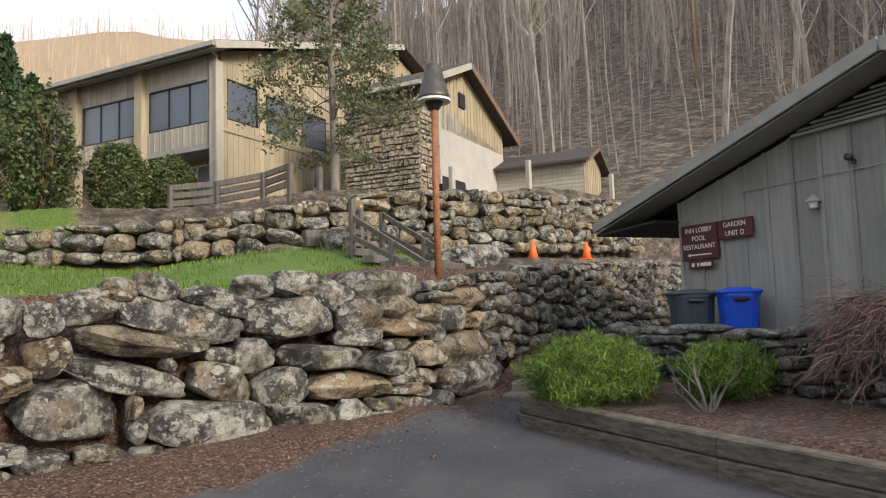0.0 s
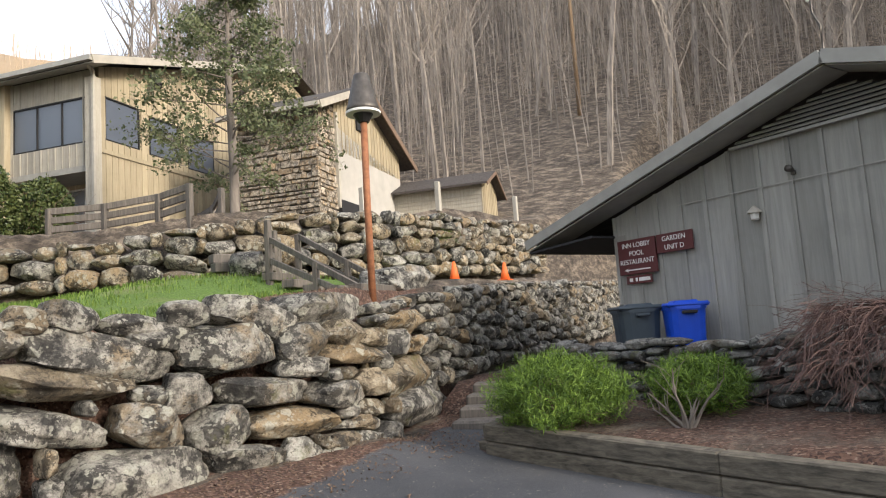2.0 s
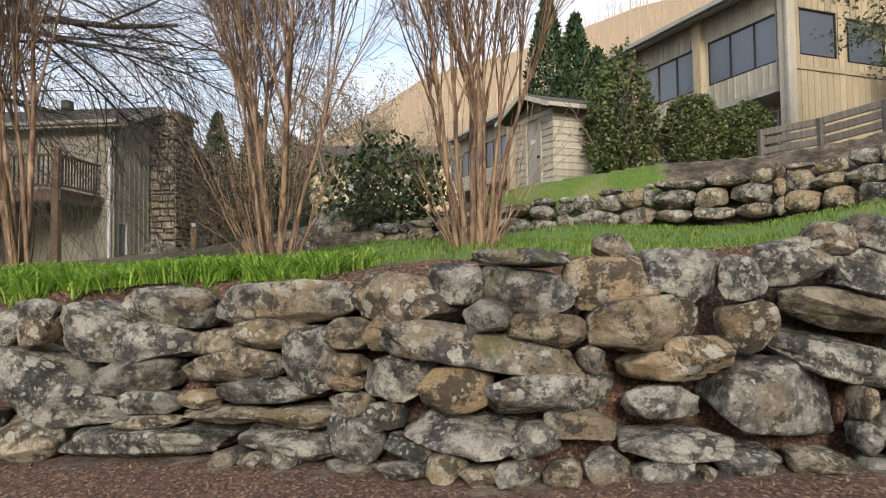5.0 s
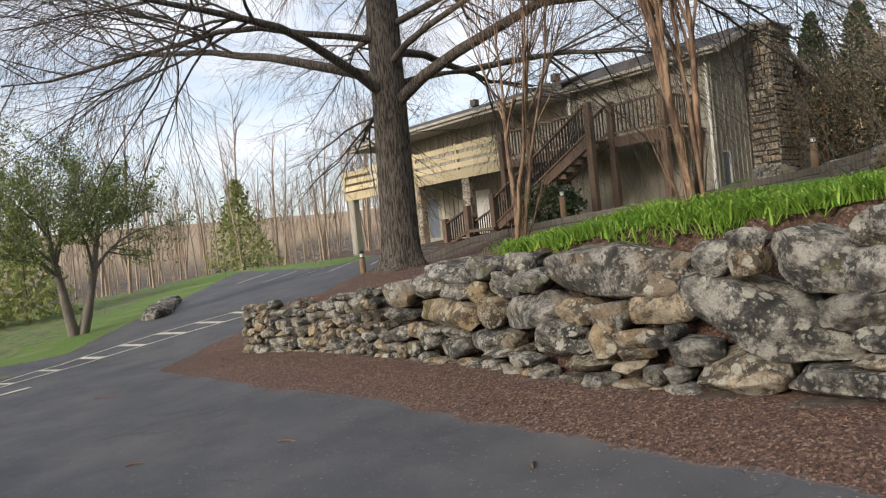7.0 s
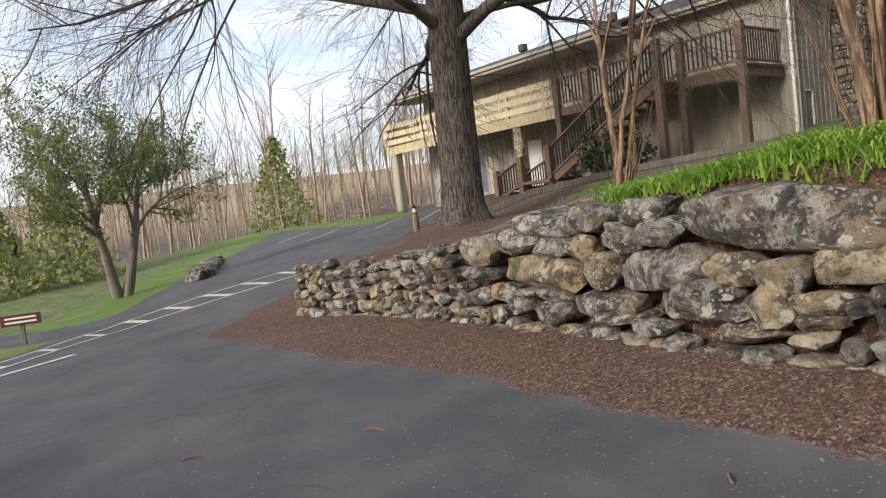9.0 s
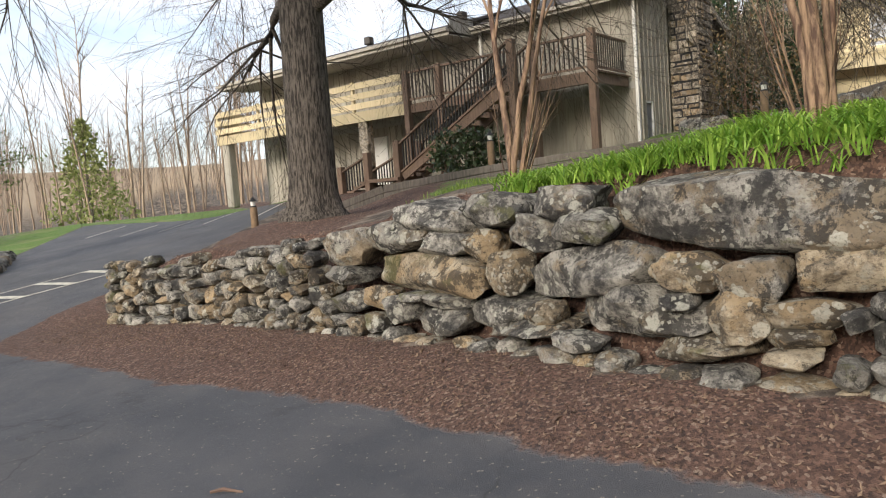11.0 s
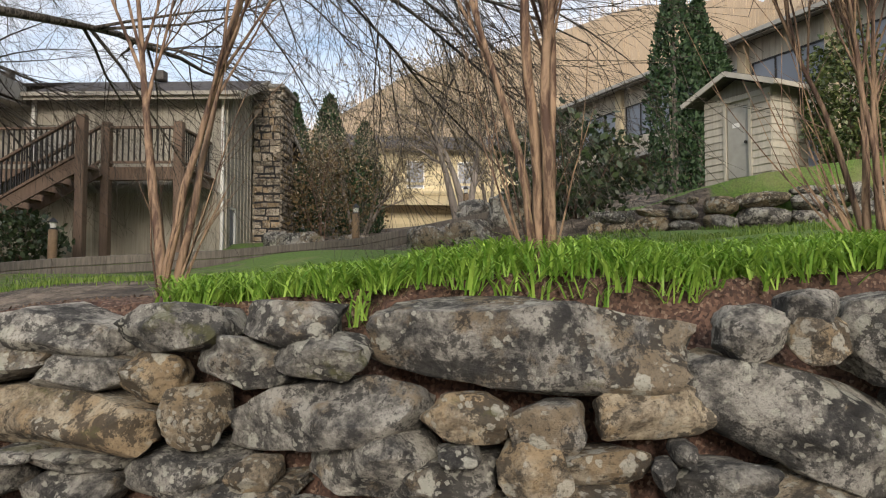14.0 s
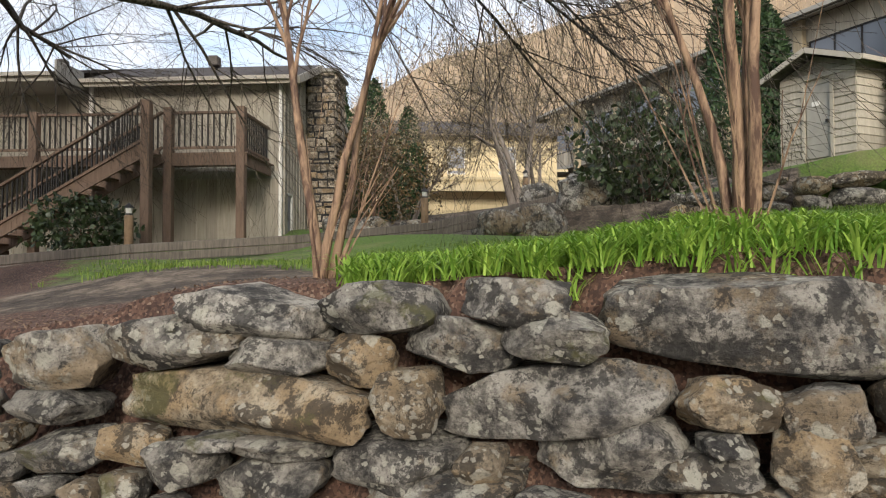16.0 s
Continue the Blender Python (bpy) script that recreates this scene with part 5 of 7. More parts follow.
for x in (-14.3, -9.5, -6.6):
    part("stone_column", box_bm((0.4, 0.4, 2.7), Matrix.Translation((x, 0.3, 2.7)), 0.06), M_VENEER if x > -14 else M_GREYTAN, balcony)

# ---------- cream house far behind the shrubs ----------
far_house = thing("cream_house", facing(-1.5, 40.0, 0.98, -0.1), "cream boarded house behind blossoming shrubs", "house")
board_wall(far_house, I4, 0, 9.0, 3.5, 8.2, [(3.4, 4.3, 6.2, 7.6), (6.0, 6.9, 6.2, 7.6)], M_YELLOW, 0.3, horizontal=True)
window(far_house, I4, 3.4, 4.3, 6.2, 7.6, 1, M_WHITE)
window(far_house, I4, 6.0, 6.9, 6.2, 7.6, 1, M_WHITE)
slab(far_house, "roof", ((-0.5, -0.6, 8.2), (9.5, -0.6, 8.2), (9.5, 3.5, 9.6), (-0.5, 3.5, 9.6)), 0.1, M_ROOF)
bar(far_house, "balcony_rail", (-0.3, -1.0, 6.3), (9.3, -1.0, 6.3), 0.06, 0.12, M_YELLOW)
bar(far_house, "balcony_rail", (-0.3, -1.0, 5.9), (9.3, -1.0, 5.9), 0.06, 0.12, M_YELLOW)
bar(far_house, "balcony_beam", (-0.3, -1.0, 5.4), (9.3, -1.0, 5.4), 0.1, 0.3, M_YELLOW)
slab(far_house, "balcony_floor", ((-0.3, -1.0, 5.55), (9.3, -1.0, 5.55), (9.3, 0.0, 5.55), (-0.3, 0.0, 5.55)), 0.1, M_YELLOW)


# ---------- plants ----------
def add_tube(V, F, pts, radii, sides=4):
    base = None
    for i, p in enumerate(pts):
        d = (pts[min(i + 1, len(pts) - 1)] - pts[max(i - 1, 0)])
        if d.length < 1e-6:
            d = Vector((0, 0, 1))
        d.normalize()
        a = d.orthogonal().normalized()
        c = d.cross(a)
        k0 = len(V)
        for k in range(sides):
            t = 2 * math.pi * k / sides
            V.append(p + (a * math.cos(t) + c * math.sin(t)) * radii[i])
        if base is not None:
            for k in range(sides):
                F.append((base + k, base + (k + 1) % sides, k0 + (k + 1) % sides, k0 + k))
        base = k0


def grow(V, F, rnd, p, d, ln, r, level, spec):
    """Branches: spec gives per level (children, spread, length factor, radius factor, lift, wander, sides, segments)."""
    kids, spread, lf, rf, lift, wander, sides, segs = spec[level]
    pts, rad = [p.copy()], [r]
    q, dd = p.copy(), d.normalized()
    for i in range(segs):
        dd = (dd + Vector((rnd.gauss(0, wander), rnd.gauss(0, wander), rnd.gauss(0, wander) + lift))).normalized()
        q = q + dd * (ln / segs)
        pts.append(q.copy())
        rad.append(max(r * (1 - (0.75 if level < len(spec) - 1 else 0.8) * (i + 1) / segs), 0.0025))
    add_tube(V, F, pts, rad, sides)
    if level + 1 >= len(spec):
        return
    for k in range(kids):
        f = rnd.uniform(0.25, 1.0) if level else rnd.uniform(0.45, 1.0)
        i = min(int(f * segs), segs - 1)
        at = pts[i].lerp(pts[i + 1], f * segs - i)
        ax = dd.orthogonal().normalized()
        ax.rotate(Matrix.Rotation(rnd.uniform(0, 2 * math.pi), 3, dd))
        loc = (pts[i + 1] - pts[i]).normalized()
        nd = (loc * math.cos(spread) + ax * math.sin(spread) * rnd.uniform(0.7, 1.2)).normalized()
        grow(V, F, rnd, at, nd, ln * lf * rnd.uniform(0.7, 1.2), max(rad[i] * rf, 0.003), level + 1, spec)


def leaf_quads(V, F, rnd, centres, size, long=1.6, droop=0.0, wide=0.5):
    for c in centres:
        a = Vector((rnd.gauss(0, 1), rnd.gauss(0, 1), rnd.gauss(0, 1) - droop)).normalized()
        b = a.orthogonal().normalized()
        b.rotate(Matrix.Rotation(rnd.uniform(0, 6.28), 3, a))
        s = size * rnd.uniform(0.6, 1.35)
        k = len(V)
        c = Vector(c)
        V.extend((c, c + a * s * long * 0.5 + b * s * wide, c + a * s * long, c + a * s * long * 0.5 - b * s * wide))
        F.append((k, k + 1, k + 2, k + 3))


def blob_points(rnd, n, rx, ry, rz, shell=0.55, lump=0.22, seed=0.0, lo=-1.0):
    """Points through the outer part of a lumpy ellipsoid with gaps."""
    out = []
    while len(out) < n:
        d = Vector((rnd.gauss(0, 1), rnd.gauss(0, 1), rnd.gauss(0, 1))).normalized()
        if d.z < lo:
            continue
        k = 1 + lump * noise.noise(d * 2.3 + Vector((seed, 0, 0))) * 2 + lump * noise.noise(d * 5 + Vector((0, seed, 0)))
        if noise.noise(d * 3.7 + Vector((0, 0, seed))) < -0.38 and rnd.random() < 0.7:
            continue
        r = k * (shell + (1 - shell) * rnd.random() ** 0.6)
        out.append(Vector((d.x * rx * r, d.y * ry * r, d.z * rz * r)))
    return out


def plant(name, x, y, label, category, group="", z=None):
    return thing(name, Matrix.Translation((x, y, hz(x, y) if z is None else z)), label, category, group)


def mesh_part(name, V, F, material, parent, smooth=False, stuff=False):
    ob = new(name, from_lists(name, V, F, material, smooth))
    ob.parent = parent
    if stuff:
        tagged(ob, kind="stuff")
    return ob


def clipped_shrub(x, y, rx, ry, h, seed, label, material=None, leaves=3200, size=0.055, z=None, shell=0.8, lump=0.07, name="hedge_shrub"):
    rnd = random.Random(seed)
    e = plant(name, x, y, label, "shrub", z=z)
    V, F = [], []
    for _ in range(7):
        grow(V, F, rnd, Vector((rnd.uniform(-0.1, 0.1), rnd.uniform(-0.1, 0.1), -0.1)), Vector((rnd.gauss(0, 0.4), rnd.gauss(0, 0.4), 1)), h * 0.8, 0.03, 0, [(4, 0.7, 0.5, 0.6, 0, 0.1, 4, 3), (0, 0, 0, 0, 0, 0.1, 3, 2)])
    mesh_part("stem_thicket", V, F, M_TWIG, e, stuff=True)
    V, F = [], []
    pts = [p + Vector((0, 0, h / 2)) for p in blob_points(rnd, leaves, rx, ry, h / 2, shell, lump, seed)]
    leaf_quads(V, F, rnd, pts, size)
    mesh_part("foliage", V, F, material or M_HEDGE, e)
    return e


def column_conifer(x, y, r, h, seed, label, z=None, leaves=5200):
    rnd = random.Random(seed)
    e = plant("arborvitae", x, y, label, "tree", "columnar evergreens", z)
    V, F = [], []
    add_tube(V, F, [Vector((0, 0, -0.2)), Vector((0, 0, h * 0.9))], [0.12, 0.03], 6)
    mesh_part("trunk", V, F, M_BARK_GREY, e)
    V, F = [], []
    pts = []
    for _ in range(leaves):
        t = rnd.random() ** 0.8
        a = rnd.uniform(0, 6.28)
        prof = min(1.0, (t + 0.04) * 6) * min(1, (1 - t) * 2.2 + 0.03) ** 0.75
        rr = r * prof * (0.72 + 0.28 * rnd.random()) * (1 + 0.14 * noise.noise((math.cos(a) * 2, math.sin(a) * 2 + seed, t * 7)))
        pts.append(Vector((rr * math.cos(a), rr * math.sin(a), t * h)))
    leaf_quads(V, F, rnd, pts, 0.10, 2.0, -1.2)
    mesh_part("foliage", V, F, M_CONIFER, e)
    return e


# crape myrtles along the top of the wall
MYRTLE_SPEC = [(10, 0.32, 0.62, 0.6, 0.03, 0.055, 7, 10), (7, 0.38, 0.6, 0.55, 0.08, 0.07, 5, 5), (5, 0.42, 0.6, 0.5, 0.07, 0.09, 3, 3), (0, 0, 0, 0, 0.05, 0.08, 3, 2)]


def crape_myrtle(x, y, stems, h, seed, spread, label, z=None, thick=0.085, sprouts=10, base=0.09):
    rnd = random.Random(seed)
    e = plant("crape_myrtle", x, y, label, "tree", "crape myrtles on the wall", z)
    for k in range(stems):
        V, F = [], []
        a = 2 * math.pi * k / stems + rnd.uniform(-0.4, 0.4)
        o = Vector((math.cos(a), math.sin(a), 0))
        grow(V, F, rnd, o * base * rnd.uniform(0.5, 1.1) + Vector((0, 0, -0.1)), Vector((0, 0, 1)) + o * spread * rnd.uniform(0.3, 1.3), h * rnd.uniform(0.5, 0.72), thick * rnd.uniform(0.65, 1.15), 0, MYRTLE_SPEC)
        mesh_part("stem", V, F, M_BARK_MYRTLE, e, True)
    V, F = [], []
    for k in range(sprouts):
        a = rnd.uniform(0, 6.28)
        o = Vector((math.cos(a), math.sin(a), 0))
        grow(V, F, rnd, o * base * 1.3 + Vector((0, 0, -0.05)), Vector((0, 0, 1)) + o * rnd.uniform(0.15, 0.8), rnd.uniform(0.7, 1.9), 0.010, 0, [(2, 0.35, 0.5, 0.6, 0.03, 0.06, 3, 5), (0, 0, 0, 0, 0, 0.05, 3, 2)])
    mesh_part("shoot_thicket", V, F, M_BARK_MYRTLE, e, stuff=True)
    return e


crape_myrtle(-5.27, 10.25, 3, 4.6, 11, 0.20, "bare multi-stemmed crape myrtle with peeling tan bark", thick=0.04, base=0.06)
crape_myrtle(-2.71, 9.12, 5, 4.9, 12, 0.07, "bare crape myrtle with reddish peeling bark above the wall", thick=0.047, base=0.075, sprouts=8)
crape_myrtle(-0.3, 8.75, 7, 4.4, 13, 0.17, "bare crape myrtle with many upright stems above the wall", thick=0.034, sprouts=30, base=0.12)
crape_myrtle(1.75, 9.0, 8, 4.8, 14, 0.24, "bare crape myrtle with pale stems fanning out above the lawn", thick=0.042, sprouts=34, base=0.16)


# big bare oak at the end of the wall
def oak(x, y, seed):
    rnd = random.Random(seed)
    e = plant("oak_tree", x, y, "large bare oak with a thick ridged trunk and drooping twigs", "tree")
    bm = bmesh.new()
    hs = [-0.3, 0.0, 0.12, 0.35, 0.8, 2.0, 3.6, 5.2, 7.0, 9.5]
    rs = [0.66, 0.56, 0.47, 0.41, 0.38, 0.36, 0.345, 0.32, 0.24, 0.10]
    rings = []
    for z, r in zip(hs, rs):
        ring = []
        for k in range(36):
            t = 2 * math.pi * k / 36
            rr = r * (1 + 0.10 * math.sin(5 * t + 1) * max(0, 1 - z / 1.0) + 0.035 * (1 if k % 2 else -1) + 0.03 * noise.noise((math.cos(t) * 3, math.sin(t) * 3, z)))
            ring.append(bm.verts.new((rr * math.cos(t) + 0.02 * z, rr * math.sin(t), z)))
        rings.append(ring)
    for a, c in zip(rings, rings[1:]):
        for k in range(36):
            bm.faces.new((a[k], a[(k + 1) % 36], c[(k + 1) % 36], c[k]))
    part("trunk", bm, M_BARK_OAK, e, "", True)
    spec = [(13, 0.75, 0.5, 0.5, -0.02, 0.10, 7, 9), (9, 0.7, 0.55, 0.5, -0.035, 0.11, 4, 5), (7, 0.6, 0.6, 0.6, -0.06, 0.1, 3, 4), (0, 0, 0, 0, -0.08, 0.09, 3, 3)]
    for k in range(20):
        V, F = [], []
        z = 3.4 + 5.8 * (k / 19) ** 1.5
        a = k * 2.4 + rnd.uniform(-0.3, 0.3)
        o = Vector((math.cos(a), math.sin(a), 0))
        grow(V, F, rnd, Vector((0.02 * z, 0, z)) + o * 0.2, o + Vector((0, 0, rnd.uniform(0.05, 0.42))), rnd.uniform(5.8, 8.4) * (1 - 0.3 * k / 20), rnd.uniform(0.075, 0.135), 0, spec)
        mesh_part("limb", V, F, M_BARK_OAK, e, True)
    return e


oak(-9.9, 13.8, 5)


# daylilies along the wall
def blades(V, F, rnd, p, h, w, lean):
    a = rnd.uniform(0, 6.28)
    o = Vector((math.cos(a), math.sin(a), 0))
    n = Vector((-o.y, o.x, 0))
    pts = [p, p + o * lean * 0.25 + Vector((0, 0, h * 0.55)), p + o * lean * 0.65 + Vector((0, 0, h * 0.92)), p + o * lean * 1.15 + Vector((0, 0, h * rnd.uniform(0.72, 1.0)))]
    k = len(V)
    for q, ww in zip(pts, (w * 0.8, w, w * 0.75, 0.002)):
        V.append(q + n * ww * 0.5)
        V.append(q - n * ww * 0.5)
    for j in range(3):
        F.append((k + 2 * j, k + 2 * j + 1, k + 2 * j + 3, k + 2 * j + 2))


rnd = random.Random(77)
V, F = [], []
S0, S1 = length(W1[:6]) - 0.6, length(W1[:11]) - 0.2
for _ in range(1250):
    s = rnd.uniform(S0, S1)
    p, d, _t = along(W1, W1_TOP, s)
    q = p + Vector((-d.y, d.x)) * ((0.74 if s < 10.3 else 0.52) + 1.2 * rnd.random() ** 0.9)
    if (q - Vector((-5.27, 10.25))).length < 0.35 or (q - Vector((-2.71, 9.12))).length < 0.25:
        continue
    z = hz(q.x, q.y)
    if z < _t - 0.16:
        continue
    for _b in range(rnd.randint(6, 11)):
        blades(V, F, rnd, Vector((q.x + rnd.gauss(0, 0.035), q.y + rnd.gauss(0, 0.035), z - 0.01)), rnd.uniform(0.09, 0.22), rnd.uniform(0.010, 0.019), rnd.uniform(0.10, 0.30))
tagged(new("daylily_bed", from_lists("daylily_bed", V, F, M_LILY)), "dense bright green daylily shoots along the wall top", "plants", kind="stuff")

# lawn grass between the walls and round the field edge
V, F = [], []
count = 0
while count < 16000:
    x, y = rnd.uniform(-9, 13), rnd.uniform(6, 17)
    dd1 = float(side(V1, np.array([x]), np.array([y]))[0])
    dd2 = float(side(V2, np.array([x]), np.array([y]))[0])
    count += 1
    if dd1 < (1.7 if x > -4.5 else 3.6) or dd2 > -0.1 or x < -8.5 or noise.noise((x * 0.8, y * 0.8, 3.0)) < -0.25:
        continue
    z = hz(x, y)
    for _b in range(3):
        blades(V, F, rnd, Vector((x + rnd.gauss(0, 0.06), y + rnd.gauss(0, 0.06), z - 0.01)), rnd.uniform(0.04, 0.10), 0.012, rnd.uniform(0.01, 0.06))
tagged(new("lawn_grass", from_lists("lawn_grass", V, F, M_GRASS)), "short patchy spring lawn grass", "grass", kind="stuff")

# dead leaves and bark chips
V, F = [], []
for _ in range(12000):
    s = rnd.uniform(0.5, S_CORNER)
    p, d, _t = along(W1, W1_TOP, s)
    k = -rnd.uniform(0.0, 0.95) if rnd.random() < 0.62 else rnd.uniform(0.35, 1.7)
    q = p + Vector((-d.y, d.x)) * k
    z = hz(q.x, q.y) + 0.006
    a = Vector((rnd.gauss(0, 1), rnd.gauss(0, 1), rnd.gauss(0, 0.25))).normalized() * rnd.uniform(0.008, 0.026)
    c = Vector((0, 0, 1)).cross(a).normalized() * rnd.uniform(0.004, 0.011)
    o = Vector((q.x, q.y, z))
    n0 = len(V)
    V.extend((o - a, o + c, o + a + Vector((0, 0, 0.01)), o - c))
    F.append((n0, n0 + 1, n0 + 2, n0 + 3))
tagged(new("bark_chips", from_lists("bark_chips", V, F, M_CHIP)), "red-brown bark chips and dead leaves by the wall", "mulch", kind="stuff")

# shrubs round the lodge and the hut
clipped_shrub(9.32, 17.6, 0.72, 0.75, 2.1, 31, "clipped rounded boxwood with yellow-tipped leaves", leaves=8500, z=4.0)
clipped_shrub(10.95, 17.9, 0.72, 0.75, 1.9, 32, "clipped rounded dark green boxwood", leaves=8000, z=4.1)
clipped_shrub(7.1, 16.9, 0.86, 0.8, 2.95, 33, "loose dark green holly beside the hut", leaves=5200, z=3.75, shell=0.6, lump=0.2, name="holly_bush", size=0.07)
clipped_shrub(1.9, 19.0, 1.5, 1.3, 2.3, 34, "broad dark rhododendron with glossy leaves", M_RHODO, 2600, 0.11, shell=0.5, lump=0.25, name="rhododendron")
clipped_shrub(-3.1, 27.0, 2.1, 1.6, 3.4, 35, "large half-bare brown-green shrub", M_BROWNLEAF, 3200, 0.07, shell=0.3, lump=0.25, name="tall_shrub")
clipped_shrub(-9.7, 20.6, 1.0, 0.8, 1.25, 36, "dark evergreen shrub under the deck stair", M_RHODO, 1800, 0.08, shell=0.55, lump=0.2, name="evergreen_shrub")
column_conifer(8.4, 25.6, 0.9, 7.8, 41, "tall narrow dark green arborvitae", 3.9)
column_conifer(9.7, 26.2, 0.85, 7.2, 42, "tall narrow dark green arborvitae", 4.1)
column_conifer(10.8, 26.8, 0.75, 6.0, 43, "narrow dark green arborvitae", 4.3)
column_conifer(-3.9, 33.0, 0.8, 6.2, 44, "narrow evergreen behind the chimney", 2.6)
column_conifer(-2.4, 34.0, 0.9, 6.4, 45, "narrow evergreen behind the chimney", 2.7)
column_conifer(-0.8, 35.0, 0.8, 5.4, 46, "narrow evergreen behind the shrubs", 2.9)


def budding_tree(x, y, h, seed, label, spread, buds, material, z=None, size=0.05, trunk=0.16, name="budding_tree", bark=None, category="tree", stems=1, base=0.45):
    """A small branching tree whose twig ends carry buds or young leaves."""
    rnd = random.Random(seed)
    e = plant(name, x, y, label, category, z=z)
    V, F = [], []
    spec = [(7, 0.75, 0.62, 0.55, 0.04, 0.08, 7, 5), (6, 0.65, 0.6, 0.55, 0.03, 0.1, 4, 4), (6, 0.6, 0.6, 0.55, 0.02, 0.11, 3, 3), (0, 0, 0, 0, 0, 0.1, 3, 2)]
    for k in range(stems):
        a = rnd.uniform(0, 6.28)
        grow(V, F, rnd, Vector((0.1 * math.cos(a) * (stems > 1), 0.1 * math.sin(a) * (stems > 1), -0.2)), Vector((spread * math.cos(a), spread * math.sin(a), 1)), h * 0.62, trunk, 0, spec)
    mesh_part("trunk", V, F, bark or M_BARK_GREY, e, True)
    tips = [v for v in V if v.z > h * base * 0.6]
    V2_, F2_ = [], []
    pts = [tips[rnd.randrange(len(tips))] + Vector((rnd.gauss(0, 0.1), rnd.gauss(0, 0.1), rnd.gauss(0, 0.1))) for _ in range(buds)]
    leaf_quads(V2_, F2_, rnd, pts, size)
    mesh_part("crown", V2_, F2_, material, e)
    return e


budding_tree(1.2, 25.5, 6.3, 51, "wide bare cherry with pale buds and grey trunk", 0.25, 9000, M_BUD, 2.7, 0.05, 0.17, stems=3)
budding_tree(-1.6, 30.5, 4.6, 52, "thin bare shrub tree with pale buds", 0.3, 5000, M_BUD, 3.0, 0.05, 0.08, stems=3)
budding_tree(3.6, 31.0, 5.8, 53, "bare tree with pale buds before the lodge", 0.25, 5000, M_BUD, 3.6, 0.05, 0.1, stems=2)
# broad-leaved evergreen on the terrace
def tiered_evergreen(x, y, h, seed, label, z):
    rnd = random.Random(seed)
    e = plant("evergreen_tree", x, y, label, "tree", z=z)
    V, F = [], []
    add_tube(V, F, [Vector((0, 0, -0.3)), Vector((0.03, 0, h * 0.3)), Vector((-0.03, 0.02, h * 0.6)), Vector((0, 0, h))], [0.14, 0.11, 0.08, 0.015], 9)
    mesh_part("trunk", V, F, M_BARK_GREY, e, True)
    L, LF, tips = [], [], []
    for k in range(62):
        t = 0.26 + 0.73 * (k / 61)
        zz = h * t
        ln = (1.75 * min(1, (t - 0.18) * 6)) * (1 - max(0, t - 0.35) / 0.68) ** 0.8 * rnd.uniform(0.65, 1.15) + 0.15
        a = k * 2.4 + rnd.uniform(-0.5, 0.5)
        o = Vector((math.cos(a), math.sin(a), rnd.uniform(0.0, 0.5)))
        n0 = len(L)
        grow(L, LF, rnd, Vector((0, 0, zz)), o, ln, 0.022, 0, [(5, 0.6, 0.5, 0.6, 0.0, 0.09, 4, 4), (3, 0.6, 0.5, 0.6, 0.0, 0.1, 3, 2), (0, 0, 0, 0, 0, 0.1, 3, 2)])
        tips.extend(L[n0 + len(L[n0:]) // 5:])
    mesh_part("branch_work", L, LF, M_BARK_GREY, e)
    V, F = [], []
    pts = [tips[rnd.randrange(len(tips))] + Vector((rnd.gauss(0, 0.07), rnd.gauss(0, 0.07), rnd.gauss(0, 0.06))) for _ in range(15000)]
    leaf_quads(V, F, rnd, pts, 0.06)
    mesh_part("crown", V, F, M_SPRUCE, e)


tiered_evergreen(12.4, 12.75, 7.2, 54, "slender grey-green evergreen tree with a mottled trunk", 3.4)
# tree beside the road, leafing out
budding_tree(-24.5, 14.7, 6.6, 55, "twin-trunked tree in fresh green leaf by the road", 0.34, 24000, M_ROADLEAF, None, 0.055, 0.2, name="leafing_tree", stems=2)


# junipers and bare weeping maple in the planting bed
def juniper(x, y, rx, ry, h, seed, label, n=26000):
    rnd = random.Random(seed)
    e = plant("juniper_bush", x, y, label, "shrub")
    V, F = [], []
    for _ in range(12):
        grow(V, F, rnd, Vector((0, 0, 0.0)), Vector((rnd.gauss(0, 0.8), rnd.gauss(0, 0.8), 0.7)), 0.7 * rx, 0.025, 0, [(3, 0.6, 0.5, 0.6, 0.02, 0.12, 4, 3), (0, 0, 0, 0, 0, 0.1, 3, 2)])
    mesh_part("stem_thicket", V, F, M_TWIG, e, stuff=True)
    V, F = [], []
    pts = [p + Vector((0, 0, h * 0.5)) for p in blob_points(rnd, n, rx, ry, h * 0.5, 0.55, 0.3, seed)]
    leaf_quads(V, F, rnd, pts, 0.021, 3.2, -0.7, 0.16)
    mesh_part("foliage", V, F, M_JUNIPER, e)
    return e


juniper(6.25, 2.85, 0.66, 0.55, 0.62, 61, "bright green spreading juniper in the planting bed")
juniper(6.75, 1.75, 0.52, 0.42, 0.45, 62, "bright green juniper with exposed grey branches", 16000)
juniper(-8.5, 3.35, 0.9, 0.85, 0.75, 63, "low bright green juniper at the edge of the lot")
rnd = random.Random(91)
dead = plant("bare_shrub", 6.15, 1.75, "leafless grey shrub stump with crooked branches", "shrub")
V, F = [], []
for _ in range(9):
    grow(V, F, rnd, Vector((0, 0, -0.05)), Vector((rnd.gauss(0, 0.6), rnd.gauss(0, 0.6), 1)), rnd.uniform(0.28, 0.55), 0.017, 0, [(3, 0.7, 0.5, 0.6, 0.05, 0.16, 5, 5), (0, 0, 0, 0, 0.05, 0.12, 4, 3)])
mesh_part("branch_thicket", V, F, M_BARK_GREY, dead, stuff=True)


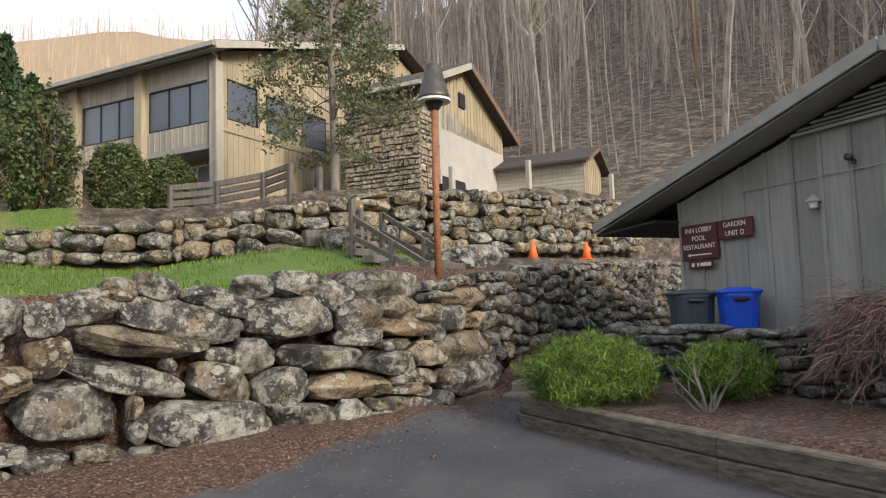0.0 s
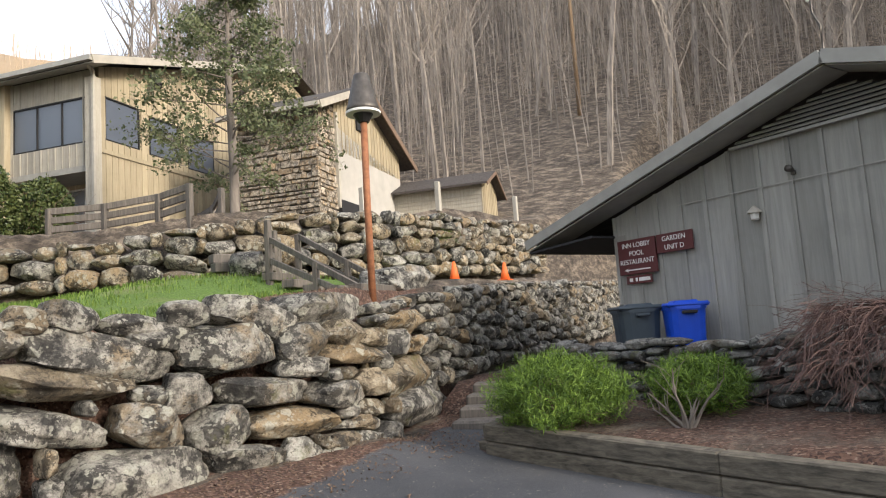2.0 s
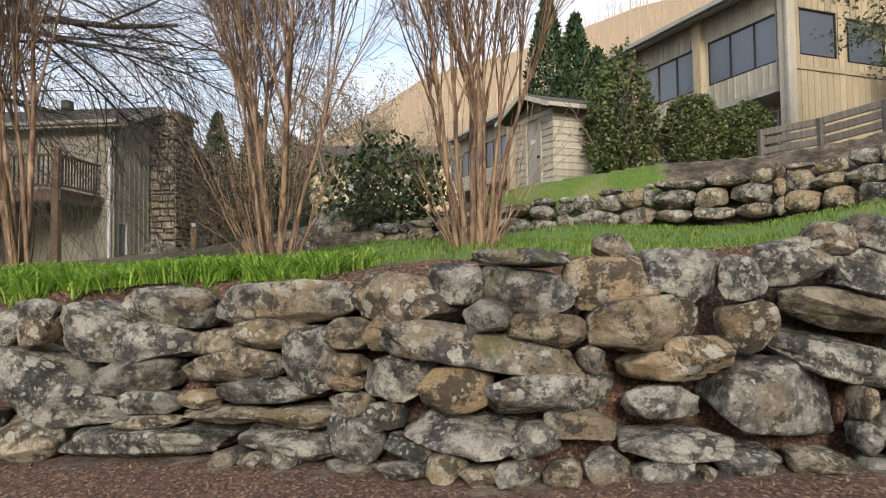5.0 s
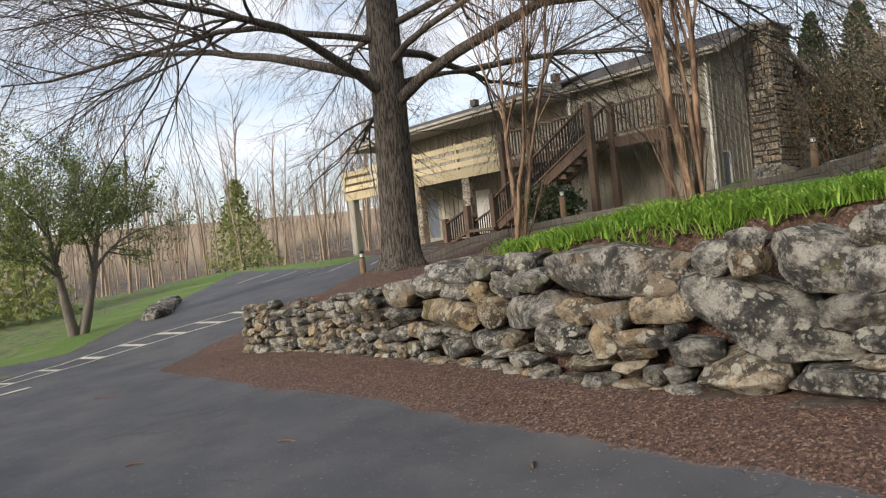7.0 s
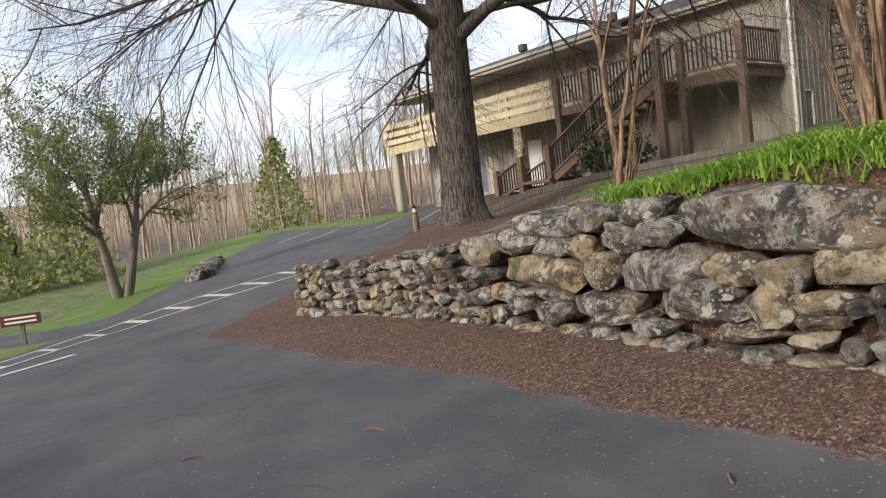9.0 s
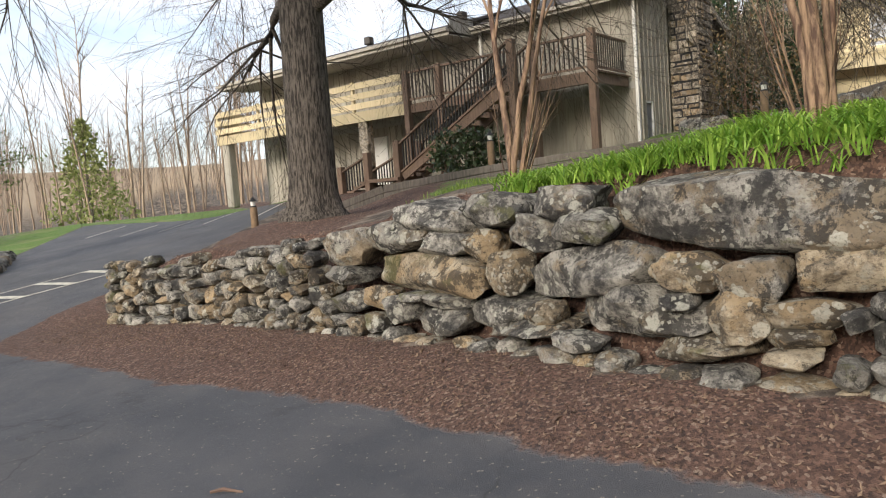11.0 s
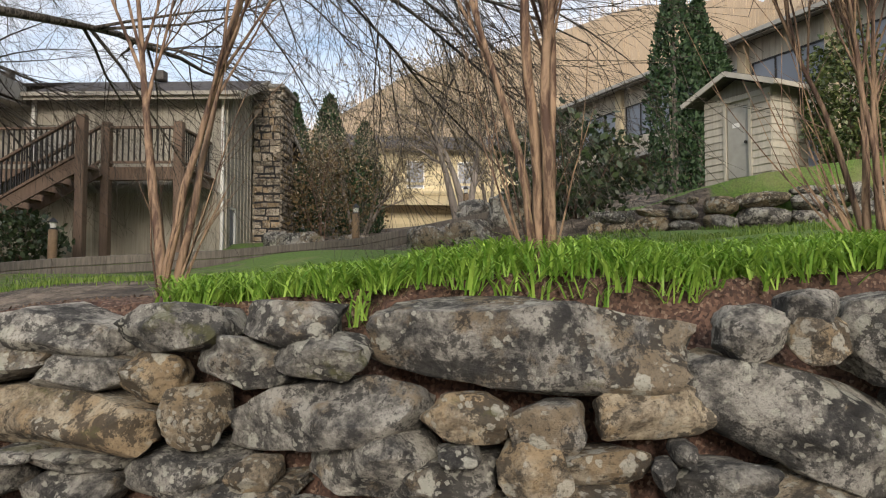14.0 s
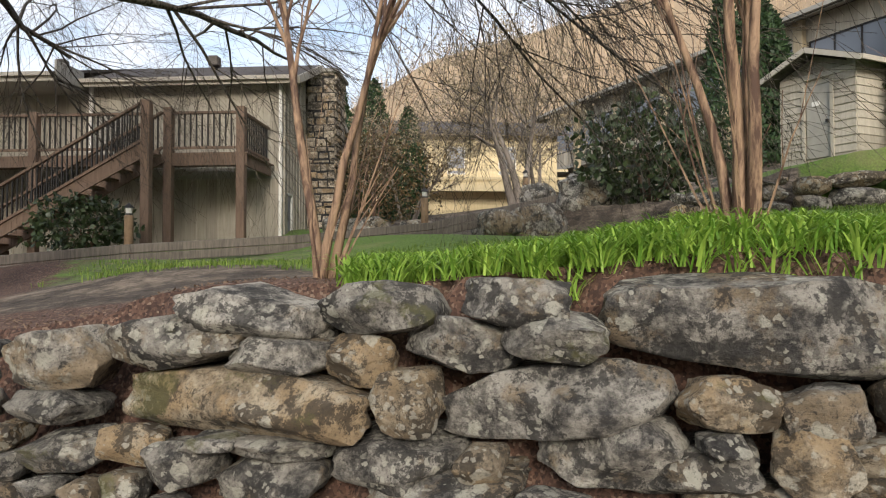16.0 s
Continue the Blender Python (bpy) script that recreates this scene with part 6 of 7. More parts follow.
def weeping_maple(x, y, rx, h, seed, label, twigs=150):
    rnd = random.Random(seed)
    e = plant("weeping_maple", x, y, label, "tree", "bare weeping maples")
    V, F = [], []
    add_tube(V, F, [Vector((0, 0, -0.1)), Vector((0.02, 0, 0.3)), Vector((-0.02, 0.01, 0.62)), Vector((0.0, 0.03, h * 0.8))], [0.055, 0.045, 0.04, 0.035], 8)
    mesh_part("trunk", V, F, M_BARK_GREY, e, True)
    V, F = [], []
    for _ in range(twigs):
        a = rnd.uniform(0, 6.28)
        o = Vector((math.cos(a), math.sin(a), 0))
        grow(V, F, rnd, Vector((0, 0, h * rnd.uniform(0.7, 0.9))), o + Vector((0, 0, rnd.uniform(0.0, 0.45))), rx * rnd.uniform(0.45, 0.95), 0.008, 0, [(5, 0.7, 0.55, 0.6, -0.13, 0.18, 3, 5), (3, 0.6, 0.5, 0.6, -0.16, 0.15, 3, 3), (0, 0, 0, 0, -0.15, 0.12, 3, 2)])
    V = [Vector((v.x, v.y, h * 0.9 + (v.z - h * 0.9) * 0.38)) if v.z > h * 0.9 else v for v in V]
    mesh_part("twig_dome", V, F, M_REDTWIG, e, stuff=True)
    return e


weeping_maple(6.5, 0.25, 0.85, 0.9, 71, "bare weeping maple with a dome of reddish twigs")
weeping_maple(5.7, -1.7, 0.55, 0.75, 72, "bare weeping maple with a dome of reddish twigs", 100)


# ---------- woods ----------
def bare_tree(V, F, rnd, x, y, z, h, r, sides=4, limbs=7):
    lean = Vector((rnd.gauss(0, 0.05), rnd.gauss(0, 0.05), 1))
    pts = [Vector((x, y, z - 0.5))]
    for k in range(4):
        lean = (lean + Vector((rnd.gauss(0, 0.03), rnd.gauss(0, 0.03), 0))).normalized()
        pts.append(pts[-1] + lean * h / 4)
    rad = [r, r * 0.85, r * 0.65, r * 0.4, r * 0.1]
    add_tube(V, F, pts, rad, sides)
    for k in range(limbs):
        f = rnd.uniform(0.4, 0.97) * 4
        i = min(int(f), 3)
        at = pts[i].lerp(pts[i + 1], f - i)
        a = rnd.uniform(0, 6.28)
        up = Vector((math.cos(a) * 0.6, math.sin(a) * 0.6, rnd.uniform(0.5, 1.1))).normalized()
        ln = h * rnd.uniform(0.08, 0.22)
        q = at + up * ln * 0.5 + Vector((0, 0, ln * 0.06))
        add_tube(V, F, [at, q, at + up * ln + Vector((0, 0, ln * 0.2))], [r * 0.28, r * 0.18, r * 0.05], 3)
        for _ in range(2):
            b = Vector((rnd.gauss(0, 0.6), rnd.gauss(0, 0.6), 0.8)).normalized()
            add_tube(V, F, [q, q + b * ln * 0.55], [r * 0.12, r * 0.04], 3)


def wood(name, label, seed, count, az0, az1, r0, r1, hmin, hmax, material, keep=None, rpow=0.6, limbs=7, thick=0.0095):
    rnd = random.Random(seed)
    V, F = [], []
    n = 0
    while n < count:
        a = radians(rnd.uniform(az0, az1))
        r = r0 + (r1 - r0) * rnd.random() ** rpow
        x, y = -math.sin(a) * r, math.cos(a) * r
        n += 1
        if keep and not keep(x, y):
            continue
        h = rnd.uniform(hmin, hmax)
        bare_tree(V, F, rnd, x, y, hz(x, y), h, h * thick * rnd.uniform(0.5, 1.15), 4, limbs)
    return tagged(new(name, from_lists(name, V, F, material)), label, "woods", kind="stuff")


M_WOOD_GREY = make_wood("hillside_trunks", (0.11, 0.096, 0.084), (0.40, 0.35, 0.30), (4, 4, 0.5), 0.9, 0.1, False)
# far hill bark made lighter and tan to carry the sunlight in its colour
M_WOOD_TAN = make_wood("sun_tinted_bare_trees", (0.36, 0.27, 0.18), (0.58, 0.46, 0.32), (4, 4, 0.5), 0.9, 0.05, False)
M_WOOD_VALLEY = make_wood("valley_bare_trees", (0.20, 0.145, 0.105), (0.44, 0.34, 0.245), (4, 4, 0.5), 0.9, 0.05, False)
wood("hillside_woods", "dense bare grey hardwood trunks on a steep leaf-covered slope", 101, 900, -118, -37, 33, 115, 13, 22, M_WOOD_GREY,
     lambda x, y: x > 27 or (x > 19 and y < 3) or y < -14, 0.62, 20, 0.0105)
wood("hillside_saplings", "thin bare saplings among the hillside trunks", 102, 2900, -118, -38, 32, 95, 4, 11, M_WOOD_GREY,
     lambda x, y: x > 29 or (x > 20 and y < 2) or y < -14, 0.6, 9, 0.0055)
wood("far_hill_woods", "bare woods covering the far hill, sunlight painted in as tan", 103, 3000, -46, 24, 85, 330, 5, 11, M_WOOD_TAN, None, 0.75, 6, 0.016)
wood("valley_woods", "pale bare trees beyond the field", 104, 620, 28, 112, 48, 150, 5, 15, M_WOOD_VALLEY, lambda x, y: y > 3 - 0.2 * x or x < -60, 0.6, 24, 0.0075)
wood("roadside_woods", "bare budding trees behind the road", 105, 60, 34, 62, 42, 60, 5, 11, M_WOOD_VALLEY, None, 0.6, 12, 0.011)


def cone_tree(x, y, r, h, seed, label, material, z=None, n=1900):
    rnd = random.Random(seed)
    e = plant("evergreen", x, y, label, "tree", z=z)
    V, F = [], []
    add_tube(V, F, [Vector((0, 0, -0.3)), Vector((0, 0, h * 0.9))], [0.14, 0.03], 6)
    mesh_part("trunk", V, F, M_BARK_GREY, e)
    V, F = [], []
    pts = []
    for _ in range(n):
        t = rnd.random() ** 1.3
        a = rnd.uniform(0, 6.28)
        rr = r * (1 - t) ** 0.8 * (0.15 + 0.95 * rnd.random() ** 0.6) * (1 + 0.35 * noise.noise((math.cos(a) * 2 + seed, math.sin(a) * 2, t * 8)))
        pts.append(Vector((rr * math.cos(a), rr * math.sin(a), 0.25 + t * h)))
    leaf_quads(V, F, rnd, pts, 0.17, 1.8, -0.3)
    mesh_part("crown", V, F, material, e)
    return e


cone_tree(-38.2, 33.4, 2.4, 5.8, 81, "pointed green cedar at the far side of the road", M_SPRING)
cone_tree(-36.5, 15.4, 2.1, 4.6, 82, "yellow-green young conifer in the field", M_SPRING)
cone_tree(-34.0, 17.6, 2.0, 4.6, 83, "yellow-green young conifer behind the road tree", M_SPRING)
clipped_shrub(-44.0, 14.0, 1.6, 1.6, 2.2, 84, "rounded golden shrub in the field", M_SPRING, 1500, 0.13, name="field_shrub")
clipped_shrub(-42.0, 15.6, 1.7, 1.6, 2.3, 85, "rounded dark shrub in the field", M_RHODO, 1500, 0.13, name="field_shrub")


# ---------- things round the grey building ----------
def text_part(name, body, size, m, parent, material):
    cu = bpy.data.curves.new(name, "FONT")
    cu.body, cu.size, cu.align_x, cu.align_y, cu.extrude = body, size, "CENTER", "CENTER", 0.002
    ob = bpy.data.objects.new(name, cu)
    me = bpy.data.meshes.new_from_object(ob)
    bpy.data.objects.remove(ob)
    me.materials.append(material)
    t = new(name, me)
    t.parent = parent
    t.matrix_basis = m
    return t


DG = facing(9.43, 3.03, -0.457, -0.889)
UP = Matrix.Rotation(radians(90), 4, "X")


def wall_sign(x0, x1, z0, z1, lines, label, size, arrow=False):
    e = thing("wall_sign", DG @ Matrix.Translation(((x0 + x1) / 2, -0.05, (z0 + z1) / 2)), label, "sign", "signs on the grey wall")
    part("board", box_bm((x1 - x0, 0.03, z1 - z0), None, 0.004), M_SIGN, e)
    for k, (t, z) in enumerate(lines):
        text_part("lettering", t, size, Matrix.Translation((0, -0.018, z)) @ UP, e, M_LETTER)
    if arrow:
        bm = bmesh.new()
        add_box(bm, (0.36, 0.004, 0.016), Matrix.Translation((0.02, -0.018, -0.165)))
        v = [bm.verts.new(p) for p in ((-0.21, -0.018, -0.165), (-0.15, -0.018, -0.14), (-0.15, -0.018, -0.19))]
        bm.faces.new(v)
        part("arrow", bm, M_LETTER, e)
    return e


wall_sign(0.06, 0.66, 2.03, 2.47, [("INN LOBBY", 0.145), ("POOL", 0.04), ("RESTAURANT", -0.065)], "maroon board sign with white directions to lobby, pool and restaurant", 0.088, True)
wall_sign(0.68, 1.2, 2.24, 2.47, [("GARDEN", 0.05), ("UNIT D", -0.055)], "maroon board sign with white building name", 0.085)
small = thing("wall_sign", DG @ Matrix.Translation((0.36, -0.05, 1.96)), "small maroon sign strip with white numbers", "sign", "signs on the grey wall")
part("board", box_bm((0.4, 0.025, 0.1), None, 0.003), M_SIGN, small)
for k, w in enumerate((0.05, 0.03, 0.09, 0.09)):
    part("number_bar", box_bm((w, 0.004, 0.045), Matrix.Translation((-0.12 + k * 0.085, -0.015, 0))), M_LETTER, small)


def lantern(x, z):
    e = thing("wall_lantern", DG @ Matrix.Translation((x, 0, z)) @ Matrix.Scale(0.6, 4), "small beige metal wall lantern with a hood", "lamp", "lanterns on the grey wall")
    part("back_plate", box_bm((0.1, 0.02, 0.16), Matrix.Translation((0, -0.03, 0)), 0.004), M_TRIM, e)
    part("hood", tube_bm([(0, -0.11, 0.02), (0, -0.11, 0.05), (0, -0.11, 0.12), (0, -0.11, 0.15)], [0.13, 0.12, 0.05, 0.02], 10), M_TRIM, e)
    part("glass", tube_bm([(0, -0.11, -0.09), (0, -0.11, 0.02)], [0.065, 0.08], 8), M_WHITE, e)
    part("base_ring", tube_bm([(0, -0.11, -0.11), (0, -0.11, -0.09)], [0.07, 0.08], 8), M_TRIM, e)


lantern(2.01, 2.5)
lantern(4.16, 2.46)
spot = thing("floodlight", DG @ Matrix.Translation((2.46, 0, 2.88)) @ Matrix.Scale(0.75, 4), "small grey floodlight on the boards", "lamp")
part("mount", box_bm((0.06, 0.04, 0.06), Matrix.Translation((0, -0.03, -0.03)), 0.005), M_LAMPMETAL, spot)
part("lamp_head", tube_bm([(0, -0.05, 0.0), (0.0, -0.12, 0.02), (0, -0.16, 0.02)], [0.03, 0.05, 0.05], 10), M_LAMPMETAL, spot, "", True)
ant = thing("antenna", DG @ Matrix.Translation((3.1, -0.4, 3.85)), "thin white antenna mast on the roof peak", "antenna")
part("mast", tube_bm([(0, 0, 0), (0.0, 0, 0.25), (-0.06, 0, 0.4), (-0.06, 0, 0.85)], [0.015, 0.015, 0.012, 0.012], 6), M_LAMPMETAL, ant)
part("aerial", box_bm((0.035, 0.035, 0.2), Matrix.Translation((-0.085, 0, 0.62)), 0.01), M_WHITE, ant)
part("aerial", box_bm((0.03, 0.03, 0.1), Matrix.Translation((-0.06, 0, 0.85)), 0.01), M_WHITE, ant)


def waste_bin(name, x, y, r, h, material, label, lid_material, turn):
    e = thing(name, Matrix.Translation((x, y, hz(x, y))) @ Matrix.Rotation(turn, 4, "Z"), label, "bin", "bins by the grey wall")
    bm = bmesh.new()
    sq = []
    for z, k in ((0.0, 0.8), (h * 0.9, 1.0), (h * 0.9, 1.06), (h * 0.95, 1.06)):
        ring = []
        for q in range(24):
            t = 2 * math.pi * q / 24
            c, s_ = math.cos(t), math.sin(t)
            f = 1 / (abs(c) ** 4 + abs(s_) ** 4) ** 0.25
            ring.append(bm.verts.new((c * f * r * k, s_ * f * r * 0.85 * k, z)))
        sq.append(ring)
    for a, c in zip(sq, sq[1:]):
        for q in range(24):
            bm.faces.new((a[q], a[(q + 1) % 24], c[(q + 1) % 24], c[q]))
    bm.faces.new(sq[0][::-1])
    bm.faces.new(sq[-1])
    part("body", bm, material, e)
    bm = bmesh.new()
    add_box(bm, (2.16 * r, 1.85 * r, 0.05), Matrix.Translation((0, 0, h * 0.97)), 0.02)
    add_box(bm, (1.3 * r, 1.1 * r, 0.05), Matrix.Translation((0, 0, h * 1.0)), 0.02)
    part("lid", bm, lid_material, e)
    for s_ in (-1, 1):
        part("handle", box_bm((0.07, 0.16, 0.035), Matrix.Translation((s_ * r * 1.12, 0, h * 0.86)), 0.01), M_BLACK if material is M_BLUE else material, e)
    return e


waste_bin("waste_bin", 8.62, 2.68, 0.29, 0.76, M_BIN, "dark grey plastic waste bin with a flat lid", M_BIN, 0.5)
waste_bin("recycling_bin", 8.52, 2.12, 0.25, 0.76, M_BLUE, "bright blue plastic recycling bin with a lid", M_BLUE, 0.4)

bed_lamp = thing("garden_spotlight", Matrix.Translation((5.7, -0.75, hz(5.7, -0.75))), "small round black garden spotlight on a stake in the bed", "lamp")
part("stake", tube_bm([(0, 0, -0.12), (0, 0, 0.07)], [0.012, 0.014], 6), M_BLACK, bed_lamp)
part("lamp_head", tube_bm([(0.05, 0, 0.09), (0.0, 0, 0.1), (-0.06, 0, 0.12), (-0.08, 0, 0.125)], [0.025, 0.05, 0.058, 0.052], 12), M_BLACK, bed_lamp, "", True)

# landscape timbers round the planting bed
bed = thing("planting_bed_edge", Matrix.Identity(4), "two courses of old dark landscape timbers edging the mulched bed", "edging", kind="structure")
TL = [(6.02, 3.42), (5.35, 1.40), (4.82, -0.22), (4.2, -2.1), (3.5, -4.2), (2.8, -6.2)]
for k, ((ax, ay), (cx, cy)) in enumerate(zip(TL, TL[1:])):
    for j in range(2):
        o = 0.12 if j else 0.0
        za, zc = 0.047 * ax + 0.031 * ay, 0.047 * cx + 0.031 * cy
        tilt = 0.155 * j
        bar(bed, "timber", (ax, ay, max(za + 0.06, 0.42 - k * 0.05) + tilt - 0.02), (cx, cy, max(zc + 0.06, 0.42 - (k + 1) * 0.05) + tilt - 0.02), 0.15, 0.15, M_SLEEPER, 0.014)
bar(bed, "timber", (6.06, 3.5, 0.42), (7.3, 3.2, 0.46), 0.15, 0.14, M_SLEEPER, 0.014)
bar(bed, "timber", (6.08, 3.46, 0.56), (7.0, 3.25, 0.66), 0.15, 0.14, M_SLEEPER, 0.014)

# steps up beside the wall corner
steps = thing("garden_steps", Matrix.Identity(4), "short flight of worn stone and timber steps by the wall corner", "steps", kind="structure")
for k in range(4):
    x = 7.15 + 0.3 * k
    z = 0.44 + 0.105 * (k + 1)
    ob = part("step", box_bm((0.34, 0.72, 0.13), Matrix.Translation((x, 3.98 + 0.06 * k, z - 0.075)) @ Matrix.Rotation(0.22 + 0.05 * (k % 2), 4, "Z"), 0.025), M_FENCE, steps)

# ---------- lamp, cones, timber stair ----------
lz = hz(7.5, 5.6)
lamp = thing("path_lamp", Matrix.Translation((7.5, 5.6, lz)), "rusty steel lamp post with a tapered grey metal shade", "street lamp")
part("post", tube_bm([(0, 0, -0.2), (0.0, 0, 1.0), (0.02, 0, 2.16)], [0.048, 0.046, 0.044], 10), M_RUST, lamp, "", True)
part("shade", tube_bm([(0.02, 0, 2.26), (0.02, 0, 2.31), (0.02, 0, 2.34), (0.02, 0, 2.74), (0.02, 0, 2.76)], [0.21, 0.215, 0.2, 0.105, 0.09], 18), M_LAMPMETAL, lamp, "", True)
part("rim", tube_bm([(0.02, 0, 2.235), (0.02, 0, 2.265)], [0.225, 0.225], 18), M_WHITE, lamp)
part("socket", tube_bm([(0.02, 0, 2.13), (0.02, 0, 2.235)], [0.07, 0.13], 12), M_BLACK, lamp)


def cone(x, y):
    e = thing("traffic_cone", Matrix.Translation((x, y, hz(x, y))) @ Matrix.Scale(0.75, 4), "orange plastic traffic cone on the grass", "cone", "traffic cones")
    part("base", box_bm((0.34, 0.34, 0.035), Matrix.Translation((0, 0, 0.017)), 0.01), M_CONE, e)
    part("body", tube_bm([(0, 0, 0.03), (0, 0, 0.25), (0, 0, 0.5)], [0.135, 0.085, 0.03], 14), M_CONE, e, "", True)
    return e


cone(11.7, 6.65)
cone(13.3, 6.35)

stair = thing("timber_stair", Matrix.Identity(4), "weathered grey timber stair with slanting handrails", "stair")
for dx in (0.0, 0.95):
    a = Vector((8.2 + dx, 7.9 + dx * 0.25, 0))
    c = Vector((7.75 + dx, 5.95 + dx * 0.1, 0))
    za, zc = hz(a.x, a.y), hz(c.x, c.y)
    bar(stair, "post", (a.x, a.y, za - 0.2), (a.x, a.y, za + 0.7), 0.08, 0.08, M_FENCE, 0.008)
    m_ = a.lerp(c, 0.55)
    bar(stair, "post", (m_.x, m_.y, hz(m_.x, m_.y) - 0.2), (m_.x, m_.y, hz(m_.x, m_.y) + 0.45), 0.08, 0.08, M_FENCE, 0.008)
    for up_, dn in ((0.68, 0.05), (0.36, -0.1)):
        bar(stair, "rail", (a.x, a.y, za + up_), (c.x, c.y, zc + dn), 0.04, 0.085, M_FENCE, 0.006)
for k in range(5):
    p = Vector((8.65, 7.9, 0)).lerp(Vector((8.2, 6.0, 0)), k / 4)
    bar(stair, "tread", (p.x - 0.5, p.y, hz(p.x, p.y) + 0.05), (p.x + 0.5, p.y + 0.12, hz(p.x, p.y) + 0.05), 0.2, 0.12, M_FENCE, 0.01)

gate_stair = thing("terrace_steps", Matrix.Identity(4), "timber steps through the gap in the upper wall", "steps")
for k in range(2):
    z = 2.72 + 0.17 * k
    bar(gate_stair, "tread", (8.35 + 0.15 * k, 9.22 + 0.2 * k, z), (9.25 + 0.15 * k, 8.78 + 0.2 * k, z), 0.26, 0.15, M_FENCE, 0.012)
for x, y in ((8.2, 7.9), (9.05, 8.55), (9.87, 9.2)):
    bar(gate_stair, "post", (x, y, hz(x, y) - 0.2), (x, y, 3.3), 0.09, 0.09, M_FENCE, 0.01)
for z in (2.75, 2.95, 3.15):
    bar(gate_stair, "rail", (9.87, 9.2, z), (8.2, 7.9, z - 0.15), 0.045, 0.09, M_FENCE, 0.006)


def fence(name, pts, rise, label, rails=(0.4, 0.8), h=0.95, sink=0.25):
    e = thing(name, Matrix.Identity(4), label, "fence")
    for x, y in pts:
        z = hz(x, y) + rise
        bar(e, "post", (x, y, z - sink - rise), (x, y, z + h), 0.11, 0.11, M_FENCE, 0.01)
    for (ax, ay), (cx, cy) in zip(pts, pts[1:]):
        for r in rails:
            bar(e, "rail", (ax, ay, hz(ax, ay) + rise + r), (cx, cy, hz(cx, cy) + rise + r), 0.05, 0.13, M_FENCE, 0.008)
    return e


fence("terrace_fence", [(8.6, 13.9), (9.1, 12.9), (9.55, 11.9), (9.6, 11.1)], 0.0, "weathered grey post-and-rail fence on the terrace", (0.2, 0.38, 0.56), 0.62)
fence("terrace_fence", [(10.5, 11.2), (11.6, 12.6), (12.4, 13.9)], 0.0, "weathered grey post-and-rail fence at the lodge", (0.28, 0.55), 0.62)
for x, y in ((13.0, 9.5), (15.4, 8.9), (19.6, 8.6)):
    e = thing("stub_post", Matrix.Translation((x, y, hz(x, y))), "short pale wooden stub post above the wall", "post", "stub posts")
    part("post", box_bm((0.12, 0.12, 0.75), Matrix.Translation((0, 0, 0.3)), 0.012), M_TRIM, e)
jun = juniper(15.2, 8.75, 0.95, 0.5, 0.5, 64, "bright green creeper hanging over the upper wall", 3500)

# loose boulders
def boulder(x, y, w, d, h, seed, data, label="weathered grey boulder lying on the ground", sink=0.25, turn=0.0):
    o = new("boulder", data[seed % len(data)])
    o.matrix_basis = Matrix.Translation((x, y, hz(x, y) + h * (0.5 - sink))) @ Matrix.Rotation(turn, 4, "Z") @ Matrix.Diagonal((w, d, h, 1))
    return tagged(o, label, "boulder", "loose boulders")


for k, (x, y, w, d, h) in enumerate(((9.3, 6.3, 1.5, 0.8, 0.45), (8.7, 8.8, 0.8, 0.6, 0.5), (-1.35, 19.3, 1.0, 0.8, 0.75), (-0.35, 19.6, 1.25, 0.9, 1.0), (0.75, 19.9, 1.1, 0.9, 1.05), (1.75, 20.2, 1.5, 1.0, 1.1),
                                     (-0.9, 21.3, 1.4, 1.0, 0.9), (-2.6, 22.5, 1.0, 0.8, 0.7), (-3.9, 21.6, 1.1, 0.9, 0.75), (0.6, 22.2, 1.3, 0.9, 0.8), (-4.4, 23.6, 0.9, 0.8, 0.6))):
    boulder(x, y, w, d, h, k, R_MAIN, turn=k * 0.8)
for k in range(9):
    boulder(-22.6 - 0.42 * k + 0.2 * (k % 3), 16.3 + 0.35 * k, 0.8, 0.6, 0.5, k, R_FAR, "dark rock in the low pile by the road tree", turn=k)


# bollard lamps along the paths
def bollard(x, y, h=0.8):
    e = thing("bollard_light", Matrix.Translation((x, y, hz(x, y))), "wooden bollard with a small black lantern on top", "lamp", "bollard lights")
    part("post", tube_bm([(0, 0, -0.2), (0, 0, h - 0.02), (0, 0, h)], [0.085, 0.08, 0.07], 12), M_POST, e, "", True)
    part("lantern_base", tube_bm([(0, 0, h), (0, 0, h + 0.03)], [0.075, 0.06], 10), M_BLACK, e)
    part("lantern_glass", tube_bm([(0, 0, h + 0.03), (0, 0, h + 0.13)], [0.05, 0.06], 8), M_WHITE, e)
    part("lantern_roof", tube_bm([(0, 0, h + 0.13), (0, 0, h + 0.17), (0, 0, h + 0.22)], [0.09, 0.06, 0.01], 10), M_BLACK, e)


for x, y in ((-13.15, 16.3), (-8.4, 18.7), (-2.8, 19.9), (0.6, 23.4)):
    bollard(x, y)

edge = thing("path_edging", Matrix.Identity(4), "low grey landscape timbers along the path below the deck", "edging", kind="structure")
EP = [(-12.6, 17.0), (-10.6, 17.65), (-8.3, 18.35), (-5.5, 19.2), (-2.7, 19.75), (0.3, 20.3)]
for (ax, ay), (cx, cy) in zip(EP, EP[1:]):
    for up_ in (0.02, 0.19):
        bar(edge, "timber", (ax, ay, hz(ax, ay) + up_), (cx, cy, hz(cx, cy) + up_), 0.16, 0.16, M_FENCE, 0.012)

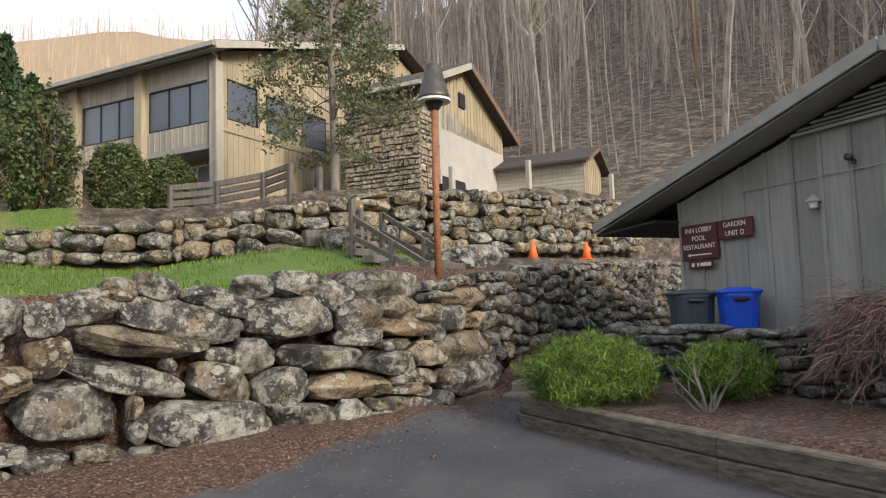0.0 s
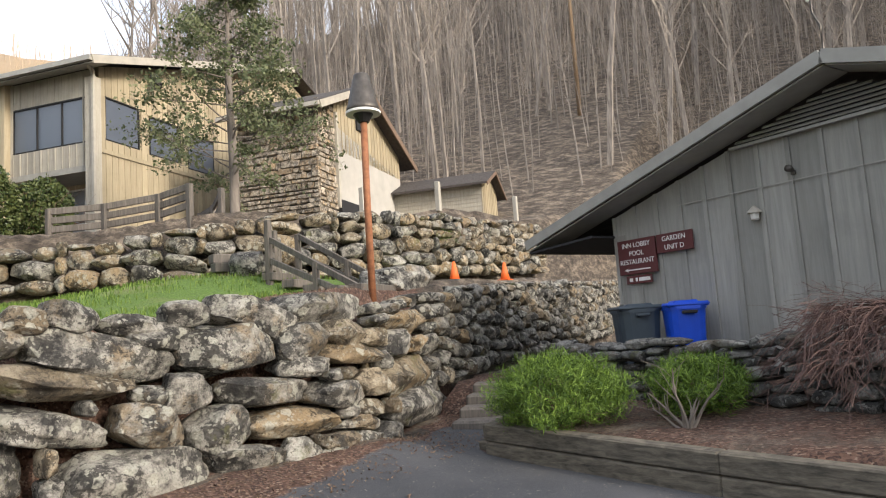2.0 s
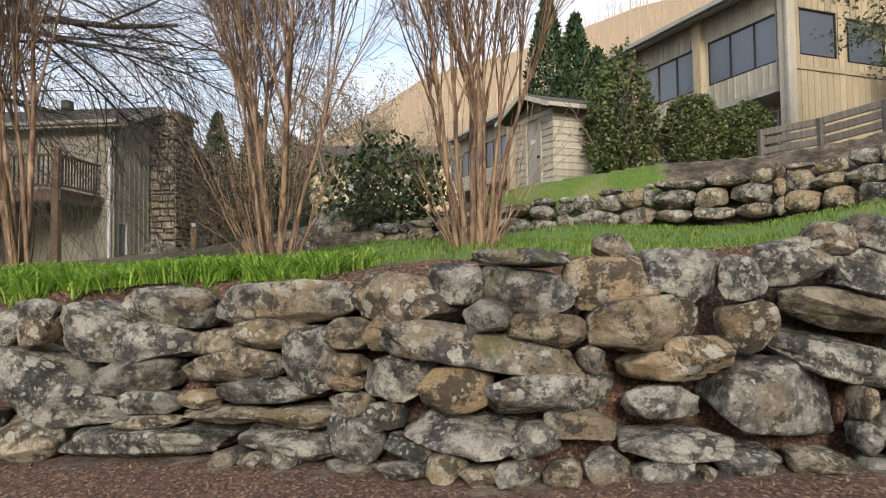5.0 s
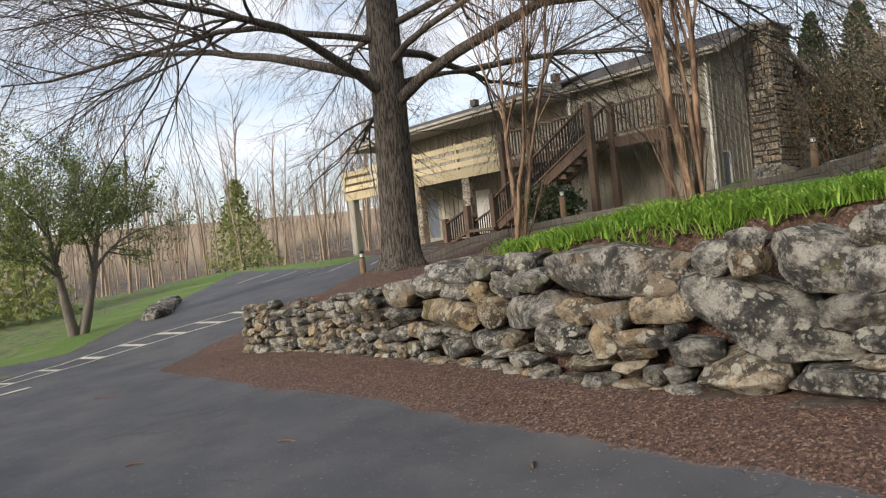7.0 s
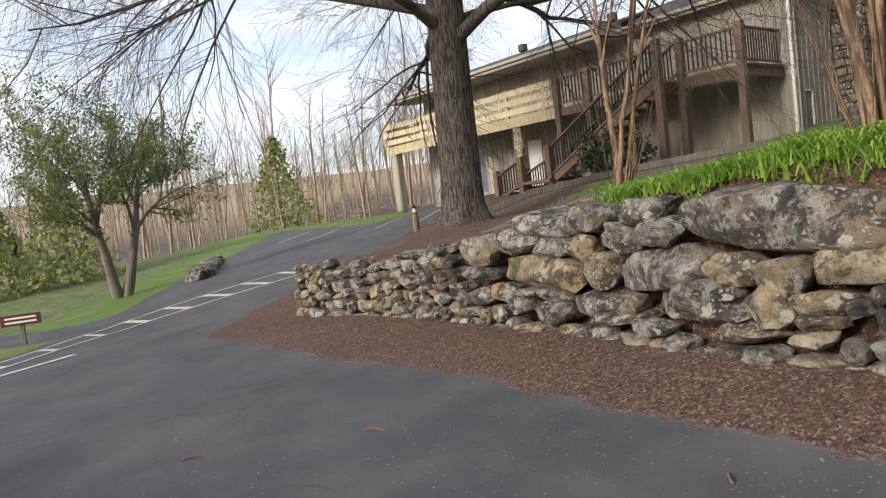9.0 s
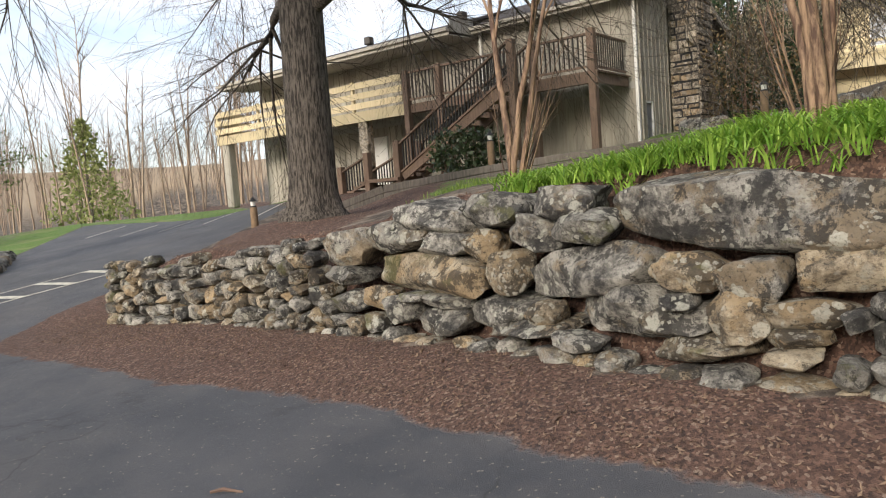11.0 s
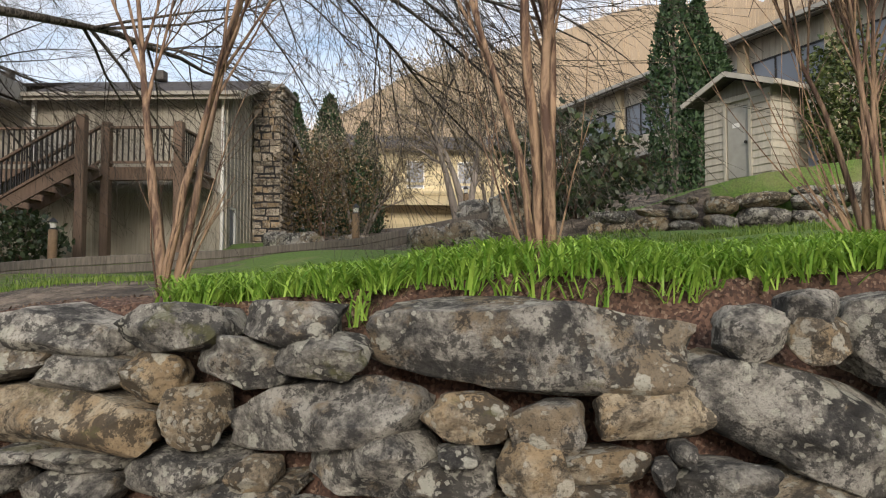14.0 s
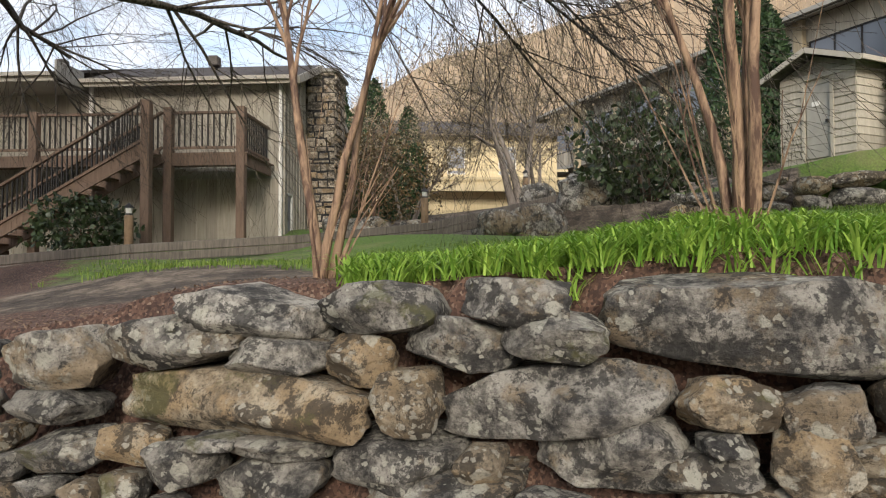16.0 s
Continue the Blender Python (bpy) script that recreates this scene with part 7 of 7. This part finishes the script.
# ---------- road markings and road sign ----------
def strip(parent, a, c, w, name="stripe"):
    n = max(1, int((Vector(c) - Vector(a)).length / 0.5))
    d = (Vector(c) - Vector(a)).normalized()
    s_ = Vector((-d.y, d.x)) * w / 2
    V, F = [], []
    for k in range(n + 1):
        p = Vector(a).lerp(Vector(c), k / n)
        for q in (p + s_, p - s_):
            V.append((q.x, q.y, hz(q.x, q.y) + 0.012))
    for k in range(n):
        F.append((2 * k, 2 * k + 1, 2 * k + 3, 2 * k + 2))
    ob = new(name, from_lists(name, V, F, M_LINE))
    ob.parent = parent
    return ob


marks = thing("road_markings", Matrix.Identity(4), "worn pale road paint: walkway ladder and arrow", "marking", kind="structure")
LADDER = [((-14.9, 4.3), (-14.1, 4.4)), ((-15.6, 5.5), (-14.8, 5.6)), ((-16.35, 6.7), (-15.6, 6.8)), ((-17.1, 7.9), (-16.3, 8.0)), ((-17.83, 9.19), (-16.97, 9.22)), ((-18.7, 10.57), (-17.5, 10.45)), ((-19.1, 11.8), (-17.85, 11.7)), ((-18.75, 12.7), (-17.3, 12.5)),
          ((-18.27, 13.53), (-16.73, 13.29)), ((-17.7, 14.35), (-16.1, 13.98)), ((-17.1, 15.15), (-15.6, 14.7))]
for (a, c), (a2, c2) in zip(LADDER, LADDER[1:]):
    strip(marks, a, a2, 0.09)
    strip(marks, c, c2, 0.09)
for a, c in LADDER:
    strip(marks, a, c, 0.16)
strip(marks, (-15.16, 7.4), (-15.4, 8.8), 0.2, "arrow")
for k in range(5):
    strip(marks, (-16.5 - 2.6 * k, 20.6 + 0.7 * k), (-17.6 - 2.6 * k, 23.6 + 0.7 * k), 0.09)

rs = thing("road_sign", Matrix.Translation((-20.2, 9.9, hz(-20.2, 9.9))) @ Matrix.Rotation(radians(55), 4, "Z"), "low dark wooden sign board with white lettering on a post", "sign")
part("post", box_bm((0.09, 0.09, 0.75), Matrix.Translation((0, 0, 0.3)), 0.008), M_FENCE, rs)
sb = part("board", box_bm((0.85, 0.04, 0.26), Matrix.Translation((0, -0.06, 0.6)), 0.006), M_SIGN, rs, "dark sign board")
for z in (0.65, 0.55):
    part("lettering_bar", box_bm((0.66, 0.006, 0.045), Matrix.Translation((0, -0.083, z))), M_LETTER, sb)

# fallen sticks on the asphalt
for k, (x, y, a, ln) in enumerate(((-11.5, 7.9, 0.4, 0.9), (-5.8, 6.4, 0.3, 0.18), (-4.2, 7.3, 1.2, 0.12), (-3.1, 6.1, 2.0, 0.14), (-6.9, 5.6, 0.9, 0.16), (4.6, 3.4, 0.5, 0.15))):
    e = new("fallen_stick", mesh_of("fallen_stick", tube_bm([(0, 0, 0), (ln * 0.4, ln * 0.05, 0.01), (ln, -ln * 0.04, 0.0)], [0.008, 0.011, 0.005], 5), M_TWIG))
    e.matrix_basis = Matrix.Translation((x, y, hz(x, y) + 0.012)) @ Matrix.Rotation(a, 4, "Z")
    tagged(e, "small fallen brown stick on the asphalt", "stick", "fallen sticks")

# utility pole and wires on the hillside
pz = hz(42.5, 13.2)
pole = thing("utility_pole", Matrix.Translation((42.5, 13.2, pz)), "wooden utility pole with two crossarms among the trees", "pole")
part("pole", tube_bm([(0, 0, -0.5), (0, 0, 13.5)], [0.15, 0.1], 8), M_POST, pole, "", True)
for z in (11.6, 12.9):
    part("crossarm", box_bm((0.14, 2.2, 0.16), Matrix.Translation((-0.15, 0, z)), 0.01), M_POST, pole)
for k, dz in enumerate((11.75, 12.05, 13.05)):
    pts = [Vector((42.4, 13.2, pz + dz)).lerp(Vector((20.0, -26.0, pz + dz + 1.5)), q / 10) - Vector((0, 0, 1.6 * (1 - (q / 5 - 1) ** 2))) for q in range(11)]
    e = new("power_line", mesh_of("power_line", tube_bm(pts, [0.02] * 11, 4), M_BLACK))
    tagged(e, "thin black overhead power line across the woods", "cable", "power lines")

# small far house in the valley
vh = thing("valley_house", turned(-58.0, 18.0, 60) @ Matrix.Translation((0, 0, hz(-58, 18))), "small cream house far off in the field", "house")
board_wall(vh, I4, 0, 6.0, -0.3, 2.4, [(2.2, 3.2, 0.8, 1.9)], M_YELLOW, 0.25, horizontal=True)
window(vh, I4, 2.2, 3.2, 0.8, 1.9, 2, M_WHITE)
slab(vh, "roof", ((-0.4, -0.4, 2.4), (6.4, -0.4, 2.4), (6.4, 2.5, 3.8), (-0.4, 2.5, 3.8)), 0.1, M_ROOF)
slab(vh, "roof", ((-0.4, 2.5, 3.8), (6.4, 2.5, 3.8), (6.4, 5.4, 2.4), (-0.4, 5.4, 2.4)), 0.1, M_ROOF)
